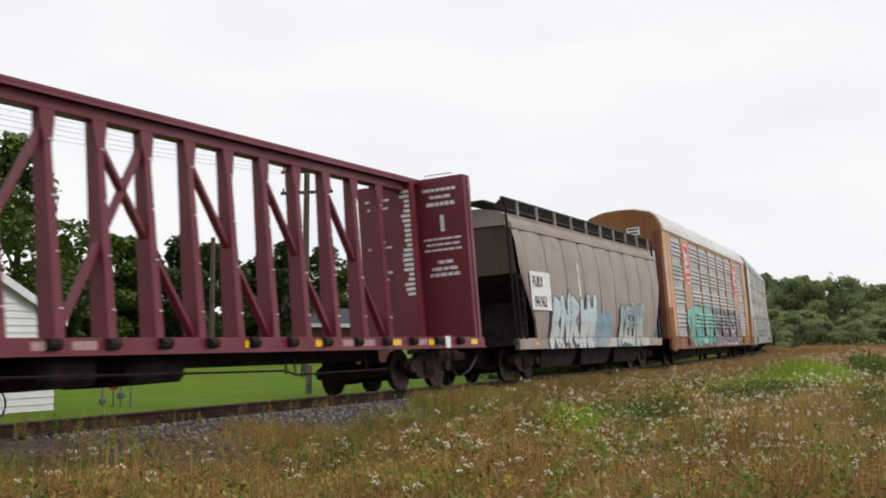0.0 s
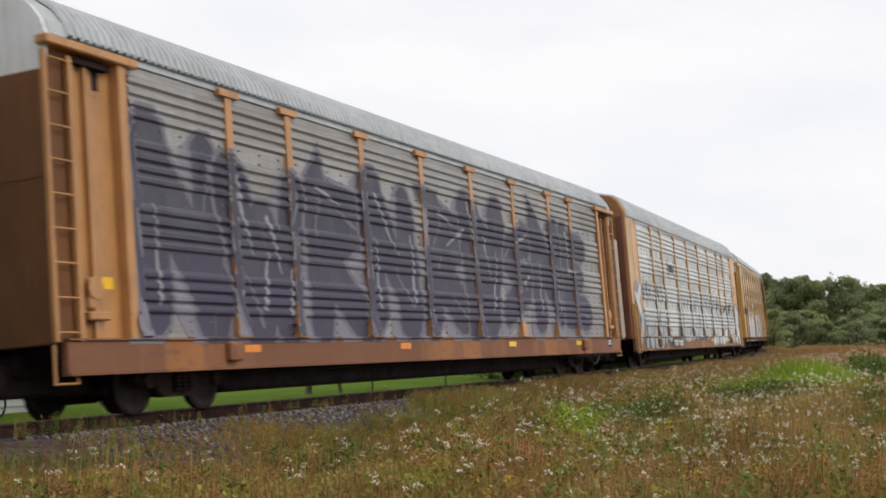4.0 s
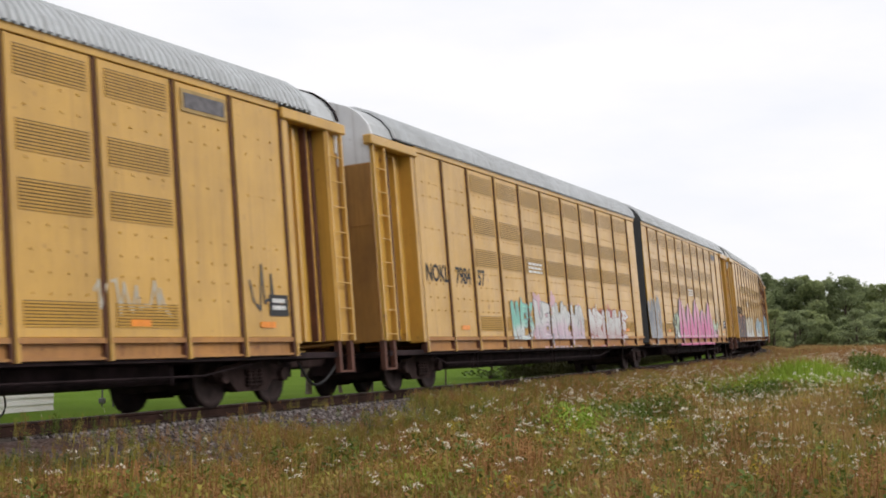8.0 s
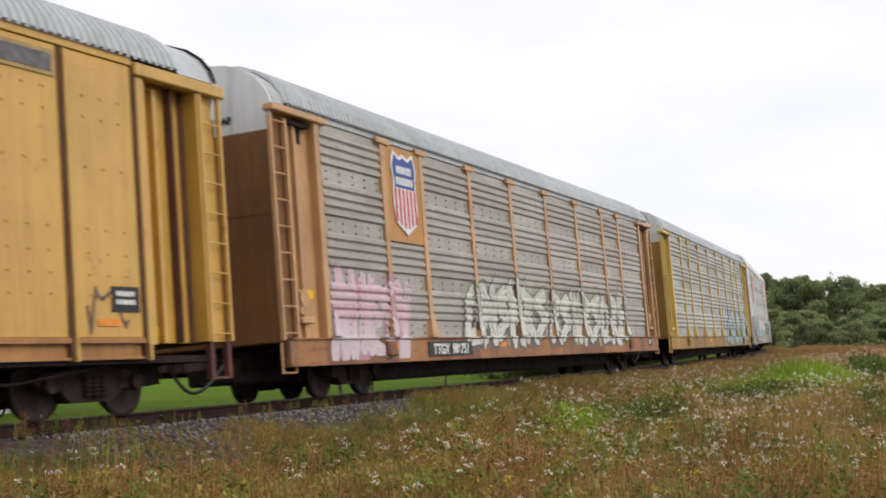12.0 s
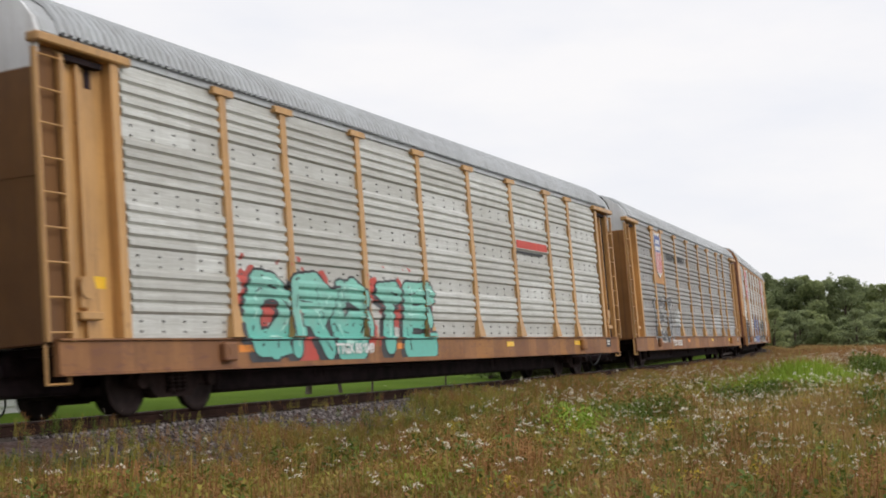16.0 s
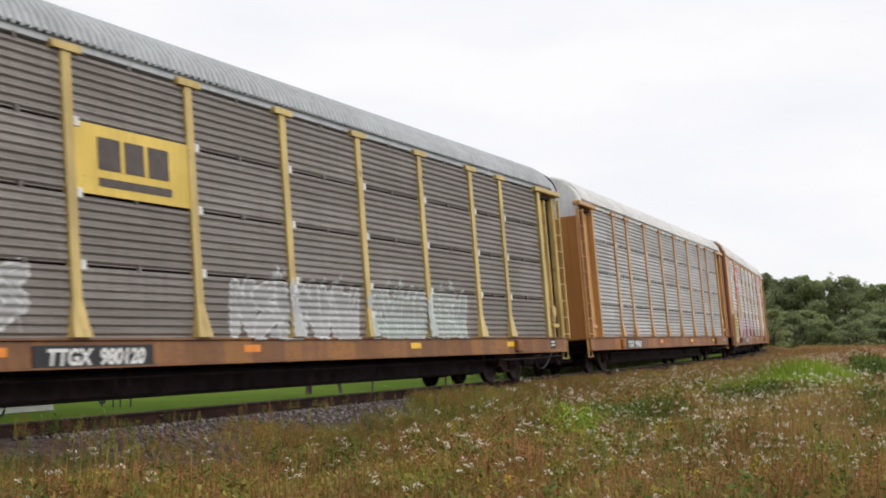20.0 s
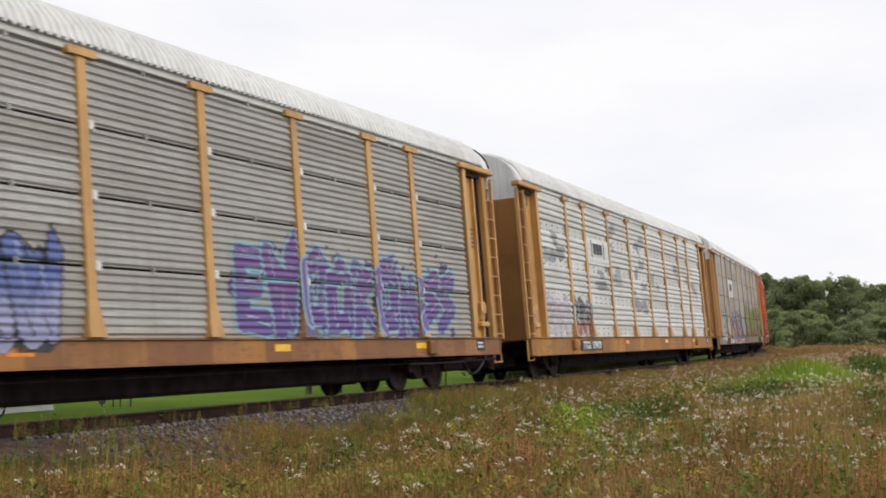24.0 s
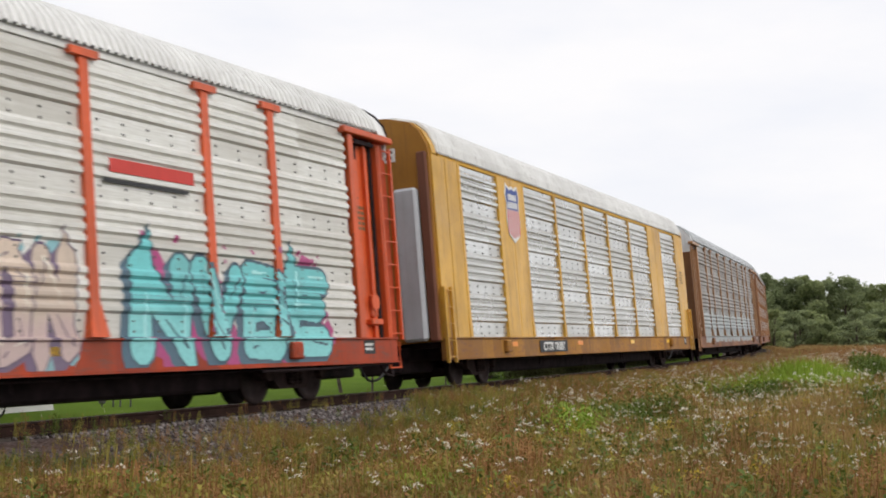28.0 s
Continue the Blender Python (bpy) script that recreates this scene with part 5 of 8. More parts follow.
def stone_paint():
    m = Nodes("ballast_stone")
    g = m.add("ShaderNodeNewGeometry")
    c = m.mix(g.outputs["Random Per Island"], (0.035, 0.026, 0.025), (0.27, 0.235, 0.225))
    n = m.noise(m.coords(), 30.0, 3.0)
    return m.finish(m.mix(m.math("MULTIPLY", n, 0.5), c, (0.09, 0.07, 0.065)), 0.85)


def sweep(name, prof, s0, s1, step, base=2.0):
    """A profile (y to the left, z) drawn along the track."""
    s, n = Shape(), int((s1 - s0) / step)
    k = len(prof)
    for i in range(n + 1):
        m = on_track(s0 + (s1 - s0) * i / n, base)
        s.v += [tuple(m @ Vector((0, y, z))) for y, z in prof]
    for i in range(n):
        for j in range(k - 1):
            s.f.append((i * k + j, i * k + j + 1, (i + 1) * k + j + 1, (i + 1) * k + j))
    return s


single("ballast_bed", sweep("ballast_bed", [(4.2, -0.75), (2.9, -0.42), (1.8, -0.22), (-1.75, -0.22), (-2.6, -0.42), (-4.3, -0.95)], -55, 150, 2.0), gravel(), "grey crushed-stone ballast with a sloping shoulder", "ballast", kind="structure")
RAIL_STEEL = plain("rusty_rail", (0.042, 0.023, 0.018), 0.9, 0.0, 0.4, 3.0, 0.15, 0.1)
RAIL_TOP = plain("worn_rail_head", (0.22, 0.19, 0.18), 0.35, 0.8, 0.2, 3.0)
rp = [(-0.07, -0.175), (-0.07, -0.160), (-0.012, -0.14), (-0.012, -0.045), (-0.037, -0.035), (-0.037, -0.004), (0.037, -0.004), (0.037, -0.035), (0.012, -0.045), (0.012, -0.14), (0.07, -0.160), (0.07, -0.175)]
for y in (-0.755, 0.755):
    rail = single("rail", sweep("rail", [(y + a, b) for a, b in rp], -55, 150, 2.0), RAIL_STEEL, "rust-brown steel rail on the ballast", "rail", "rails", "structure")
    part("rail_head", sweep("rail_head", [(y - 0.03, -0.006), (y - 0.03, 0.0), (y + 0.03, 0.0), (y + 0.03, -0.006)], -55, 150, 2.0), RAIL_TOP, rail)

# loose stones on the shoulder
rng = np.random.default_rng(5)
N = 15000
st = [(0.5, 0, 0.1), (0.1, 0.45, -0.05), (-0.45, 0.1, 0.05), (-0.1, -0.5, 0.0), (0.08, 0.05, 0.42), (0, 0, -0.35)]
sf = [(0, 1, 4), (1, 2, 4), (2, 3, 4), (3, 0, 4), (1, 0, 5), (2, 1, 5), (3, 2, 5), (0, 3, 5)]
ss, ww = rng.uniform(-14, 34, N), rng.uniform(0.9, 4.1, N)
pl = np.zeros((N, 3))
for i in range(N):
    m = on_track(float(ss[i]), 2.0)
    w = float(ww[i])
    z = -0.22 if w < 1.75 else (-0.22 - (w - 1.75) * 0.235 if w < 2.6 else -0.42 - (w - 2.6) * 0.31)
    pl[i] = m @ Vector((0, -w, z + 0.01))
sz = rng.uniform(0.04, 0.10, N)
single("ballast_stones", scatter("ballast_stones", st, sf, pl, np.stack([sz, sz], 1), rng.uniform(0, 6.28, N), rng.uniform(-0.8, 0.8, N), None, "", ""), stone_paint(), "loose grey ballast stones along the rail", "ballast", kind="stuff")
bpy.data.objects["ballast_stones"].data.materials[0] = bpy.data.materials["ballast_stone"]

# ---- weeds ----
HALF = math.tan(radians(37.65 / 2))


def weed_places(n, y0, y1, seed, edge=3.3, power=2.0, px=None):
    """Random spots in the field that the camera overlooks, evenly thick over the ground."""
    r = np.random.default_rng(seed)
    out = []
    while len(out) < n:
        u = r.uniform(0, 1)
        y = (y0 ** power + u * (y1 ** power - y0 ** power)) ** (1 / power)
        f = r.uniform(-1.06, 1.06) if px is None else r.normal(px[0], px[1])
        if abs(f) > 1.08:
            continue
        x = f * HALF * y
        if noise.noise((x * 0.33, y * 0.33, seed * 1.7)) < r.uniform(-0.55, 0.5):
            continue
        w, s = FIELD(x, y)
        near = 2.75 - 0.95 * min(1.0, max(0.0, (s + 7.0) / 5.0))
        if w < near + 0.7 * noise.noise((x * 0.45, y * 0.45, 1.0)) + r.uniform(-0.3, 0.2) and (w < 1.15 or r.uniform(0, 1) > 0.05 + 0.16 * (-14.5 < s < -11.5)):
            continue
        bank = -0.05 if w < 1.75 else (-0.05 - (w - 1.75) * 0.16 if w < 2.6 else -0.19 - (w - 2.6) * 0.22)
        out.append((x, y, max(ground_z(x, y, w), bank), (0.34 + 0.66 * min(1.0, max(0.0, (w - 2.9) / 3.8))) if s < -5.5 else (0.30 + 0.70 * min(1.0, max(0.0, (w - 1.6) / 4.5)))))
    return np.array(out)


_LX = np.array([LINE[i] for i in range(int(S_LO / DS), int(S_HI / DS))])
_LS = np.arange(int(S_LO / DS), int(S_HI / DS)) * DS


def FIELD(x, y):
    d = (_LX[:, 0] - x) ** 2 + (_LX[:, 1] - y) ** 2
    i = int(np.argmin(d))
    h = heading(_LS[i])
    return (x - _LX[i, 0]) * math.cos(h) - (y - _LX[i, 1]) * math.sin(h), _LS[i]


def blade_tuft(n, spread, width, lean, seed):
    r, v, f = random.Random(seed), [], []
    for _ in range(n):
        a, b = r.uniform(0, 6.28), r.uniform(0, spread)
        x, y = b * math.cos(a), b * math.sin(a)
        t = r.uniform(0, 6.28)
        dx, dy = math.cos(t), math.sin(t)
        h = r.uniform(0.55, 1.0)
        l = r.uniform(0.2, 1.0) * lean
        k = len(v)
        for fz, fw in ((0.0, 1.0), (0.55, 0.8), (1.0, 0.15)):
            ox, oy = x + dx * l * fz * fz, y + dy * l * fz * fz
            v += [(ox - dy * width * fw, oy + dx * width * fw, h * fz), (ox + dy * width * fw, oy - dx * width * fw, h * fz)]
        f += [(k, k + 1, k + 3, k + 2), (k + 2, k + 3, k + 5, k + 4)]
    return v, f


def stem(v, f, x, y, h, w, lx=0.0, ly=0.0):
    k = len(v)
    v += [(x - w, y, 0), (x + w, y, 0), (x + lx + w, y + ly, h), (x + lx - w, y + ly, h)]
    f.append((k, k + 1, k + 2, k + 3))


def bits(v, f, cx, cy, z0, z1, radius, n, size, r, flat=False):
    for _ in range(n):
        a, b, z = r.uniform(0, 6.28), radius * math.sqrt(r.random()), r.uniform(z0, z1)
        x, y = cx + b * math.cos(a), cy + b * math.sin(a)
        t = r.uniform(0, 6.28)
        dx, dy, dz = math.cos(t) * size, math.sin(t) * size, (0 if flat else r.uniform(-1, 1) * size)
        ex, ey, ez = -math.sin(t) * size * 0.6, math.cos(t) * size * 0.6, (0.0 if flat else r.uniform(-0.5, 0.9) * size)
        k = len(v)
        v += [(x - dx, y - dy, z - dz), (x + ex * 1.5, y + ey * 1.5, z + ez), (x + dx, y + dy, z + dz)]
        f.append((k, k + 1, k + 2))


def plant(kind, seed):
    r, v, f = random.Random(seed), [], []
    if kind == "dry":
        for i in range(4):
            x, y, h = r.uniform(-0.12, 0.12), r.uniform(-0.12, 0.12), r.uniform(0.7, 1.0)
            stem(v, f, x, y, h, 0.005, r.uniform(-0.1, 0.1), r.uniform(-0.1, 0.1))
            bits(v, f, x, y, h * 0.5, h, 0.065, 16, 0.022, r)
    elif kind == "umbel":
        for i in range(2):
            x, y, h = r.uniform(-0.15, 0.15), r.uniform(-0.15, 0.15), r.uniform(0.8, 1.0)
            stem(v, f, x, y, h, 0.005)
    elif kind == "umbel_head":
        for i in range(2):
            x, y, h = r.uniform(-0.15, 0.15), r.uniform(-0.15, 0.15), r.uniform(0.85, 1.02)
            bits(v, f, x, y, h - 0.02, h + 0.015, 0.036, 9, 0.0155, r)
    elif kind == "gold":
        for i in range(3):
            x, y, h = r.uniform(-0.15, 0.15), r.uniform(-0.15, 0.15), r.uniform(0.8, 1.0)
            bits(v, f, x, y, h * 0.75, h, 0.055, 18, 0.022, r)
    elif kind == "leaf":
        for i in range(4):
            x, y, h = r.uniform(-0.18, 0.18), r.uniform(-0.18, 0.18), r.uniform(0.6, 1.0)
            stem(v, f, x, y, h, 0.006)
            bits(v, f, x, y, 0.12, h, 0.14, 18, 0.048, r)
    return v, f


def weeds(name, shapes, n, y0, y1, hmin, hmax, mat, label, seed, edge=3.3, px=None, wide=1.0):
    r = np.random.default_rng(seed + 90)
    P = weed_places(n, y0, y1, seed, edge, px=px)
    for j, (v, f) in enumerate(shapes):
        q = P[j::len(shapes)]
        k = len(q)
        h = r.uniform(hmin, hmax, k)
        big = np.array([1.0 + 0.55 * noise.noise((a[0] * 0.45, a[1] * 0.45, 7)) for a in q])
        h = h * big * q[:, 3]
        q = q[:, :3]
        sc = wide * (1.0 + np.maximum(0, q[:, 1] - 30) / 45)
        me = scatter(name, v, f, q, np.stack([h * sc, h], 1), r.uniform(0, 6.28, k), r.uniform(-0.18, 0.18, k), mat, label, "weeds")
        single(name, me, mat, label, "weeds", kind="stuff")


STRAW = leafy("straw_grass", (0.22, 0.145, 0.06), (0.54, 0.39, 0.17), 0.7, 0.3, (0.37, 0.20, 0.07))
OLIVE = leafy("olive_grass", (0.115, 0.11, 0.02), (0.43, 0.365, 0.075), 0.65, 0.35, (0.27, 0.15, 0.055))
GREEN = leafy("dark_green_leaf", (0.06, 0.10, 0.016), (0.16, 0.20, 0.04), 0.65, 0.25)
FRESH = leafy("fresh_green_leaf", (0.15, 0.25, 0.025), (0.33, 0.44, 0.06), 0.6, 0.3)
RUSSET = leafy("russet_seed_head", (0.17, 0.078, 0.035), (0.42, 0.225, 0.085), 0.8, 0.25)
CREAM = leafy("cream_umbel_flower", (0.60, 0.53, 0.40), (0.84, 0.79, 0.66), 0.7, 0.3)
LIMEY = leafy("yellow_green_leaf", (0.20, 0.20, 0.035), (0.44, 0.41, 0.10), 0.6, 0.3)
GOLD = leafy("goldenrod_flower", (0.36, 0.26, 0.03), (0.58, 0.44, 0.06), 0.7, 0.3)

weeds("straw_grass", [blade_tuft(9, 0.16, 0.008, 0.35, k) for k in range(2)], 10000, 8, 42, 0.35, 0.75, STRAW, "tall dry straw-coloured grass in the field", 11, px=(0.45, 0.5))
weeds("olive_grass", [blade_tuft(9, 0.18, 0.009, 0.4, k + 5) for k in range(2)], 15000, 8, 42, 0.30, 0.65, OLIVE, "tall olive-green grass in the field", 12)
weeds("russet_weeds", [plant("dry", k) for k in range(3)], 6500, 8, 60, 0.45, 0.85, RUSSET, "dry russet weeds gone to seed", 13)
weeds("leafy_weeds", [plant("leaf", k) for k in range(3)], 11000, 8, 60, 0.35, 0.72, OLIVE, "leafy olive-green weeds", 14)
weeds("umbel_flowers", [plant("umbel_head", k) for k in range(3)], 1700, 8, 75, 0.55, 0.95, CREAM, "small flat white umbel flowers among the weeds", 15)
weeds("umbel_flowers", [plant("umbel_head", k + 7) for k in range(2)], 520, 9, 34, 0.6, 0.95, CREAM, "small flat white umbel flowers among the weeds", 55, px=(0.66, 0.30), wide=0.8)
weeds("umbel_stems", [plant("umbel", k) for k in range(2)], 2600, 9, 40, 0.55, 0.95, OLIVE, "thin stems of the umbel flowers", 56)
weeds("goldenrod", [plant("gold", k) for k in range(2)], 200, 8, 50, 0.5, 0.8, GOLD, "scattered yellow goldenrod flowers", 16)
weeds("goldenrod", [plant("gold", k + 20) for k in range(2)], 170, 8.5, 15, 0.40, 0.6, GOLD, "scattered yellow goldenrod flowers", 61, px=(-0.45, 0.28), wide=0.7)
weeds("russet_weeds", [plant("dry", k + 30) for k in range(2)], 1500, 8, 17, 0.45, 0.75, RUSSET, "dry russet weeds gone to seed", 62, px=(-0.35, 0.35))
weeds("green_leafy_weeds", [plant("leaf", k + 33) for k in range(2)], 900, 8, 26, 0.4, 0.65, GREEN, "dark green leafy weeds in patches", 63)
weeds("yellow_green_weeds", [plant("leaf", k + 71) for k in range(2)], 2600, 8, 30, 0.35, 0.62, LIMEY, "yellow-green leafy weeds among the grass", 64)
weeds("far_straw_grass", [blade_tuft(8, 0.25, 0.016, 0.35, 31)], 10000, 42, 135, 0.35, 0.8, STRAW, "straw-coloured grass across the far field", 17, wide=0.7)
weeds("far_olive_grass", [blade_tuft(8, 0.25, 0.016, 0.35, 33)], 7000, 42, 135, 0.35, 0.7, OLIVE, "olive-green grass across the far field", 18, wide=0.7)
weeds("far_russet_weeds", [plant("dry", 8)], 3500, 42, 110, 0.5, 0.95, RUSSET, "dry russet weeds across the far field", 19, wide=0.7)


def patch(name, at_px, y0, y1, spread, n, mat, shapes, hmin, hmax, label, seed):
    weeds(name, shapes, n, y0, y1, hmin, hmax, mat, label, seed, px=(at_px, spread))


weeds("large_umbels", [plant("umbel_head", 71), plant("umbel_head", 72)], 26, 10.5, 16, 0.6, 0.75, CREAM, "large flat white umbel flowers near the camera", 27, wide=2.0)
weeds("green_leafy_weeds", [plant("leaf", 81), plant("leaf", 82)], 2600, 9, 40, 0.4, 0.75, GREEN, "dark green leafy weeds in patches", 28)
patch("green_patch", 0.30, 16.0, 20.5, 0.03, 190, FRESH, [plant("leaf", 41)], 0.5, 0.75, "yellow-green leafy weed patch", 21)
patch("goldenrod_patch", 0.265, 15.5, 18.0, 0.02, 26, GOLD, [plant("gold", 41)], 0.5, 0.72, "small yellow goldenrod patch", 22)
patch("green_patch", -0.17, 13.0, 16.0, 0.035, 170, FRESH, [plant("leaf", 42)], 0.4, 0.6, "bright green leafy weed patch", 23)
patch("green_patch", -0.01, 11.0, 12.6, 0.05, 120, FRESH, [plant("leaf", 43)], 0.4, 0.6, "bright green leafy weed patch", 29)
patch("green_patch", -0.76, 10.5, 11.8, 0.03, 70, FRESH, [plant("leaf", 47)], 0.4, 0.6, "bright green leafy weed patch", 30)
patch("green_grass_clump", 0.80, 29, 35, 0.055, 900, FRESH, [blade_tuft(14, 0.3, 0.014, 0.45, 44)], 0.75, 1.1, "bright green tall grass clump", 24)
patch("green_grass_clump", 0.67, 29, 32, 0.04, 220, FRESH, [blade_tuft(14, 0.3, 0.014, 0.45, 48)], 0.5, 0.8, "bright green tall grass clump", 34)
patch("dark_leafy_patch", 0.43, 18.5, 23, 0.055, 620, GREEN, [plant("leaf", 45)], 0.55, 0.85, "dark green leafy weed patch", 25)
patch("dark_leafy_patch", 0.74, 25, 29, 0.06, 420, GREEN, [plant("leaf", 49)], 0.5, 0.8, "dark green leafy weed patch", 35)
patch("dark_leafy_patch", 0.985, 19, 24, 0.03, 120, GREEN, [plant("leaf", 50)], 0.5, 0.8, "dark green leafy weed patch", 36)
patch("dark_leafy_patch", 0.62, 15, 18, 0.05, 160, GREEN, [plant("leaf", 51)], 0.45, 0.7, "dark green leafy weed patch", 37)
patch("green_shrub", 0.97, 36, 42, 0.022, 150, GREEN, [plant("leaf", 46)], 0.8, 1.15, "dark green shrub in the field", 26)
patch("russet_patch", 0.30, 26, 40, 0.10, 700, RUSSET, [plant("dry", 52)], 0.5, 0.8, "russet weed patch beside the track", 38)
patch("straw_patch", 0.78, 14, 26, 0.16, 1400, STRAW, [blade_tuft(9, 0.2, 0.009, 0.4, 61)], 0.5, 0.85, "pale straw-coloured grass in the field", 40)
patch("russet_patch", -0.45, 17, 23, 0.10, 200, RUSSET, [plant("dry", 53)], 0.5, 0.8, "russet weed patch beside the track", 39)


# grass round the camera's standpoint
gr = np.random.default_rng(77)
ring = np.stack([gr.uniform(-16, 26, 5200), gr.uniform(-24, 9.5, 5200), np.full(5200, -0.5)], 1)
ring = ring[(np.hypot(ring[:, 0], ring[:, 1]) > 1.6) & (ring[:, 0] + 0.43 * ring[:, 1] > -7.5)]
gh = gr.uniform(0.25, 0.5, len(ring))
bv, bf = blade_tuft(9, 0.2, 0.01, 0.4, 91)
# brush added along the far side of the bend; its dark colour stands for shade
br = np.random.default_rng(77)
BRUSH = leafy("shaded_brush_leaf", (0.028, 0.03, 0.014), (0.085, 0.082, 0.03), 0.8, 0.1)
spots_far = []
while len(spots_far) < 1500:
    s_at, w_at = br.uniform(2, 95), br.uniform(-6.5, -4.4)
    p = beside(float(s_at), float(w_at))
    if p.y > 5 and p.x / (HALF * p.y) > 0.13 + br.uniform(0, 0.08):
        spots_far.append((p.x, p.y, ground_z(p.x, p.y, w_at)))
bush_v, bush_f = plant("leaf", 91)
bh = br.uniform(0.75, 1.15, len(spots_far))
single("added_far_brush", scatter("added_far_brush", bush_v, bush_f, np.array(spots_far), np.stack([bh * 1.3, bh], 1), br.uniform(0, 6.28, len(bh)), br.uniform(-0.15, 0.15, len(bh)), BRUSH, "", ""), BRUSH, "low brush added beyond the track, coloured for shade under the train", "brush", kind="stuff")
single("near_grass", scatter("near_grass", bv, bf, ring, np.stack([gh, gh], 1), gr.uniform(0, 6.28, len(ring)), gr.uniform(-0.2, 0.2, len(ring)), OLIVE, "", ""), OLIVE, "olive-green rough grass round the standpoint", "weeds", kind="stuff")


# ---- trees ----
BARK = plain("grey_brown_bark", (0.10, 0.075, 0.055), 0.9, 0.0, 0.4, 4.0, 0.5)
LEAF_DARK = leafy("dark_tree_leaf", (0.03, 0.052, 0.014), (0.085, 0.125, 0.035), 0.6, 0.2)
# wood leaves paled: the haze of distance is put into their colours
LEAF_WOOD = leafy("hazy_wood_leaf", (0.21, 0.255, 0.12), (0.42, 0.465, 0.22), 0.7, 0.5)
LEAF_WOOD_B = leafy("hazy_wood_leaf_b", (0.18, 0.22, 0.115), (0.36, 0.41, 0.21), 0.7, 0.5)
LEAF_MID = leafy("green_tree_leaf", (0.05, 0.09, 0.018), (0.15, 0.21, 0.05), 0.6, 0.25)


def tree(x, y, height, spread, mat, label, seed, leaves=2600, leaf=0.22, low=0.25, name="tree", group="", z=-0.5, narrow=False):
    r = random.Random(seed)
    t = thing(name, label, "tree" if name == "tree" else "shrub", group, pose(x, y, z))
    s = Shape()
    top = Vector((r.uniform(-0.3, 0.3), r.uniform(-0.3, 0.3), height * 0.8))
    s.rod((0, 0, 0), top * 0.5, height * 0.022 + 0.03, 8, height * 0.015 + 0.02)
    s.rod(top * 0.5, top, height * 0.015 + 0.02, 7, 0.02)
    blobs = []
    for i in range(11):
        f = low + (0.95 - low) * (i + r.random()) / 11
        a = i * 2.4 + r.uniform(-0.4, 0.4)
        wide = spread * (math.sin(math.pi * min(1, (f - low) / (1.02 - low) * 0.9 + 0.12)) * 0.75 + 0.1) * (0.4 if narrow else 1.0)
        d = wide * r.uniform(0.35, 0.85)
        tip = Vector((math.cos(a) * d, math.sin(a) * d, height * f))
        s.rod(top * max(0.1, f - 0.18), tip, height * 0.006 + 0.012, 5, 0.012)
        blobs.append((tip, max(0.3, wide * r.uniform(0.35, 0.6)), height * r.uniform(0.07, 0.13)))
    blobs.append((Vector((0, 0, height * 0.94)), spread * 0.28, height * 0.08))
    part("trunk", s, BARK, t)
    g = np.random.default_rng(seed)
    P, T = [], []
    per = leaves // len(blobs)
    for c, rad, hh in blobs:
        d = g.normal(0, 1, (per, 3))
        d /= np.linalg.norm(d, axis=1)[:, None]
        q = d * (g.uniform(0.25, 1.0, (per, 1)) ** 0.5) * np.array([rad, rad, hh])
        P.append(q + np.array(c))
    P = np.concatenate(P)
    k = len(P)
    v = [(-0.5, -0.3, 0.0), (0.1, -0.38, 0.08), (0.5, 0.0, -0.05), (0.05, 0.4, 0.1)]
    sz = g.uniform(0.6, 1.4, k) * leaf
    me = scatter("crown", v, [(0, 1, 2, 3)], P, np.stack([sz, sz], 1), g.uniform(0, 6.28, k), g.uniform(-1.0, 1.0, k), mat, "", "")
    ob = new("crown", me)
    ob.parent = t
    return t


def at_px(px, dist):
    return (px - 784) / 2300 * dist


# wood on the far side of the field, where the line comes round the bend
r = random.Random(8)
for i in range(36):
    px = 1250 + i * 11.0 + r.uniform(-6, 6)
    d = r.uniform(150, 175)
    top = 8.6 - 0.9 * max(0.0, (px - 1400) / 168) + r.uniform(-0.5, 0.4)
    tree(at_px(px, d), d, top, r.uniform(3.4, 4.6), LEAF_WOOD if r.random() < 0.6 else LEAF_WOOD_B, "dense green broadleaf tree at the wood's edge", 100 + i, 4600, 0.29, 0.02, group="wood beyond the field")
for i in range(30):
    px = 1345 + i * 8.5 + r.uniform(-5, 5)
    d = r.uniform(130, 146)
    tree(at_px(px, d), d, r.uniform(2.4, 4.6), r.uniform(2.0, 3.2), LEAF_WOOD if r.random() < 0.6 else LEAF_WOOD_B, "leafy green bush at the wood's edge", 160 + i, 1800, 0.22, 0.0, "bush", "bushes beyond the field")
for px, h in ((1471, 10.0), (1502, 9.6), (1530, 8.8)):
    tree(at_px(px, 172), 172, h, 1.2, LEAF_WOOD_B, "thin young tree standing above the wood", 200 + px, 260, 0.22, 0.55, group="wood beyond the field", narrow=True)

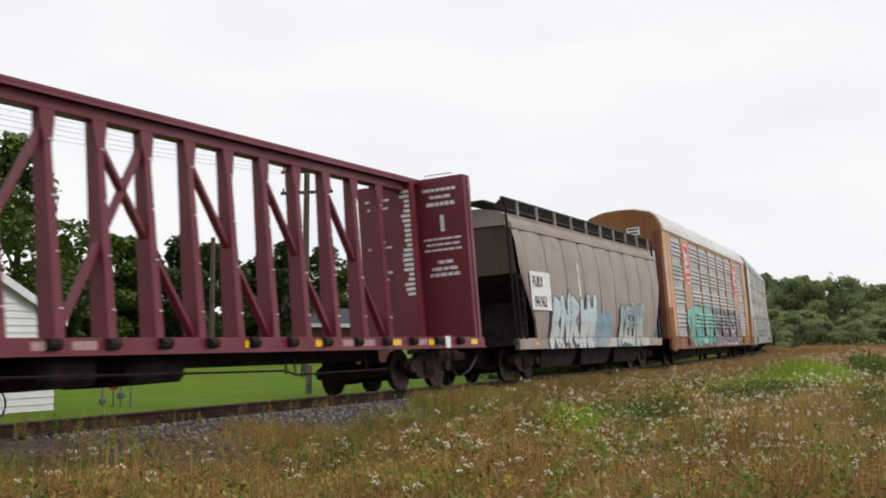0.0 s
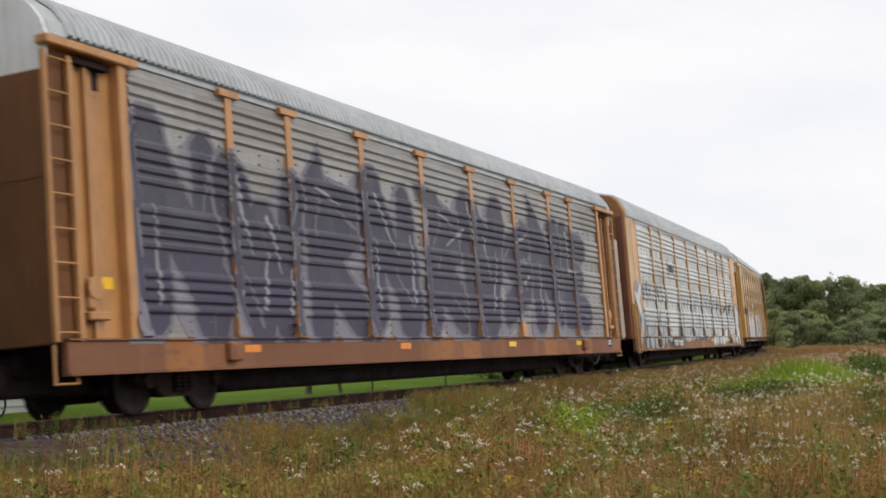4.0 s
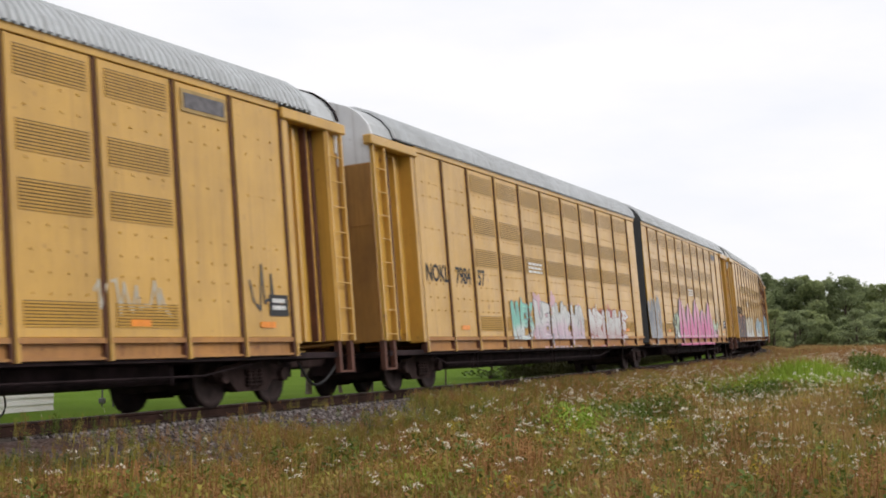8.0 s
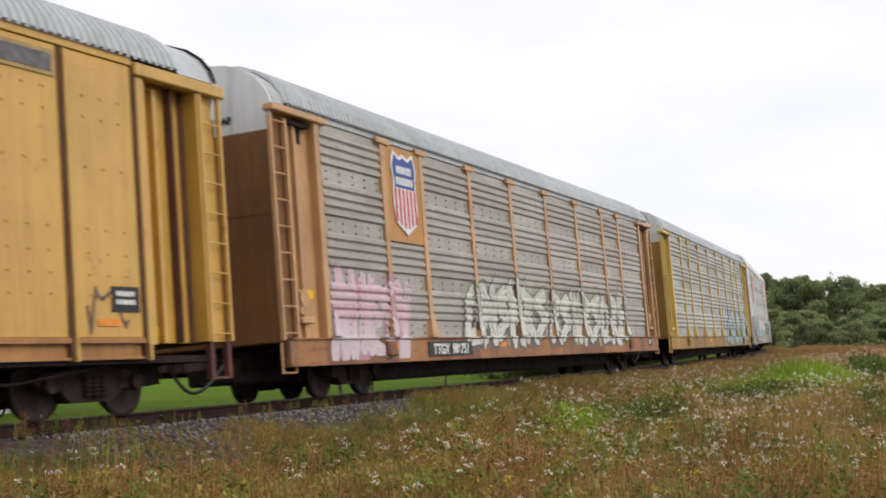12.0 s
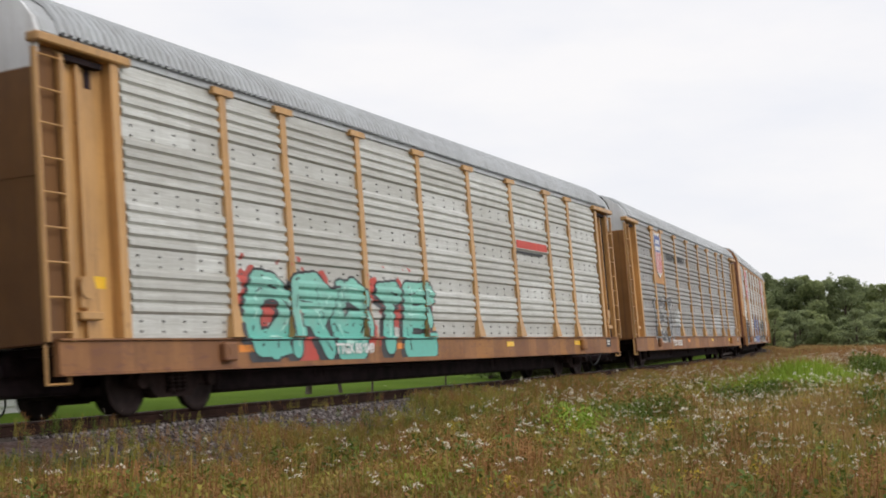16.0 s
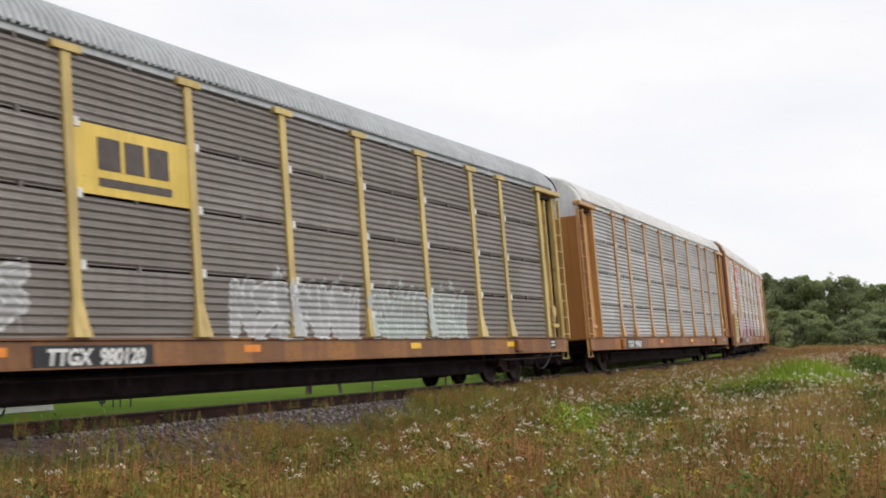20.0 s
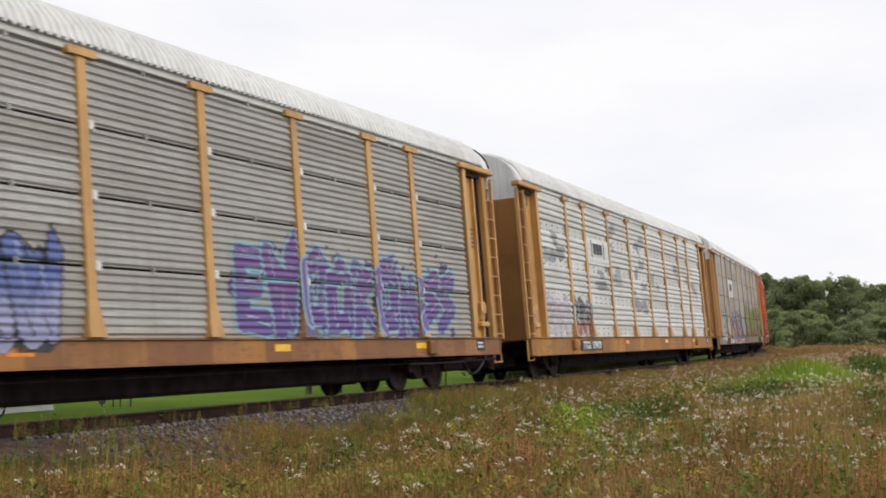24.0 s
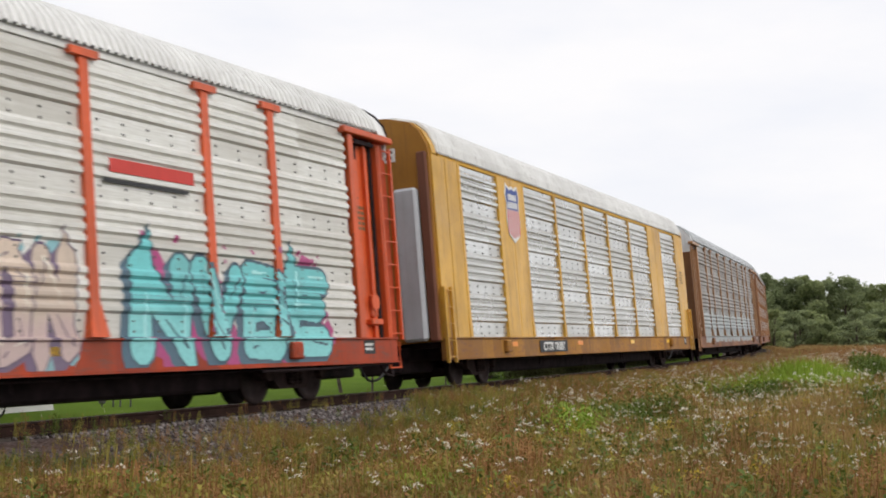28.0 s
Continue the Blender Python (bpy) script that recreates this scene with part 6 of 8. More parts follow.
# behind the track: garden trees, houses
for px, d, h, sp, mat, lo in ((22, 52, 9.6, 3.6, LEAF_MID, 0.15), (-60, 50, 9.0, 4.0, LEAF_MID, 0.2), (105, 70, 6.6, 2.6, LEAF_DARK, 0.1), (150, 78, 4.8, 3.0, LEAF_DARK, 0.05), (232, 75, 7.0, 3.4, LEAF_MID, 0.15), (285, 82, 5.6, 3.0, LEAF_DARK, 0.05), (372, 72, 6.6, 3.2, LEAF_DARK, 0.12), (425, 84, 5.4, 2.6, LEAF_DARK, 0.1), (575, 95, 8.0, 3.6, LEAF_DARK, 0.1), (615, 88, 6.0, 2.8, LEAF_MID, 0.1), (92, 60, 5.9, 2.0, LEAF_DARK, 0.05), (195, 72, 7.0, 3.3, LEAF_MID, 0.05), (322, 74, 7.2, 3.4, LEAF_DARK, 0.05), (470, 78, 6.4, 3.0, LEAF_DARK, 0.05), (505, 76, 7.0, 2.6, LEAF_DARK, 0.05), (258, 90, 7.4, 3.4, LEAF_DARK, 0.02), (402, 92, 7.0, 3.6, LEAF_DARK, 0.02), (500, 150, 7.5, 4.5, LEAF_DARK, 0.05), (540, 160, 7.0, 5.0, LEAF_DARK, 0.05), (690, 150, 7.5, 5.0, LEAF_DARK, 0.05), (760, 160, 7.0, 5.0, LEAF_DARK, 0.05)):
    tree(at_px(px, d), d, h, sp, mat, "broadleaf garden tree behind the railway", int(300 + px), 4600, 0.32, lo, group="trees behind the railway")


CLAP = plain("white_clapboard", (0.74, 0.75, 0.76), 0.6, 0.0, 0.06, 3.0, 0.05)
SHINGLE = plain("dark_roof_shingle", (0.05, 0.052, 0.058), 0.9, 0.0, 0.3, 6.0, 0.4)
BRICK_RED = plain("dull_red_brick", (0.16, 0.07, 0.055), 0.9, 0.0, 0.3, 8.0, 0.3)
WINDOW_GLASS = plain("dark_window_glass", (0.02, 0.024, 0.028), 0.08, 0.0, 0.1, 2.0, 0.0)


def shed():
    """White clapboard shed, its gable towards the track."""
    m = Matrix.Translation((-9.0 - 5.2 * math.sin(radians(HEAD)), 30.2 - 5.2 * math.cos(radians(HEAD)), -0.55)) @ pose(0, 0, 0, 0, 0, 90 - HEAD)
    sh = thing("shed", "small white clapboard shed with a white-edged gable roof", "shed", m=m)
    w, dp, eave, pitch = 5.2, 7.0, 2.12, 0.44
    n = 13
    for i in range(n):
        z0, z1 = i * eave / n, (i + 1) * eave / n
        part("clapboard", Shape().hull([(0, 0.0, z0), (0, -0.035, z0), (0, -0.01, z1), (0, 0.0, z1)], [(w, 0.0, z0), (w, -0.035, z0), (w, -0.01, z1), (w, 0.0, z1)]), CLAP, sh)
        part("clapboard", Shape().hull([(0, 0, z0), (-0.035, 0, z0), (-0.01, 0, z1), (0, 0, z1)], [(0, dp, z0), (-0.035, dp, z0), (-0.01, dp, z1), (0, dp, z1)]), CLAP, sh)
    ridge = eave + pitch * w / 2
    k = 7
    for i in range(k):
        z0, z1 = eave + (ridge - eave) * i / k, eave + (ridge - eave) * (i + 1) / k
        a0, a1 = (z0 - eave) / pitch, (z1 - eave) / pitch
        part("clapboard", Shape().hull([(a0, 0, z0), (a0, -0.035, z0), (a1, -0.01, z1), (a1, 0, z1)], [(w - a0, 0, z0), (w - a0, -0.035, z0), (w - a1, -0.01, z1), (w - a1, 0, z1)]), CLAP, sh)
    part("body", Shape().box(0.02, w - 0.02, 0.02, dp - 0.02, 0.0, eave).poly([(0.02, eave), (w - 0.02, eave), (w / 2, ridge - 0.02)], 0.02, dp - 0.02), CLAP, sh)
    for sgn in (-1, 1):
        e = w / 2 + sgn * (w / 2 + 0.22)
        ez = eave - 0.22 * pitch
        part("roof_slope", Shape().hull([(w / 2, -0.15, ridge), (e, -0.15, ez), (e, -0.15, ez + 0.09), (w / 2, -0.15, ridge + 0.10)], [(w / 2, dp + 0.15, ridge), (e, dp + 0.15, ez), (e, dp + 0.15, ez + 0.09), (w / 2, dp + 0.15, ridge + 0.10)]), SHINGLE, sh)
        part("barge_board", Shape().hull([(w / 2, -0.20, ridge - 0.08), (e, -0.20, ez - 0.08), (e, -0.20, ez + 0.11), (w / 2, -0.20, ridge + 0.12)], [(w / 2, -0.16, ridge - 0.08), (e, -0.16, ez - 0.08), (e, -0.16, ez + 0.11), (w / 2, -0.16, ridge + 0.12)]), CLAP, sh, "white barge board")
    return sh


shed()


def house(px0, px1, d, y_roof, y_eave, wall, roof, label, gable=False):
    x0, x1 = at_px(px0, d), at_px(px1, d)
    zr, ze = 1.296 + (586 - y_roof) / 2300 * d, 1.296 + (586 - y_eave) / 2300 * d
    h = thing("house", label, "house", m=pose(x0, d, -0.5))
    w, dp, zr, ze = x1 - x0, 8.0, zr + 0.5, ze + 0.5
    part("wall", Shape().box(0, w, 0, dp, 0, ze), wall, h)
    if gable:
        part("roof", Shape().poly([(-0.3, ze), (w + 0.3, ze), (w / 2, zr)], -0.3, dp), roof, h)
        part("gable_wall", Shape().poly([(0.1, ze - 0.1), (w - 0.1, ze - 0.1), (w / 2, zr - 0.25)], -0.33, -0.3), wall, h)
    else:
        part("roof", Shape().hull([(-0.4, -0.4, ze), (w + 0.4, -0.4, ze), (w + 0.4, dp + 0.4, ze), (-0.4, dp + 0.4, ze)], [(0.6, dp / 2 - 0.1, zr), (w - 0.6, dp / 2 - 0.1, zr), (w - 0.6, dp / 2 + 0.1, zr), (0.6, dp / 2 + 0.1, zr)]), roof, h)
        part("fascia", Shape().box(-0.42, w + 0.42, -0.45, -0.4, ze - 0.2, ze + 0.02), CLAP, h, "white fascia board")
    for i in range(3):
        u = w * (i + 0.5) / 3
        win = part("window", Shape().box(u - 0.5, u + 0.5, -0.03, 0.02, ze - 1.5, ze - 0.5), CLAP, h)
        part("pane", Shape().box(u - 0.42, u + 0.42, -0.04, -0.03, ze - 1.42, ze - 0.58), WINDOW_GLASS, win)
    return h


house(372, 690, 78, 543, 572, BRICK_RED, SHINGLE, "low brick house with a dark hipped roof and white fascia")
house(108, 172, 74, 515, 556, CLAP, SHINGLE, "small white house with a gable roof", True)


def utility_pole(px, d, y_top, label, arms=True):
    x, z = at_px(px, d), 1.296 + (586 - y_top) / 2300 * d
    p = thing("utility_pole", label, "utility pole", "poles behind the railway", pose(x, d, -0.5))
    z += 0.5
    part("pole", Shape().rod((0, 0, 0), (0, 0, z), 0.16, 10, 0.11), BARK, p)
    if arms:
        for k, zz in enumerate((z - 0.25, z - 1.1)):
            part("cross_arm", Shape().box(-1.2, 1.2, -0.06, 0.06, zz - 0.06, zz + 0.06, 0.01), BARK, p, at=pose(0, 0, 0, 0, 0, -25))
            for u in (-1.1, -0.6, 0.6, 1.1):
                part("insulator", Shape().rod((u, 0, zz + 0.06), (u, 0, zz + 0.22), 0.045, 8, 0.03), WINDOW_GLASS, p, at=pose(0, 0, 0, 0, 0, -25))
    return p


utility_pole(541, 52, 290, "brown wooden utility pole with two cross-arms")
utility_pole(376, 66, 420, "thin brown wooden pole in the garden", False)
WIRE = plain("overhead_wire", (0.25, 0.25, 0.27), 0.6, 0.0, 0.05, 2.0, 0.0)
for k in range(6):
    a = Vector((at_px(541, 52) + (-1.0 + 0.4 * k) * 0.9, 52 - (-1.0 + 0.4 * k) * 0.4, 1.296 + (586 - (292 + (k % 2) * 24)) / 2300 * 52 + 0.2))
    b = a + Vector((-16, -37, -0.3))
    pts = [a.lerp(b, i / 14) - Vector((0, 0, 0.5 * math.sin(math.pi * i / 14))) for i in range(15)]
    single("overhead_wire", Shape().tube(pts, 0.006, 4), WIRE, "thin overhead wire strung from the pole", "wire", "overhead wires")

POST_WOOD = plain("weathered_post", (0.17, 0.14, 0.11), 0.9, 0.0, 0.4, 5.0, 0.4)


def lawn_at(px, py):
    d = 1.8 * 2300 / (py - 586 + 0.005 * (784 - px))
    return at_px(px, d), d


for px, py, h, rad, lean in ((549, 692, 0.85, 0.10, 0), (606, 690, 0.75, 0.06, 12), (661, 688, 0.6, 0.035, 0), (790, 684, 0.95, 0.03, 0)):
    x, d = lawn_at(px, py)
    single("lawn_post", Shape().rod((0, 0, 0), (0, 0, h), rad, 9, rad * 0.9), POST_WOOD, "short weathered wooden post standing on the lawn", "post", "posts on the lawn", m=pose(x, d, -0.55, 0, -lean, 0))

x, d = lawn_at(205, 714)
g = thing("meter_stand", "steel stand with grey meters and a red cap on lawn", "meter", m=pose(x, d, -0.55))
GREY_METAL = plain("grey_meter_paint", (0.16, 0.16, 0.17), 0.6, 0.2, 0.3, 6.0)
for u in (-0.27, 0.0, 0.17, 0.42):
    part("leg", Shape().rod((u, 0, 0), (u, 0, 0.62), 0.02, 7), GREY_METAL, g)
part("meter", Shape().box(-0.34, -0.2, -0.08, 0.08, 0.08, 0.22, 0.02), GREY_METAL, g)
part("meter", Shape().box(0.1, 0.26, -0.08, 0.08, 0.2, 0.36, 0.02), GREY_METAL, g)
part("cap", Shape().box(-0.1, 0.1, -0.07, 0.07, 0.42, 0.56, 0.02), plain("red_cap", (0.55, 0.02, 0.02), 0.5), g, "red cap")
part("rail", Shape().rod((-0.3, 0, 0.6), (0.44, 0, 0.6), 0.018, 7), GREY_METAL, g)

x, d = lawn_at(868, 666)
tree(x, d, 1.3, 2.2, LEAF_MID, "low rounded hedge bush on the lawn", 77, 1500, 0.12, 0.02, "hedge_bush", z=-0.55)
# bicycle wheel leaning on the shed
x, d = lawn_at(-4, 735)
ring = Shape()
ring.tube([(0.33 * math.cos(a * 0.2618), 0, 0.33 + 0.33 * math.sin(a * 0.2618)) for a in range(25)], 0.022, 6)
for a in range(12):
    ring.rod((0, 0, 0.33), (0.32 * math.cos(a * 0.5236), 0, 0.33 + 0.32 * math.sin(a * 0.5236)), 0.003, 4)
single("bicycle_wheel", ring, RUBBER, "black bicycle wheel leaning against the white shed", "wheel", m=pose(x, d, -0.55, -8, 0, 60))

# ---- the leading cars ----
MAROON = paint("maroon_car_paint", (0.125, 0.012, 0.024), 0.45, 0.0, 0.0, 0.35, 0.03, (), 2.0, 0.12)


def centrebeam(s0):
    car = thing("centrebeam_flat_car", "empty maroon centre-beam lumber car with open lattice and bulkheads", "freight car", "cars of the freight train")
    part("deck", Shape().box(-11.3, 11.3, -1.45, 1.45, 0.96, 1.06, 0.01), MAROON, car)
    for y in (-1, 1):
        part("side_sill", Shape().box(-11.3, 11.3, *sorted((y * 1.40, y * 1.47)), 0.84, 1.07).box(-11.3, 11.3, *sorted((y * 1.36, y * 1.52)), 0.82, 0.85), MAROON, car)
    part("top_beam", Shape().box(-11.0, 11.0, -0.27, 0.27, 4.86, 4.93, 0.01).box(-11.0, 11.0, -0.13, 0.13, 4.62, 4.86, 0.01).box(-11.0, 11.0, -0.27, -0.24, 4.80, 4.86), MAROON, car)
    for i in range(-8, 8):
        u = 0.605 + 1.21 * i
        a = [(u - 0.105, -0.17, 1.06), (u + 0.105, -0.17, 1.06), (u + 0.105, 0.17, 1.06), (u - 0.105, 0.17, 1.06)]
        b = [(u - 0.08, -0.10, 4.64), (u + 0.08, -0.10, 4.64), (u + 0.08, 0.10, 4.64), (u - 0.08, 0.10, 4.64)]
        part("post_gusset", Shape().poly([(u - 0.09, 4.12), (u + 0.09, 4.12), (u + 0.17, 4.5), (u + 0.17, 4.64), (u - 0.17, 4.64), (u - 0.17, 4.5)], -0.125, -0.112), MAROON, car)
        part("beam_post", Shape().hull(a, b), MAROON, car)
        bolts = Shape()
        for k in range(4):
            z = 1.6 + k * 0.85
            f = (z - 1.06) / 3.44
            bolts.box(u + 0.02, u + 0.055, -0.205 + 0.08 * f, -0.175 + 0.08 * f, z, z + 0.035)
        part("tie_down_lug", bolts, WHITE_PAINT, car, kind="stuff")
    def diagonal(u0, z0, u1, z1):
        part("diagonal_brace", Shape().hull([(u0 - 0.05, -0.07, z0), (u0 + 0.05, -0.07, z0), (u0 + 0.05, 0.07, z0), (u0 - 0.05, 0.07, z0)], [(u1 - 0.05, -0.07, z1), (u1 + 0.05, -0.07, z1), (u1 + 0.05, 0.07, z1), (u1 - 0.05, 0.07, z1)]), MAROON, car)
    diagonal(-0.605, 4.4, 1.815, 1.1)
    diagonal(0.605, 4.4, -1.815, 1.1)
    for k in (1, 2, 3):
        u = 0.605 + 2.42 * (k - 0.5)
        diagonal(u, 4.4, u + 2.42, 1.1)
        diagonal(-u, 4.4, -u - 2.42, 1.1)
    for sgn in (-1, 1):
        e = sorted((sgn * 10.92, sgn * 11.08))
        b = part("bulkhead", Shape().box(*e, -1.42, 1.42, 1.06, 4.92, 0.02), MAROON, car, "maroon bulkhead with white stencilled lines")
        for y in (-1.38, -0.7, 0.7, 1.38):
            part("bulkhead_rib", Shape().box(*sorted((sgn * 11.08, sgn * 11.24)), y - 0.06, y + 0.06, 1.06, 4.9), MAROON, b)
        part("grab_rail", Shape().tube([(sgn * 11.0, -1.1, 4.9), (sgn * 11.0, -1.1, 5.0), (sgn * 11.0, -0.4, 5.0), (sgn * 11.0, -0.4, 4.9)], 0.015, 5), WHITE_PAINT, b)
        truck(car, sgn * 8.9)
        coupler(car, 12.25, sgn)
    # stencils on the inner face of the bulkhead and on the sill
    lines = Shape()
    rr = random.Random(4)
    for z, y0, y1, h in ((4.62, -1.2, -0.35, 0.07), (4.45, -1.05, -0.5, 0.07), (4.28, -1.15, -0.4, 0.09), (3.45, -1.25, -0.3, 0.05), (3.32, -1.2, -0.35, 0.05), (3.19, -1.25, -0.3, 0.05), (2.9, -1.0, -0.6, 0.08), (2.74, -1.1, -0.45, 0.08), (2.6, -1.15, -0.4, 0.08), (4.55, 0.55, 1.2, 0.06), (4.35, 0.6, 1.15, 0.06), (3.4, 0.5, 1.2, 0.05), (2.8, 0.6, 1.1, 0.06)):
        y = y0
        while y < y1:
            w = rr.uniform(0.08, 0.2)
            lines.box(10.905, 10.915, y, min(y + w, y1), z - h / 2, z + h / 2)
            y += w + 0.03
    for z in (3.95, 3.85, 3.75, 3.65):
        lines.box(10.905, 10.915, -0.85, -0.75, z - 0.03, z + 0.06)
    for k in range(22):
        z = 4.6 - k * 0.115
        lines.box(10.338, 10.348, -0.24, -0.24 + rr.uniform(0.12, 0.26), z - 0.035, z + 0.035)
    part("stencil_pattern", lines, WHITE_PAINT, car, kind="stuff")
    end_post = [(10.35, -0.30, 1.06), (10.6, -0.30, 1.06), (10.6, 0.30, 1.06), (10.35, 0.30, 1.06)]
    part("end_post", Shape().hull(end_post, [(a, b * 0.95, 4.86) for a, b, c in end_post]), MAROON, car)
    for u in (-6.0, 1.1, 3.4, 6.5, 8.2, 10.5):
        plate(car, "reflector", u, u + 0.36, 0.90, 1.02, YELLOW_TAPE, y=-1.472, t=0.004)
    for u in (-3.9, -3.1, 4.4, 5.2, 7.6):
        plate(car, "stencil_patch", u, u + 0.5, 0.90, 1.02, plain("faded_pink_stencil", (0.42, 0.26, 0.25), 0.7, 0, 0.3, 12.0), y=-1.472, t=0.004)
    plate(car, "data_plate", 8.95, 9.2, 0.82, 1.08, WHITE_PAINT, y=-1.53, t=0.006)
    for i in range(-8, 9):
        part("winch", Shape().rod((i * 1.21, -1.5, 0.98), (i * 1.21 + 0.24, -1.5, 0.98), 0.085, 10), BLACK_STEEL, car)
    s = Shape().box(-8.0, 8.0, -0.35, 0.35, 0.68, 0.95).box(-3.4, -2.2, -1.2, 0.2, 0.42, 0.85, 0.1).box(-1.4, 0.0, -1.1, 0.4, 0.42, 0.82, 0.1)
    s.tube([(-8, -1.3, 0.62), (0.5, -1.3, 0.52), (2.6, -1.3, 0.5), (2.9, -1.3, 0.42), (6.5, -1.3, 0.44)], 0.02, 5)
    for u in (-5.6, -5.2, -4.9, -4.4, 2.6, 2.9, 5.6):
        s.rod((u, -1.3, 0.84), (u, -1.3, 0.44), 0.02, 5)
    part("underframe", s, BLACK_STEEL, car)
    on_rails(car, s0, 17.8)


WALK_BRACKET = plain("pale_bracket_paint", (0.45, 0.42, 0.39), 0.7, 0.0, 0.3, 6.0)


def hopper(s0):
    spots = ((-5.6, -1.1, 0.76, 2.2, ((0.50, 0.62, 0.66), (0.60, 0.60, 0.60)), (0.03, 0.03, 0.035), 0.85, 2.0), (-1.2, 0.6, 0.76, 1.75, ((0.20, 0.32, 0.40), (0.30, 0.38, 0.42), (0.20, 0.32, 0.40)), (0.22, 0.32, 0.38), 0.7, 3.0), (1.7, 5.1, 0.76, 2.1, ((0.25, 0.34, 0.35), (0.52, 0.55, 0.52), (0.42, 0.43, 0.38)), (0.03, 0.04, 0.04), 0.6, 6.0))
    skin = paint("hopper_paint", (0.305, 0.258, 0.222), 0.7, 0.0, 0.0, 0.3, 0.0, (), 4.0, 0.3)
    sill_skin = paint("hopper_sill_paint", (0.30, 0.26, 0.225), 0.7, 0.0, 0.0, 0.5, 0.0, ((-5.6, -0.2, 0.6, 1.15, (0.62, 0.62, 0.60)), (0.4, 2.6, 0.6, 1.1, (0.52, 0.50, 0.47)), (3.2, 6.2, 0.6, 1.15, (0.56, 0.55, 0.52))), 6.0, 0.4)
    seam = paint("hopper_dark_brown", (0.085, 0.062, 0.05), 0.8, 0.0, 0.0, 0.5, 0.0, (), 5.0, 0.4)
    car = thing("covered_hopper_car", "grey covered hopper car with curved sides and roof walkway", "freight car", "cars of the freight train")
    prof = [(1.46, 1.02), (1.56, 1.5), (1.60, 2.2), (1.60, 2.9), (1.55, 3.5), (1.46, 3.85)]
    for y in (-1, 1):
        us = [-8.0] + [-7.4 + 1.78 * i for i in range(9)] + [8.0]
        for a, b in zip(us, us[1:]):
            def edge(u, z, first):
                lim = 8.0 if z > 2.6 else 8.0 - 1.3 * ((2.6 - z) / 1.6) ** 0.8
                return max(-lim, min(lim, u))
            r0 = [(edge(a + 0.012, z, 1), y * w, z) for w, z in prof]
            rings = [r0]
            for f, out in ((0.10, 0.024), (0.30, 0.05), (0.55, 0.058), (0.8, 0.042), (0.94, 0.016)):
                rings.append([(edge(a, z, 1) * (1 - f) + edge(b, z, 0) * f, y * (w + out), z) for w, z in prof])
            r1 = [(edge(b - 0.012, z, 0), y * w, z) for w, z in prof]
            part("side_sheet", Shape().skin(rings + [r1], False), skin, car, smooth=True)
            part("side_seam", Shape().hull([(edge(b, z, 0) - 0.022, y * (w + 0.006), z) for w, z in prof], [(edge(b, z, 0) + 0.022, y * (w + 0.006), z) for w, z in prof], close=False), seam, car)
        part("side_sill", Shape().box(-8.1, 8.1, *sorted((y * 1.36, y * 1.50)), 0.74, 1.03, 0.01), sill_skin, car)
        part("top_chord", Shape().box(-8.1, 8.1, *sorted((y * 1.34, y * 1.54)), 3.84, 3.96, 0.015).box(-8.1, 8.1, *sorted((y * 1.40, y * 1.50)), 3.96, 4.0), skin, car)
    arch = [(1.44, 3.95), (1.38, 4.16), (1.2, 4.32), (0.7, 4.42), (0.0, 4.45), (-0.7, 4.42), (-1.2, 4.32), (-1.38, 4.16), (-1.44, 3.95)]
    part("roof", Shape().hull([(-8.05, y, z) for y, z in arch], [(8.05, y, z) for y, z in arch]), skin, car)
    for sgn in (-1, 1):
        ring = [(sgn * 8.0, y, z) for y, z in arch] + [(sgn * 7.95, -1.5, 2.7), (sgn * 7.95, 1.5, 2.7)]
        part("end_sheet", Shape().hull(ring, [(x - sgn * 0.05, y, z) for x, y, z in ring]), seam, car)
        part("slope_sheet", Shape().hull([(sgn * 7.95, -1.5, 2.7), (sgn * 7.95, 1.5, 2.7), (sgn * 5.6, 1.45, 1.0), (sgn * 5.6, -1.45, 1.0)], [(sgn * 7.9, -1.5, 2.7), (sgn * 7.9, 1.5, 2.7), (sgn * 5.55, 1.45, 1.0), (sgn * 5.55, -1.45, 1.0)]), BLACK_STEEL, car, "dark sloped end sheet")
        part("end_platform", Shape().box(*sorted((sgn * 6.5, sgn * 8.5)), -1.45, 1.45, 0.86, 0.98).box(*sorted((sgn * 7.0, sgn * 7.2)), -1.3, 1.3, 0.98, 2.0), BLACK_STEEL, car)
        for y in (-1, 1):
            part("corner_pipe", Shape().tube([(sgn * 8.1, y * 1.42, 1.0), (sgn * 8.12, y * 1.42, 3.9), (sgn * 8.14, y * 1.42, 4.42), (sgn * 8.32, y * 1.40, 4.60)], 0.032, 7), BLACK_STEEL, car)
            ladder(car, sgn * 7.6, sgn * 8.06, 1.0, 2.7, y * 1.52, BLACK_STEEL, "end_ladder", 6)
        truck(car, sgn * 6.6)
        coupler(car, 9.2, sgn)
    walkway = Shape().box(-8.4, 8.4, -0.95, -0.35, 4.56, 4.60).box(-8.4, 8.4, 0.35, 0.95, 4.56, 4.60)
    part("roof_walkway", walkway, plain("walkway_grating", (0.06, 0.055, 0.055), 0.8, 0.2, 0.4, 9.0), car)
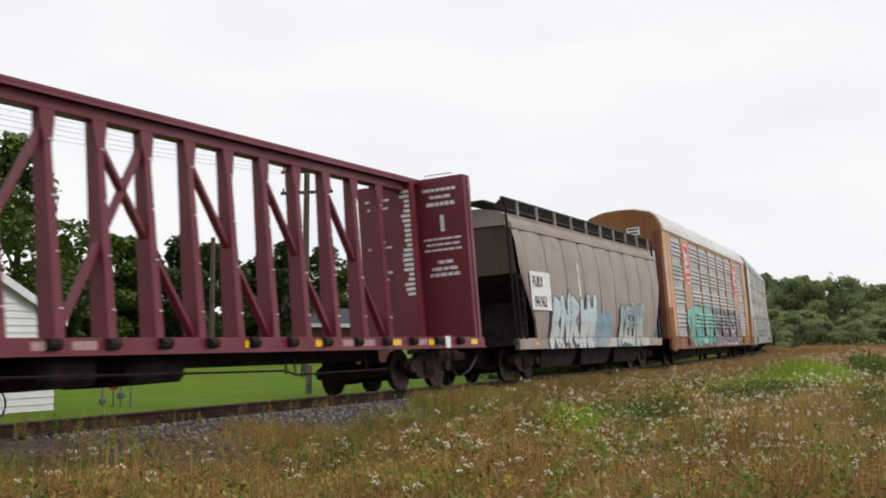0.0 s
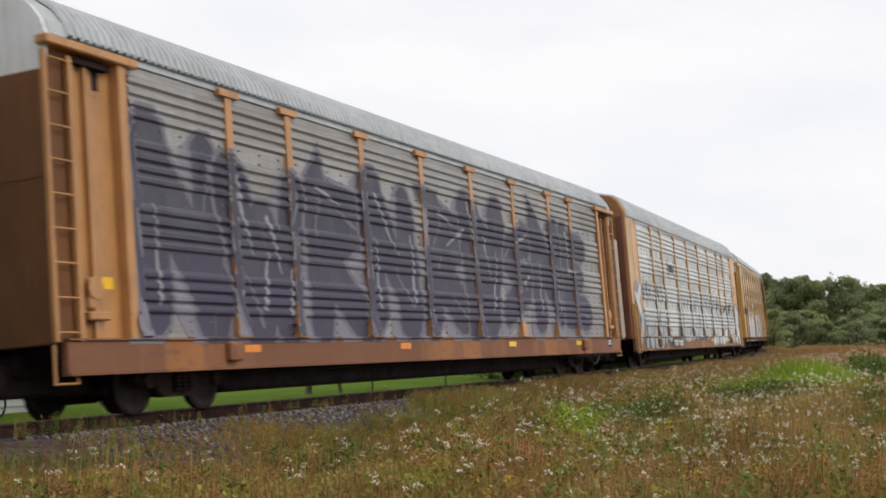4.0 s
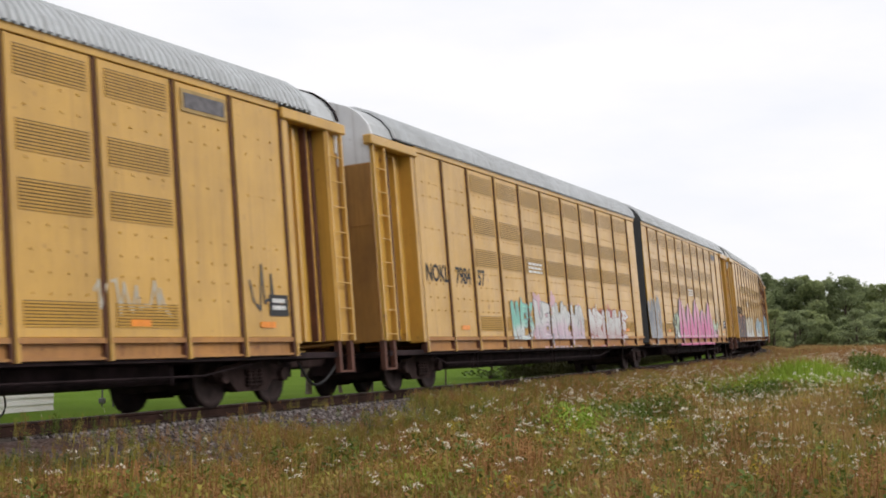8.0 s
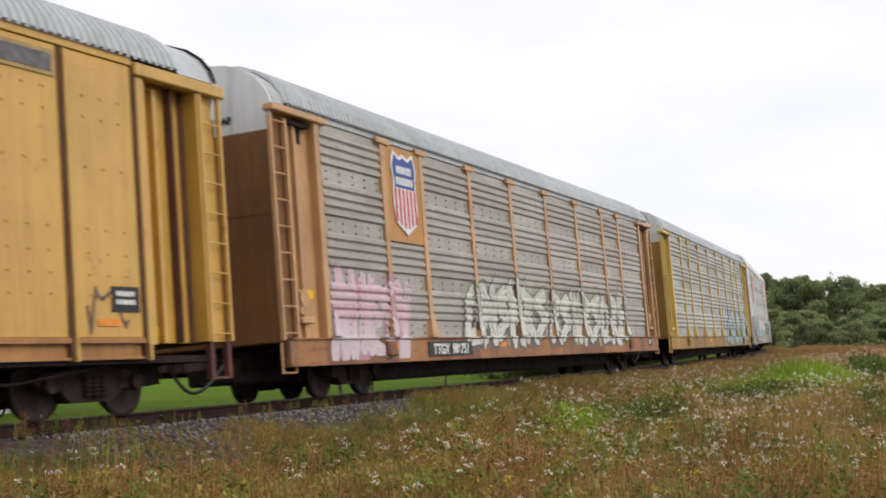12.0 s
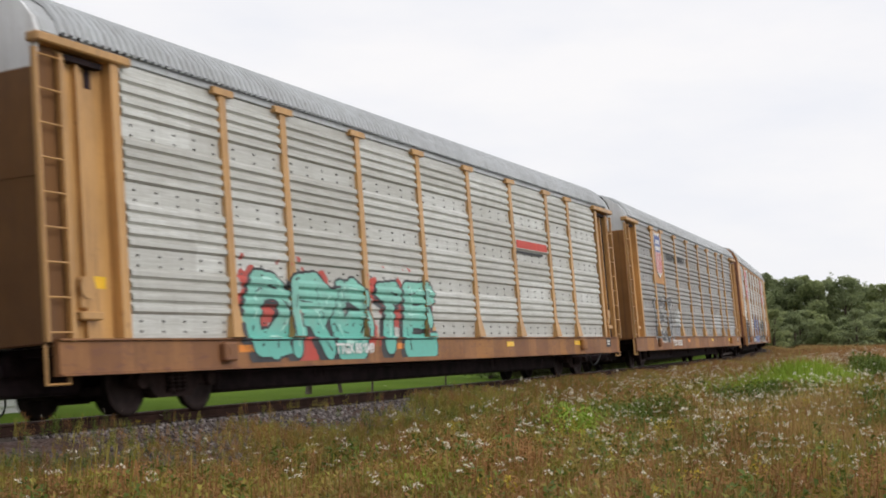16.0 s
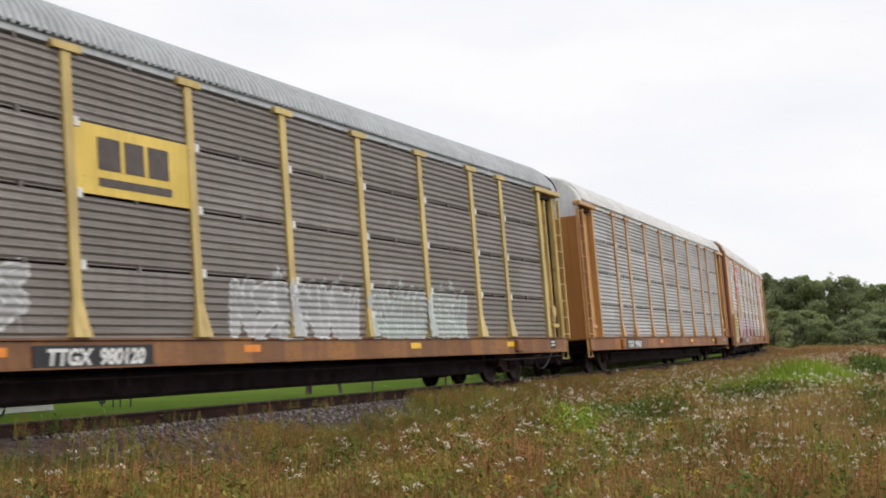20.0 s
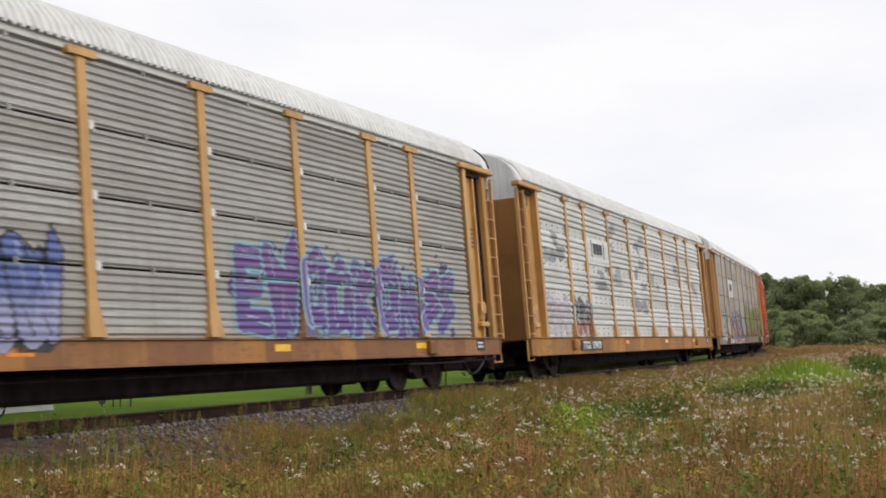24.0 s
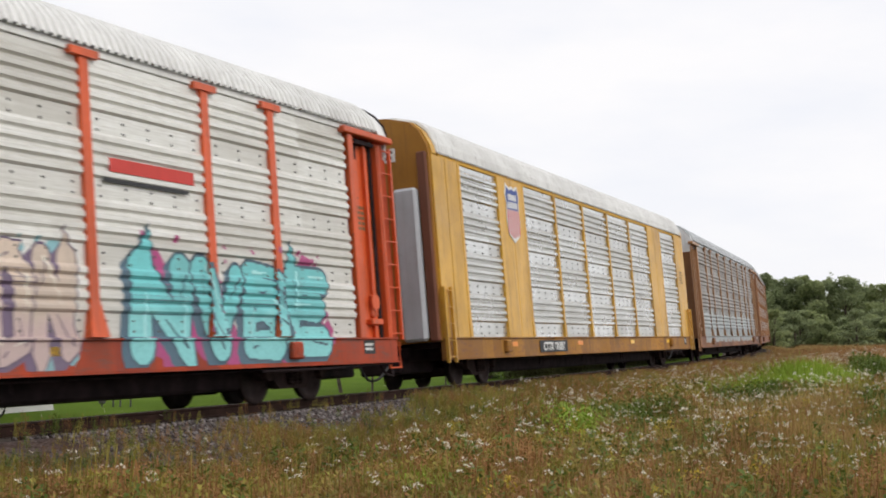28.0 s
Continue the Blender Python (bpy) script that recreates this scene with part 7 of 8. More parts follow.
    part("running_board", Shape().hull([(-8.3, -1.40, 4.60), (8.3, -1.40, 4.60), (8.3, -1.16, 4.40), (-8.3, -1.16, 4.40)], [(-8.3, -1.36, 4.60), (8.3, -1.36, 4.60), (8.3, -1.12, 4.40), (-8.3, -1.12, 4.40)]).box(-8.35, 8.35, -1.44, -1.36, 4.60, 4.64).box(-8.35, 8.35, -1.42, -1.39, 4.33, 4.355), plain("walkway_grating", (0.06, 0.055, 0.055)), car)
    for i in range(10):
        u = -7.23 + 1.64 * i
        part("walkway_bracket", Shape().box(u - 0.025, u + 0.025, -1.46, -1.40, 4.20, 4.60), WALK_BRACKET, car)
        part("roof_hatch", Shape().box(u - 0.4, u + 0.4, -0.3, 0.3, 4.2, 4.45, 0.05), skin, car)
    part("centre_sill", Shape().box(-8.3, 8.3, -0.45, 0.45, 0.36, 0.90, 0.02).box(-5.6, 5.6, -1.1, 1.1, 0.62, 0.95, 0.03), BLACK_STEEL, car)
    for u in (-3.9, 0.0, 3.9):
        part("hopper_chute", Shape().hull([(u - 1.9, -1.35, 0.98), (u + 1.9, -1.35, 0.98), (u + 1.9, 1.35, 0.98), (u - 1.9, 1.35, 0.98)], [(u - 1.45, -1.1, 0.26), (u + 1.45, -1.1, 0.26), (u + 1.45, 1.1, 0.26), (u - 1.45, 1.1, 0.26)]), BLACK_STEEL, car)
    pl = plate(car, "stencil_plate", -7.35, -5.66, 1.75, 2.76, WHITE_PAINT, "white stencil plate", y=-1.660, t=0.006)
    words("FURX", car, -6.75, 2.36, 0.40, BLACK_PAINT, y=-1.670, name="car_number", squeeze=0.85)
    words("841963", car, -6.6, 1.84, 0.40, BLACK_PAINT, y=-1.670, name="car_number", squeeze=0.85)
    for k, t in enumerate(("FURX", "841963")):
        words(t, car, 0, 0, 0.34, BLACK_PAINT, name="car_number").matrix_basis = pose(-8.02, 0.35, 3.62 - 0.36 * k, 90, 0, -90)
    for u in (-6.9, -3.1, 0.5, 3.4, 6.9):
        plate(car, "reflector", u, u + 0.4, 0.84, 0.93, ORANGE_TAPE, y=-1.502, t=0.004)
    part("white_streak", Shape().hull([(-2.85, -1.672, 2.2), (-2.72, -1.672, 2.2), (-2.72, -1.64, 3.2), (-2.81, -1.64, 3.2)], [(-2.85, -1.676, 2.2), (-2.72, -1.676, 2.2), (-2.72, -1.644, 3.2), (-2.81, -1.644, 3.2)]), WHITE_PAINT, car)
    for sp in spots:
        spray(car, lambda u, z: -1.505 if z < 1.04 else -(float(np.interp(z, [q[1] for q in prof], [q[0] for q in prof])) + 0.058), *sp)
    on_rails(car, s0, 13.2)


centrebeam(-10.05)
hopper(11.75)

# ---- the autoracks, in the order in which they pass ----
TEAL, MINT, PINK, PURPLE, INK, BONE = (0.08, 0.36, 0.38), (0.22, 0.55, 0.45), (0.55, 0.12, 0.24), (0.16, 0.07, 0.26), (0.012, 0.012, 0.016), (0.62, 0.63, 0.62)
SKY, NAVY, LIME, RED, ROSE, GREY = (0.30, 0.50, 0.62), (0.03, 0.06, 0.25), (0.42, 0.48, 0.06), (0.50, 0.03, 0.03), (0.62, 0.40, 0.45), (0.25, 0.26, 0.28)
ORANGE, TTX, YELLOW, SILVER, DULL = (0.56, 0.09, 0.03), (0.46, 0.225, 0.068), (0.62, 0.44, 0.09), (0.55, 0.56, 0.55), (0.36, 0.36, 0.355)
NB = (POSTS[1] + POSTS[2]) / 2
FB = (POSTS[7] + POSTS[8]) / 2

c = autorack("orange-framed grey autorack with red octagon badges and mint graffiti", 34.46, "rib", "slim", "box", (0.38, 0.39, 0.40), TTX, (0.42, 0.45, 0.50), roof=ROOF_WHITE, trim_c=TTX, box_bay=(1, 7), mark=1.3,
             spots=((-9.4, -1.2, 0.66, 2.45, (MINT, (0.10, 0.42, 0.36), (0.30, 0.50, 0.46)), INK, 0.75, 1.0), (-1.1, 8.5, 0.66, 2.3, ((0.02, 0.015, 0.03), (0.10, 0.05, 0.09), PINK), BONE, 1.1, 4.0)))
octagon_badge(c, NB)
octagon_badge(c, FB)
words("TTGX 689279", c, -4.85, 0.76, 0.26, WHITE_PAINT, y=-1.605, name="car_number")

c = autorack("silver autorack with white frame, pale posts and blue-outlined graffiti", 63.27, "rib", "flare", "box", (0.44, 0.445, 0.435), (0.62, 0.60, 0.56), (0.58, 0.56, 0.53), mark=2.1, rust=0.0,
             spots=((-7.4, 9.0, 0.66, 2.3, ((0.50, 0.51, 0.50), (0.33, 0.33, 0.34), (0.30, 0.48, 0.62)), (0.06, 0.06, 0.07), 1.25, 3.0, "", False),))
mark_plate(c, "WRWK 9010", -5.4, False)

c = autorack("orange-framed autorack with grey panels covered in dark violet graffiti", 92.15, "rib", "tee", "ladder", (0.345, 0.34, 0.34), TTX, mark=3.3, end_k=0.42,
             spots=((-11.6, 10.4, 1.0, 4.2, ((0.035, 0.03, 0.055), (0.05, 0.042, 0.075)), (0.15, 0.14, 0.17), 2.3, 5.0),))

c = autorack("silver ribbed autorack with orange posts and black and white graffiti", 120.87, "rib", "flare", "box", (0.50, 0.52, 0.52), (0.53, 0.30, 0.10), (0.5, 0.45, 0.38), mark=4.2,
             spots=((-12.6, -6.6, 0.66, 2.9, (BONE, (0.40, 0.41, 0.41), GREY), INK, 0.9, 2.0), (-4.5, 2.9, 0.9, 2.6, (BONE, (0.47, 0.49, 0.49), (0.22, 0.48, 0.53)), INK, 0.8, 7.0), (3.8, 13.1, 0.66, 2.55, ((0.60, 0.61, 0.60), (0.66, 0.66, 0.64), (0.03, 0.03, 0.035)), INK, 1.2, 9.0, "", (0.05, 0.052, 0.06))))
for a in (4.75, 5.05, 5.35):
    plate(c, "logo_bar", a, a + 0.22, 0.74, 0.95, paint("sill_logo_red", (0.34, 0.05, 0.03), 0.6), "dull red logo bar", y=-1.562, t=0.005)
for u0, u1 in ((-6.2, -6.1), (-4.9, -4.8)):
    plate(c, "logo_bracket", u0, u1, 3.35, 4.05, BLACK_PAINT, y=-SIDE - 0.01, t=0.008)
plate(c, "logo_bar", -5.95, -5.05, 3.55, 3.85, BLACK_PAINT, y=-SIDE - 0.01, t=0.008)
mark_plate(c, "TTGX 715872", -5.4)

# three articulated yellow pairs
GRAFFITI_A = ((0.6, 4.7, 0.78, 2.3, (BONE, (0.66, 0.68, 0.66)), INK, 0.85, 2.0, "JAERS"), (4.85, 5.7, 0.95, 1.9, (BONE, (0.66, 0.68, 0.66)), (0.05, 0.10, 0.10), 0.5, 2.4))
GRAFFITI_D = ((-9.5, -5.7, 0.78, 2.15, (BONE, (0.55, 0.64, 0.66), (0.55, 0.2, 0.2)), INK, 0.65, 3.0),)
GRAFFITI_B = ((-2.6, -1.0, 0.78, 1.95, (MINT, BONE), GREY, 0.5, 4.0), (-0.9, 3.5, 0.78, 2.0, (BONE, (0.56, 0.42, 0.5), ROSE), GREY, 0.6, 5.0), (4.2, 8.4, 0.78, 1.9, (BONE, (0.5, 0.42, 0.42), (0.45, 0.12, 0.12)), (0.35, 0.1, 0.1), 0.7, 5.5))
GRAFFITI_E = ((-10.7, -8.7, 0.78, 2.3, ((0.22, 0.23, 0.25), (0.30, 0.31, 0.34)), (0.55, 0.56, 0.56), 0.6, 6.0),)
GRAFFITI_C = ((-7.9, -3.1, 0.78, 2.2, ((0.03, 0.03, 0.045), (0.05, 0.05, 0.06), (0.05, 0.045, 0.05)), (0.55, 0.22, 0.14), 1.0, 1.5), (-2.9, 2.3, 0.78, 2.05, ((0.60, 0.55, 0.40), BONE), GREY, 0.75, 2.5), (4.5, 9.1, 0.78, 2.05, ((0.42, 0.58, 0.66), BONE), INK, 0.7, 3.5))
GRAFFITI_F = ((-9.8, -2.7, 0.76, 2.45, (SKY, (0.40, 0.60, 0.70), (0.45, 0.16, 0.14)), (0.36, 0.14, 0.14), 0.95, 4.5), (-2.4, 4.6, 0.76, 2.3, (TEAL, SKY, (0.10, 0.035, 0.03)), INK, 0.9, 5.5))
YG = [(146.42, 169.09, ("NOKL", "798274", ""), GRAFFITI_A, GRAFFITI_D), (190.63, 213.21, ("NOKL", "7984", "57"), GRAFFITI_B, GRAFFITI_E), (234.88, 257.37, ("NOKL", "7983", "21"), GRAFFITI_C, GRAFFITI_F)]
for k, (sa, sb, num, ga, gb) in enumerate(YG):
    y_a = yellow_unit("yellow articulated autorack unit with louvred panels, graffiti along the foot", sa, -1, ga, 1.0 + k * 1.7, num)
    y_b = yellow_unit("yellow articulated autorack unit with louvred panels beside a black bellows", sb, 1, gb, 1.6 + k * 1.7)
    flush = lambda u, z: -SIDE
    near_a, near_b = (lambda u, z: yellow_face(u, z, YPOST)), (lambda u, z: yellow_face(u, z, [-q for q in YPOST]))
    if k == 0:
        peaks(y_a, near_a, -5.0, -0.4, 0.8, 2.6, 2, (0.70, 0.70, 0.68), (0.62, 0.63, 0.62), (0.10, 0.095, 0.10), 4)
        tag(y_a, flush, 6.2, 7.1, 2.1, 2.6, (0.07, 0.07, 0.09), 3)
        tag(y_a, flush, 7.9, 8.9, 2.0, 2.6, (0.07, 0.07, 0.09), 4)
        tag(y_b, flush, 6.75, 7.75, 1.55, 2.25, (0.03, 0.03, 0.03), 5)
        tag(y_b, flush, 2.9, 4.6, 1.45, 1.8, (0.5, 0.46, 0.36), 6)
    elif k == 1:
        peaks(y_b, near_b, -4.9, 3.9, 0.8, 2.62, 5, (0.66, 0.30, 0.44), (0.60, 0.16, 0.34), (0.05, 0.05, 0.055), 7, (0.55, 0.10, 0.26))
        spray(y_b, near_b, -6.1, -5.0, 0.8, 1.9, ((0.50, 0.62, 0.45), BONE), INK, 0.5, 7.5)
        spray(y_b, near_b, 4.0, 5.2, 0.8, 1.75, ((0.50, 0.62, 0.45), (0.62, 0.30, 0.44)), INK, 0.5, 7.9)
        tag(y_b, flush, 5.1, 6.3, 1.55, 2.3, (0.02, 0.03, 0.03), 7, 0.034)
        tag(y_b, flush, 6.75, 7.4, 1.15, 1.5, (0.6, 0.6, 0.55), 8)
    else:
        tag(y_a, flush, 9.75, 10.5, 1.5, 1.9, (0.6, 0.58, 0.5), 9)
        tag(y_b, flush, 6.8, 7.7, 1.2, 1.7, (0.1, 0.05, 0.04), 10)

c = autorack("dull grey autorack with tan posts, shield badge and pale graffiti", 282.47, "rib", "tee", "ladder", (0.36, 0.345, 0.32), (0.53, 0.30, 0.12), mark=5.1, wear=0.6, end_k=0.5, number="986751",
             spots=((-11.75, -8.4, 0.66, 2.15, (ROSE, (0.62, 0.5, 0.55), (0.50, 0.25, 0.32)), (0.66, 0.6, 0.62), 0.5, 1.0), (-5.2, 9.2, 0.8, 2.4, ((0.55, 0.56, 0.47), (0.62, 0.62, 0.55), (0.33, 0.35, 0.24)), (0.09, 0.07, 0.06), 1.0, 3.0)))
plate(c, "badge_board", POSTS[1] + 0.08, POSTS[2] - 0.08, 3.02, EAVE - 0.03, paint("badge_board_paint", TTX, 0.6), "orange badge board", y=-SIDE - 0.008, t=0.012)
shield_badge(c, NB, 4.05)
mark_plate(c, "TTGX 986751", -6.2)

c = autorack("dull grey autorack with yellow posts and green-white graffiti", 311.45, "rib", "tee", "ladder", (0.38, 0.38, 0.365), YELLOW, top_c=(0.6, 0.6, 0.58), mark=6.3, wear=0.6,
             spots=((2.4, 11.8, 0.66, 2.3, ((0.47, 0.53, 0.52), (0.32, 0.42, 0.42), (0.28, 0.33, 0.32)), (0.05, 0.06, 0.06), 1.0, 4.0),))

c = autorack("white-framed silver autorack with red octagon badges and pale blue graffiti", 340.15, "rib", "slim", "box", (0.58, 0.61, 0.60), (0.66, 0.62, 0.60), (0.30, 0.29, 0.30), roof=ROOF_WHITE, trim_c=(0.62, 0.60, 0.58), box_bay=(1, 7), mark=7.2, wear=0.3, rust=0.02,
             spots=((-9.6, -4.6, 0.66, 2.05, ((0.38, 0.56, 0.60), (0.46, 0.62, 0.64)), INK, 0.85, 1.0), (6.8, 12.6, 0.66, 1.95, ((0.35, 0.55, 0.52), (0.5, 0.6, 0.57), (0.45, 0.55, 0.52)), INK, 0.5, 5.0)))
octagon_badge(c, NB)
octagon_badge(c, FB)
mark_plate(c, "CTTX 696001", -4.8)

c = autorack("silver autorack with orange posts, a small red logo and green graffiti", 369.09, "rib", "tee", "ladder", (0.50, 0.515, 0.50), (0.52, 0.29, 0.09), mark=8.1, end_k=0.42, number="856049",
             spots=((-8.8, -1.2, 0.68, 2.15, (MINT, (0.14, 0.48, 0.40), (0.50, 0.06, 0.04)), INK, 1.0, 1.0, "ORGIE"),))
plate(c, "logo_bar", 4.5, 6.9, 3.36, 3.56, paint("logo_red", (0.55, 0.06, 0.04), 0.6), "red logo bar", y=-SIDE - 0.012, t=0.008)
plate(c, "logo_bar", 4.4, 6.5, 3.22, 3.28, BLACK_PAINT, y=-SIDE - 0.012, t=0.008)
words("TTGX 856049", c, -5.0, 0.76, 0.26, WHITE_PAINT, y=-1.605, name="car_number")

c = autorack("grey autorack with orange posts, shield badge and black-filled graffiti", 398.02, "rib", "tee", "ladder", (0.345, 0.345, 0.34), (0.54, 0.30, 0.09), mark=9.2, wear=0.5, number="851352",
             spots=((-9.6, -6.0, 0.85, 2.4, ((0.06, 0.06, 0.065), (0.03, 0.03, 0.035)), BONE, 0.85, 2.0, "LEST"), (-5.4, -4.5, 1.05, 2.1, (BONE, GREY), GREY, 0.3, 3.0), (4.6, 6.3, 1.2, 1.97, ((0.5, 0.5, 0.5), (0.42, 0.42, 0.42)), BONE, 0.5, 8.0), (9.0, 11.0, 1.1, 1.6, ((0.5, 0.5, 0.5), (0.42, 0.42, 0.42)), BONE, 0.4, 9.0)))
plate(c, "badge_board", POSTS[1] + 0.08, POSTS[2] - 0.08, 3.02, EAVE - 0.03, paint("badge_board_paint", TTX, 0.6), "orange badge board", y=-SIDE - 0.008, t=0.012)
shield_badge(c, NB, 4.1)
words("BUILDING", c, -5.3, 4.05, 0.42, BLACK_PAINT, y=-SIDE - 0.012, name="slogan", squeeze=0.92)
words("AMERICA", c, -3.05, 4.05, 0.42, BLACK_PAINT, y=-SIDE - 0.012, name="slogan", squeeze=0.92)
mark_plate(c, "TTGX 851352", -5.7, False)

c = autorack("orange-framed silver autorack with octagon badges, blue and black graffiti", 426.96, "rib", "slim", "box", (0.50, 0.52, 0.52), (0.53, 0.27, 0.08), (0.50, 0.50, 0.47), roof=ROOF_GREY, trim_c=TTX, box_bay=(1, 7), mark=10.3,
             spots=((-11.8, -8.5, 0.66, 1.95, (INK, (0.05, 0.05, 0.055)), BONE, 0.55, 1.0), (-3.75, 1.15, 0.66, 2.2, (NAVY, (0.07, 0.13, 0.40)), (0.66, 0.64, 0.55), 0.85, 4.0, "STER"), (2.3, 7.4, 0.66, 2.05, (INK, (0.03, 0.03, 0.035)), (0.60, 0.68, 0.62), 0.8, 6.0, "KYAE")))
octagon_badge(c, NB)
octagon_badge(c, FB)
mark_plate(c, "TTGX 690918", -4.8)
tag(c, lambda u, z: -SIDE - 0.03, FB - 0.6, FB + 0.7, 1.4, 1.8, (0.10, 0.07, 0.06), 21)

c = autorack("weathered grey autorack with yellow posts, yellow name board and white graffiti", 455.82, "fine", "tee", "ladder", (0.28, 0.262, 0.25), (0.58, 0.43, 0.13), top_c=(0.55, 0.55, 0.54), sill_c=(0.40, 0.20, 0.07), mark=11.4, wear=0.7, rust=0.15,
             spots=((-11.5, -8.1, 1.05, 2.05, ((0.42, 0.42, 0.42), (0.34, 0.33, 0.33)), BONE, 0.7, 2.0), (-3.4, 1.0, 1.03, 2.0, ((0.36, 0.36, 0.36), (0.45, 0.45, 0.45), (0.46, 0.46, 0.47)), (0.66, 0.67, 0.68), 0.7, 5.0), (1.5, 6.3, 1.05, 2.05, ((0.36, 0.38, 0.37), (0.40, 0.45, 0.43), (0.42, 0.46, 0.45)), (0.62, 0.66, 0.64), 0.7, 7.0)))
plate(c, "name_board", POSTS[2] + 0.09, POSTS[3] - 0.09, 3.05, 4.05, paint("name_board_yellow", (0.70, 0.50, 0.10), 0.55), "yellow name board with dark bars", y=-SIDE - 0.008, t=0.012)
for a, b in ((-6.55, -6.05), (-5.95, -5.5), (-5.4, -4.9)):
    plate(c, "board_bar", a, b, 3.42, 3.88, plain("board_brown", (0.09, 0.07, 0.06), 0.6), y=-SIDE - 0.024, t=0.006)
plate(c, "board_bar", -6.55, -4.85, 3.18, 3.30, plain("board_brown", (0.09, 0.07, 0.06), 0.6), y=-SIDE - 0.024, t=0.006)
mark_plate(c, "TTGX 980120", -6.8)

c = autorack("clean grey autorack with orange posts and a whitewashed roof", 484.76, "fine", "tee", "ladder", (0.40, 0.41, 0.42), (0.54, 0.29, 0.085), roof=ROOF_WHITE, trim_c=(0.66, 0.66, 0.64), mark=12.5, wear=0.35, rust=0.0, end_k=0.95, number="974403")
mark_plate(c, "TTGX 974403", -7.55)

c = autorack("orange-framed silver autorack with octagon badges, faded yellow graffiti", 513.6, "rib", "slim", "box", (0.54, 0.56, 0.56), (0.52, 0.28, 0.10), (0.30, 0.31, 0.34), roof=ROOF_WHITE, trim_c=TTX, box_bay=(1, 7), mark=13.1,
             spots=((-12.4, -9.0, 0.75, 2.2, ((0.60, 0.45, 0.20), (0.64, 0.50, 0.26), (0.60, 0.46, 0.22)), (0.5, 0.34, 0.16), 0.35, 2.0), (-8.9, 1.9, 0.94, 2.0, ((0.56, 0.45, 0.48), (0.56, 0.26, 0.32), (0.54, 0.47, 0.50)), (0.52, 0.42, 0.46), 1.5, 6.0)))
octagon_badge(c, NB)
octagon_badge(c, FB)
mark_plate(c, "TTGX 690273", -4.9)

c = autorack("grey autorack with yellow-orange posts and purple block graffiti", 542.85, "fine", "tee", "ladder", (0.37, 0.37, 0.36), (0.56, 0.31, 0.085), roof=ROOF_WHITE, trim_c=(0.62, 0.62, 0.6), mark=14.2, wear=0.5,
             spots=((-9.0, -2.0, 0.9, 2.3, ((0.10, 0.14, 0.35), (0.3, 0.3, 0.45)), INK, 0.8, 3.0), (2.2, 10.9, 1.06, 2.55, (PURPLE, (0.14, 0.09, 0.28), (0.10, 0.07, 0.20)), (0.25, 0.45, 0.52), 0.95, 5.0)))

# dark smudges where old markings were rubbed out: where, how wide and high, how many dabs
SMUDGES, sr = [], random.Random(29)
for u, z, du, dz, dabs in ((-5.3, 2.75, 0.75, 0.45, 5), (-3.6, 4.35, 0.6, 0.5, 4), (-3.5, 3.0, 0.9, 0.25, 4), (-0.2, 3.3, 1.0, 1.2, 11), (-0.3, 2.1, 0.8, 0.15, 2), (2.9, 3.0, 1.2, 0.3, 4), (6.6, 3.7, 0.5, 0.12, 2), (9.6, 3.2, 0.9, 0.4, 4), (-10.2, 3.6, 0.7, 0.6, 4)):
    for _ in range(dabs):
        a, b, w, h, k = u + sr.uniform(-du, du), z + sr.uniform(-dz, dz), sr.uniform(0.2, 0.55), sr.uniform(0.10, 0.26), sr.uniform(0.16, 0.27)
        SMUDGES.append((a - w, a + w, b - h, b + h, (k, k * 1.02, k * 1.05)))
c = autorack("pale silver autorack, orange posts, white name panel, grey blotches", 571.71, "rib", "tee", "ladder", (0.56, 0.575, 0.575), (0.53, 0.29, 0.08), roof=ROOF_WHITE, trim_c=(0.66, 0.66, 0.64), sill_c=(0.56, 0.28, 0.05), mark=15.3, wear=0.25, rust=0.0,
             blotch=SMUDGES,
             spots=((-9.1, -7.2, 1.06, 2.1, ((0.07, 0.06, 0.07), (0.30, 0.09, 0.05), (0.20, 0.20, 0.21)), BONE, 0.7, 2.0), (-11.6, -9.3, 1.06, 2.1, ((0.50, 0.46, 0.5), (0.54, 0.52, 0.54), (0.45, 0.42, 0.46)), (0.4, 0.36, 0.42), 0.5, 4.0)))
plate(c, "name_panel", POSTS[2] + 0.09, POSTS[3] - 0.09, 3.28, 4.08, WHITE_PAINT, "white name panel with dark bars", y=-SIDE - 0.004, t=0.012)
for a, b in ((-6.25, -5.95), (-5.88, -5.58), (-5.5, -5.2)):
    plate(c, "panel_bar", a, b, 3.6, 3.94, BLACK_PAINT, y=-SIDE - 0.018, t=0.006)
for a in (-6.48, -5.02):
    plate(c, "panel_bar", a, a + 0.06, 3.5, 4.02, BLACK_PAINT, y=-SIDE - 0.018, t=0.006)
mark_plate(c, "TTGX 979479", -7.45)

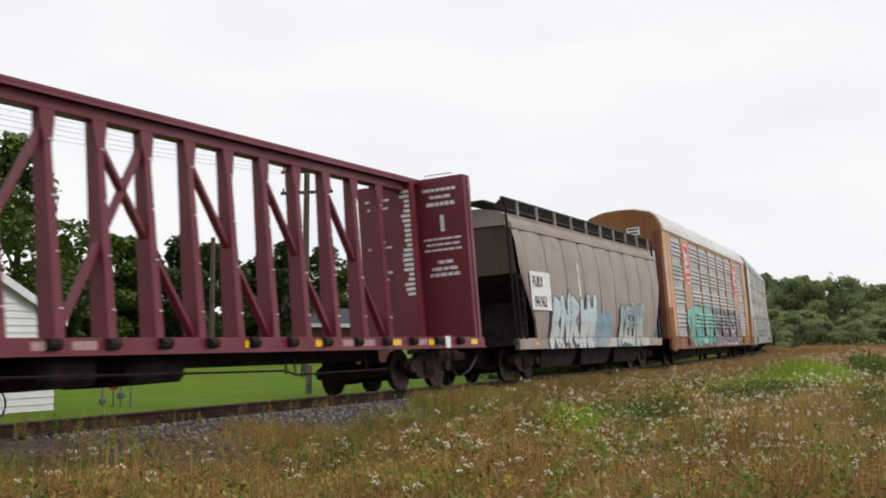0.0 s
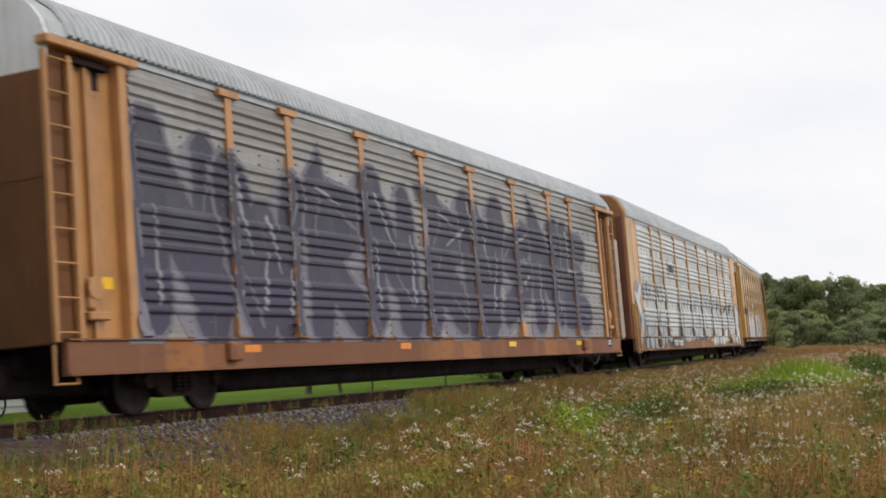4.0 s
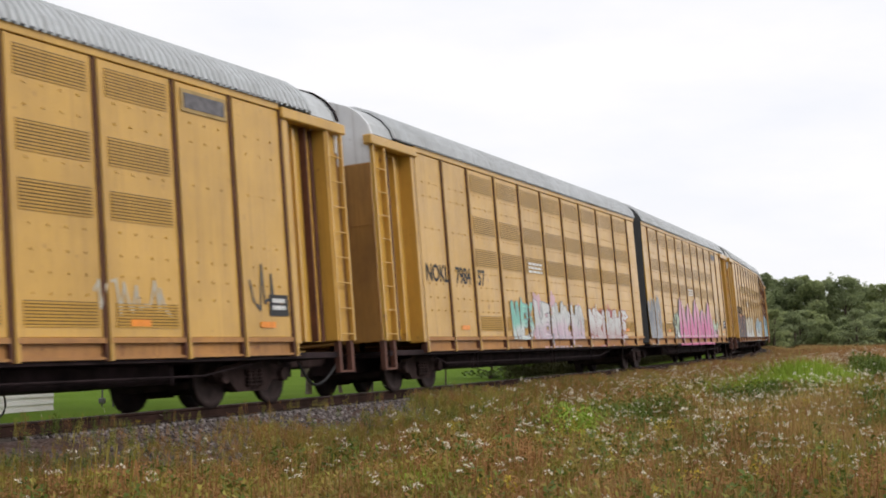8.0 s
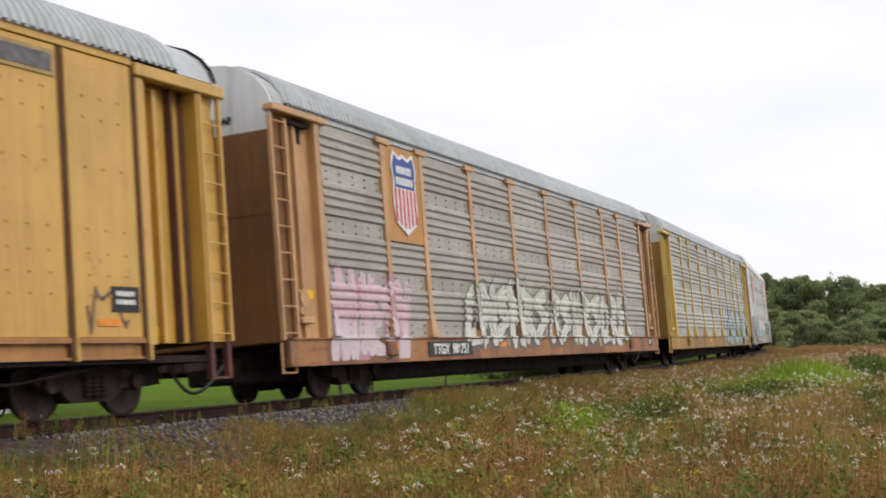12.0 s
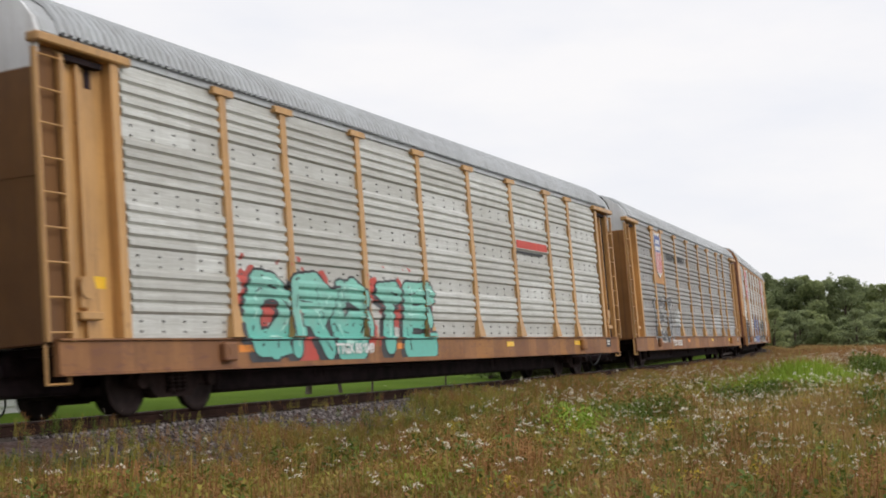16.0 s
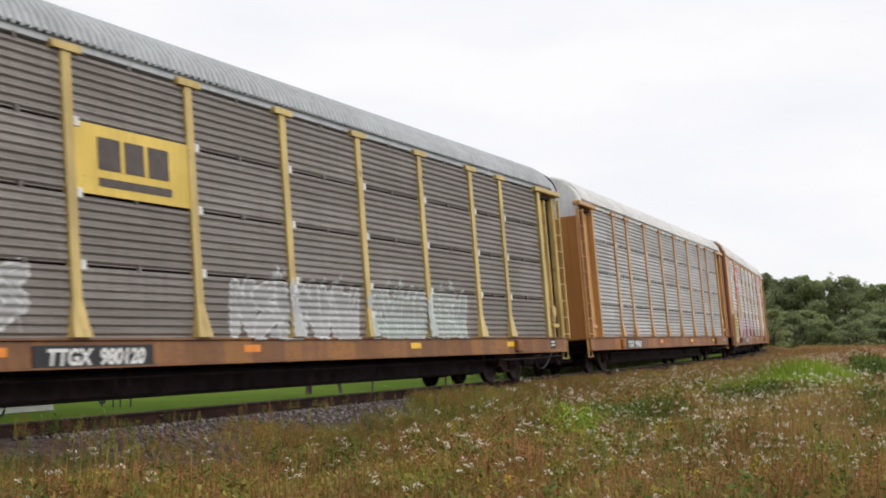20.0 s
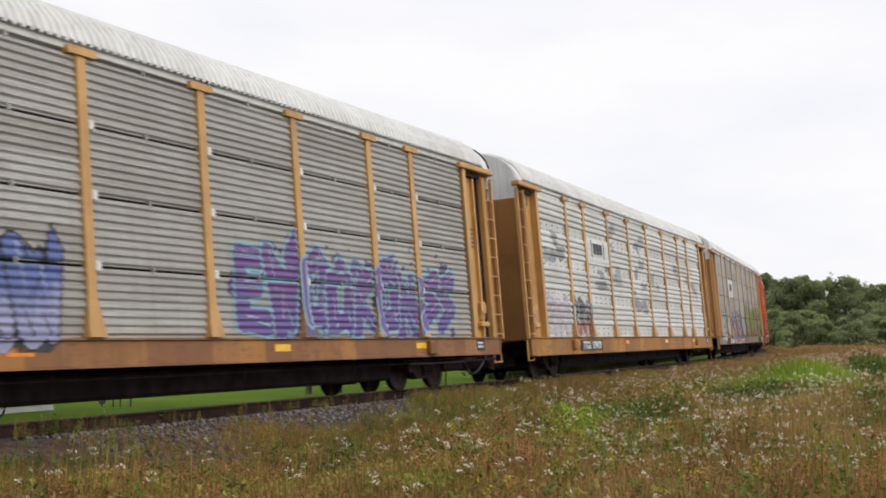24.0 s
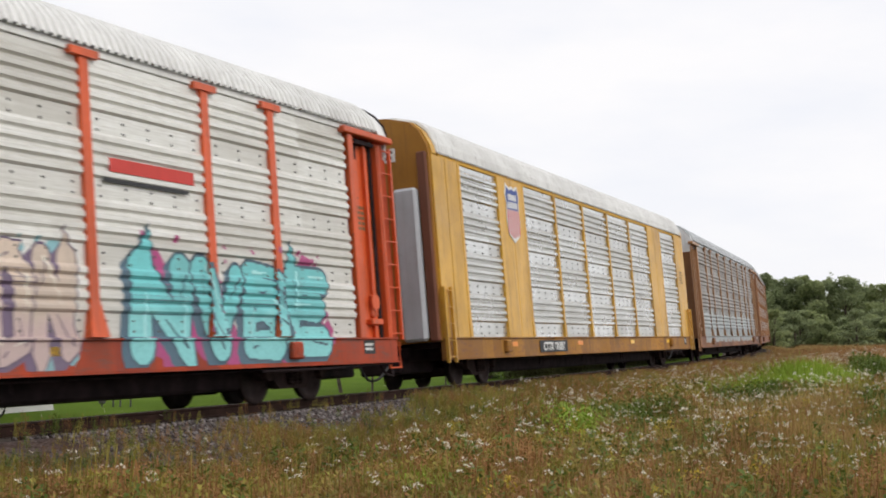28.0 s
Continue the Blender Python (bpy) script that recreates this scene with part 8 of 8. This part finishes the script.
c = autorack("grey autorack with orange posts, white-outlined and violet graffiti, white name panel", 600.55, "fine", "tee", "ladder", (0.37, 0.375, 0.37), (0.56, 0.33, 0.12), roof=ROOF_WHITE, trim_c=(0.66, 0.66, 0.64), sill_c=(0.42, 0.24, 0.10), mark=16.1, wear=0.45, end_k=0.95, number="963554",
             spots=((-11.7, -8.4, 0.7, 2.5, ((0.42, 0.42, 0.42), (0.46, 0.45, 0.46), (0.55, 0.53, 0.53)), (0.06, 0.055, 0.06), 0.8, 2.0), (-6.7, -0.5, 0.66, 2.3, ((0.08, 0.045, 0.13), (0.13, 0.07, 0.2), (0.42, 0.06, 0.08)), BONE, 0.9, 5.0), (1.0, 12.5, 0.7, 2.75, ((0.30, 0.32, 0.05), (0.20, 0.16, 0.08), (0.16, 0.04, 0.10)), (0.04, 0.025, 0.05), 1.0, 7.0)))
plate(c, "name_panel", POSTS[2] + 0.09, POSTS[3] - 0.09, 3.05, 3.95, paint("faded_name_panel", (0.55, 0.55, 0.54), 0.6), "faded white name panel with dark bars", y=-SIDE - 0.002, t=0.012)
for a, b in ((-6.2, -5.9), (-5.85, -5.55), (-5.5, -5.2)):
    plate(c, "panel_bar", a, b, 3.4, 3.74, BLACK_PAINT, y=-SIDE - 0.016, t=0.006)
mark_plate(c, "TTGX 963554", -7.6)

c = autorack("bright silver autorack with orange-red posts, red logo and turquoise graffiti", 629.55, "rib", "tee", "ladder", (0.62, 0.63, 0.61), (0.66, 0.092, 0.012), (0.5, 0.06, 0.01), top_c=(0.6, 0.61, 0.62), roof=ROOF_WHITE, end_k=0.8, mark=17.4, wear=0.25, rust=0.0,
             spots=((-11.6, -3.0, 0.66, 2.4, ((0.14, 0.55, 0.60), (0.10, 0.42, 0.52), (0.42, 0.09, 0.26)), (0.05, 0.04, 0.10), 1.0, 3.0), (-1.7, 3.9, 0.66, 2.25, ((0.64, 0.52, 0.42), (0.5, 0.38, 0.36), (0.25, 0.48, 0.52)), (0.12, 0.08, 0.14), 0.75, 5.0), (5.1, 10.6, 0.66, 2.25, ((0.16, 0.56, 0.57), (0.24, 0.60, 0.60), (0.42, 0.06, 0.2)), (0.05, 0.10, 0.14), 0.95, 8.0, "NVBE")))
plate(c, "logo_bar", 4.75, 6.75, 3.42, 3.62, paint("logo_red", (0.55, 0.04, 0.03), 0.6), "red logo bar", y=-SIDE - 0.012, t=0.008)
plate(c, "logo_bar", 4.6, 6.6, 3.26, 3.32, BLACK_PAINT, y=-SIDE - 0.012, t=0.008)

c = autorack("bright yellow autorack with silver panels and shield badge", 658.5, "rib", "slim", "box", (0.62, 0.64, 0.64), (0.62, 0.34, 0.03), (0.45, 0.47, 0.50), roof=ROOF_WHITE, trim_c=(0.62, 0.34, 0.03), box_bay=(1, 7), mark=18.2, wear=0.2, rust=0.0, metal=0.75)
shield_badge(c, NB, 4.2, 0.75)
mark_plate(c, "CTTX 691056", -5.5)
c = autorack("brownish grey autorack with brown posts and white graffiti", 687.4, "rib", "tee", "ladder", (0.33, 0.315, 0.30), (0.38, 0.20, 0.08), mark=19.1, wear=0.7, spots=((-11.5, 8.7, 0.8, 2.1, ((0.42, 0.45, 0.45), (0.33, 0.36, 0.36), (0.30, 0.36, 0.36)), (0.5, 0.52, 0.52), 0.9, 3.0),))
c = autorack("dull grey autorack with rust-brown ends", 716.3, "rib", "tee", "ladder", (0.36, 0.35, 0.34), (0.42, 0.20, 0.08), mark=20.1, wear=0.6)
c = autorack("dull grey autorack with rust-brown ends", 745.2, "rib", "tee", "ladder", (0.36, 0.35, 0.34), (0.42, 0.20, 0.08), mark=21.1, wear=0.6)

# ---- the sleepers, one by one ----
SLEEPER = plain("dark_timber_sleeper", (0.06, 0.045, 0.036), 0.9, 0.0, 0.4, 5.0, 0.4)
sleeper = Shape().box(-0.115, 0.115, -1.3, 1.3, -0.35, -0.178).mesh("sleeper")
sleeper.materials.append(SLEEPER)
bed = bpy.data.objects["ballast_bed"]
for i in range(280):
    ob = new("sleeper", sleeper)
    ob.parent = bed
    ob.matrix_basis = on_track(-22.0 + 0.51 * i, 2.0)

motions()
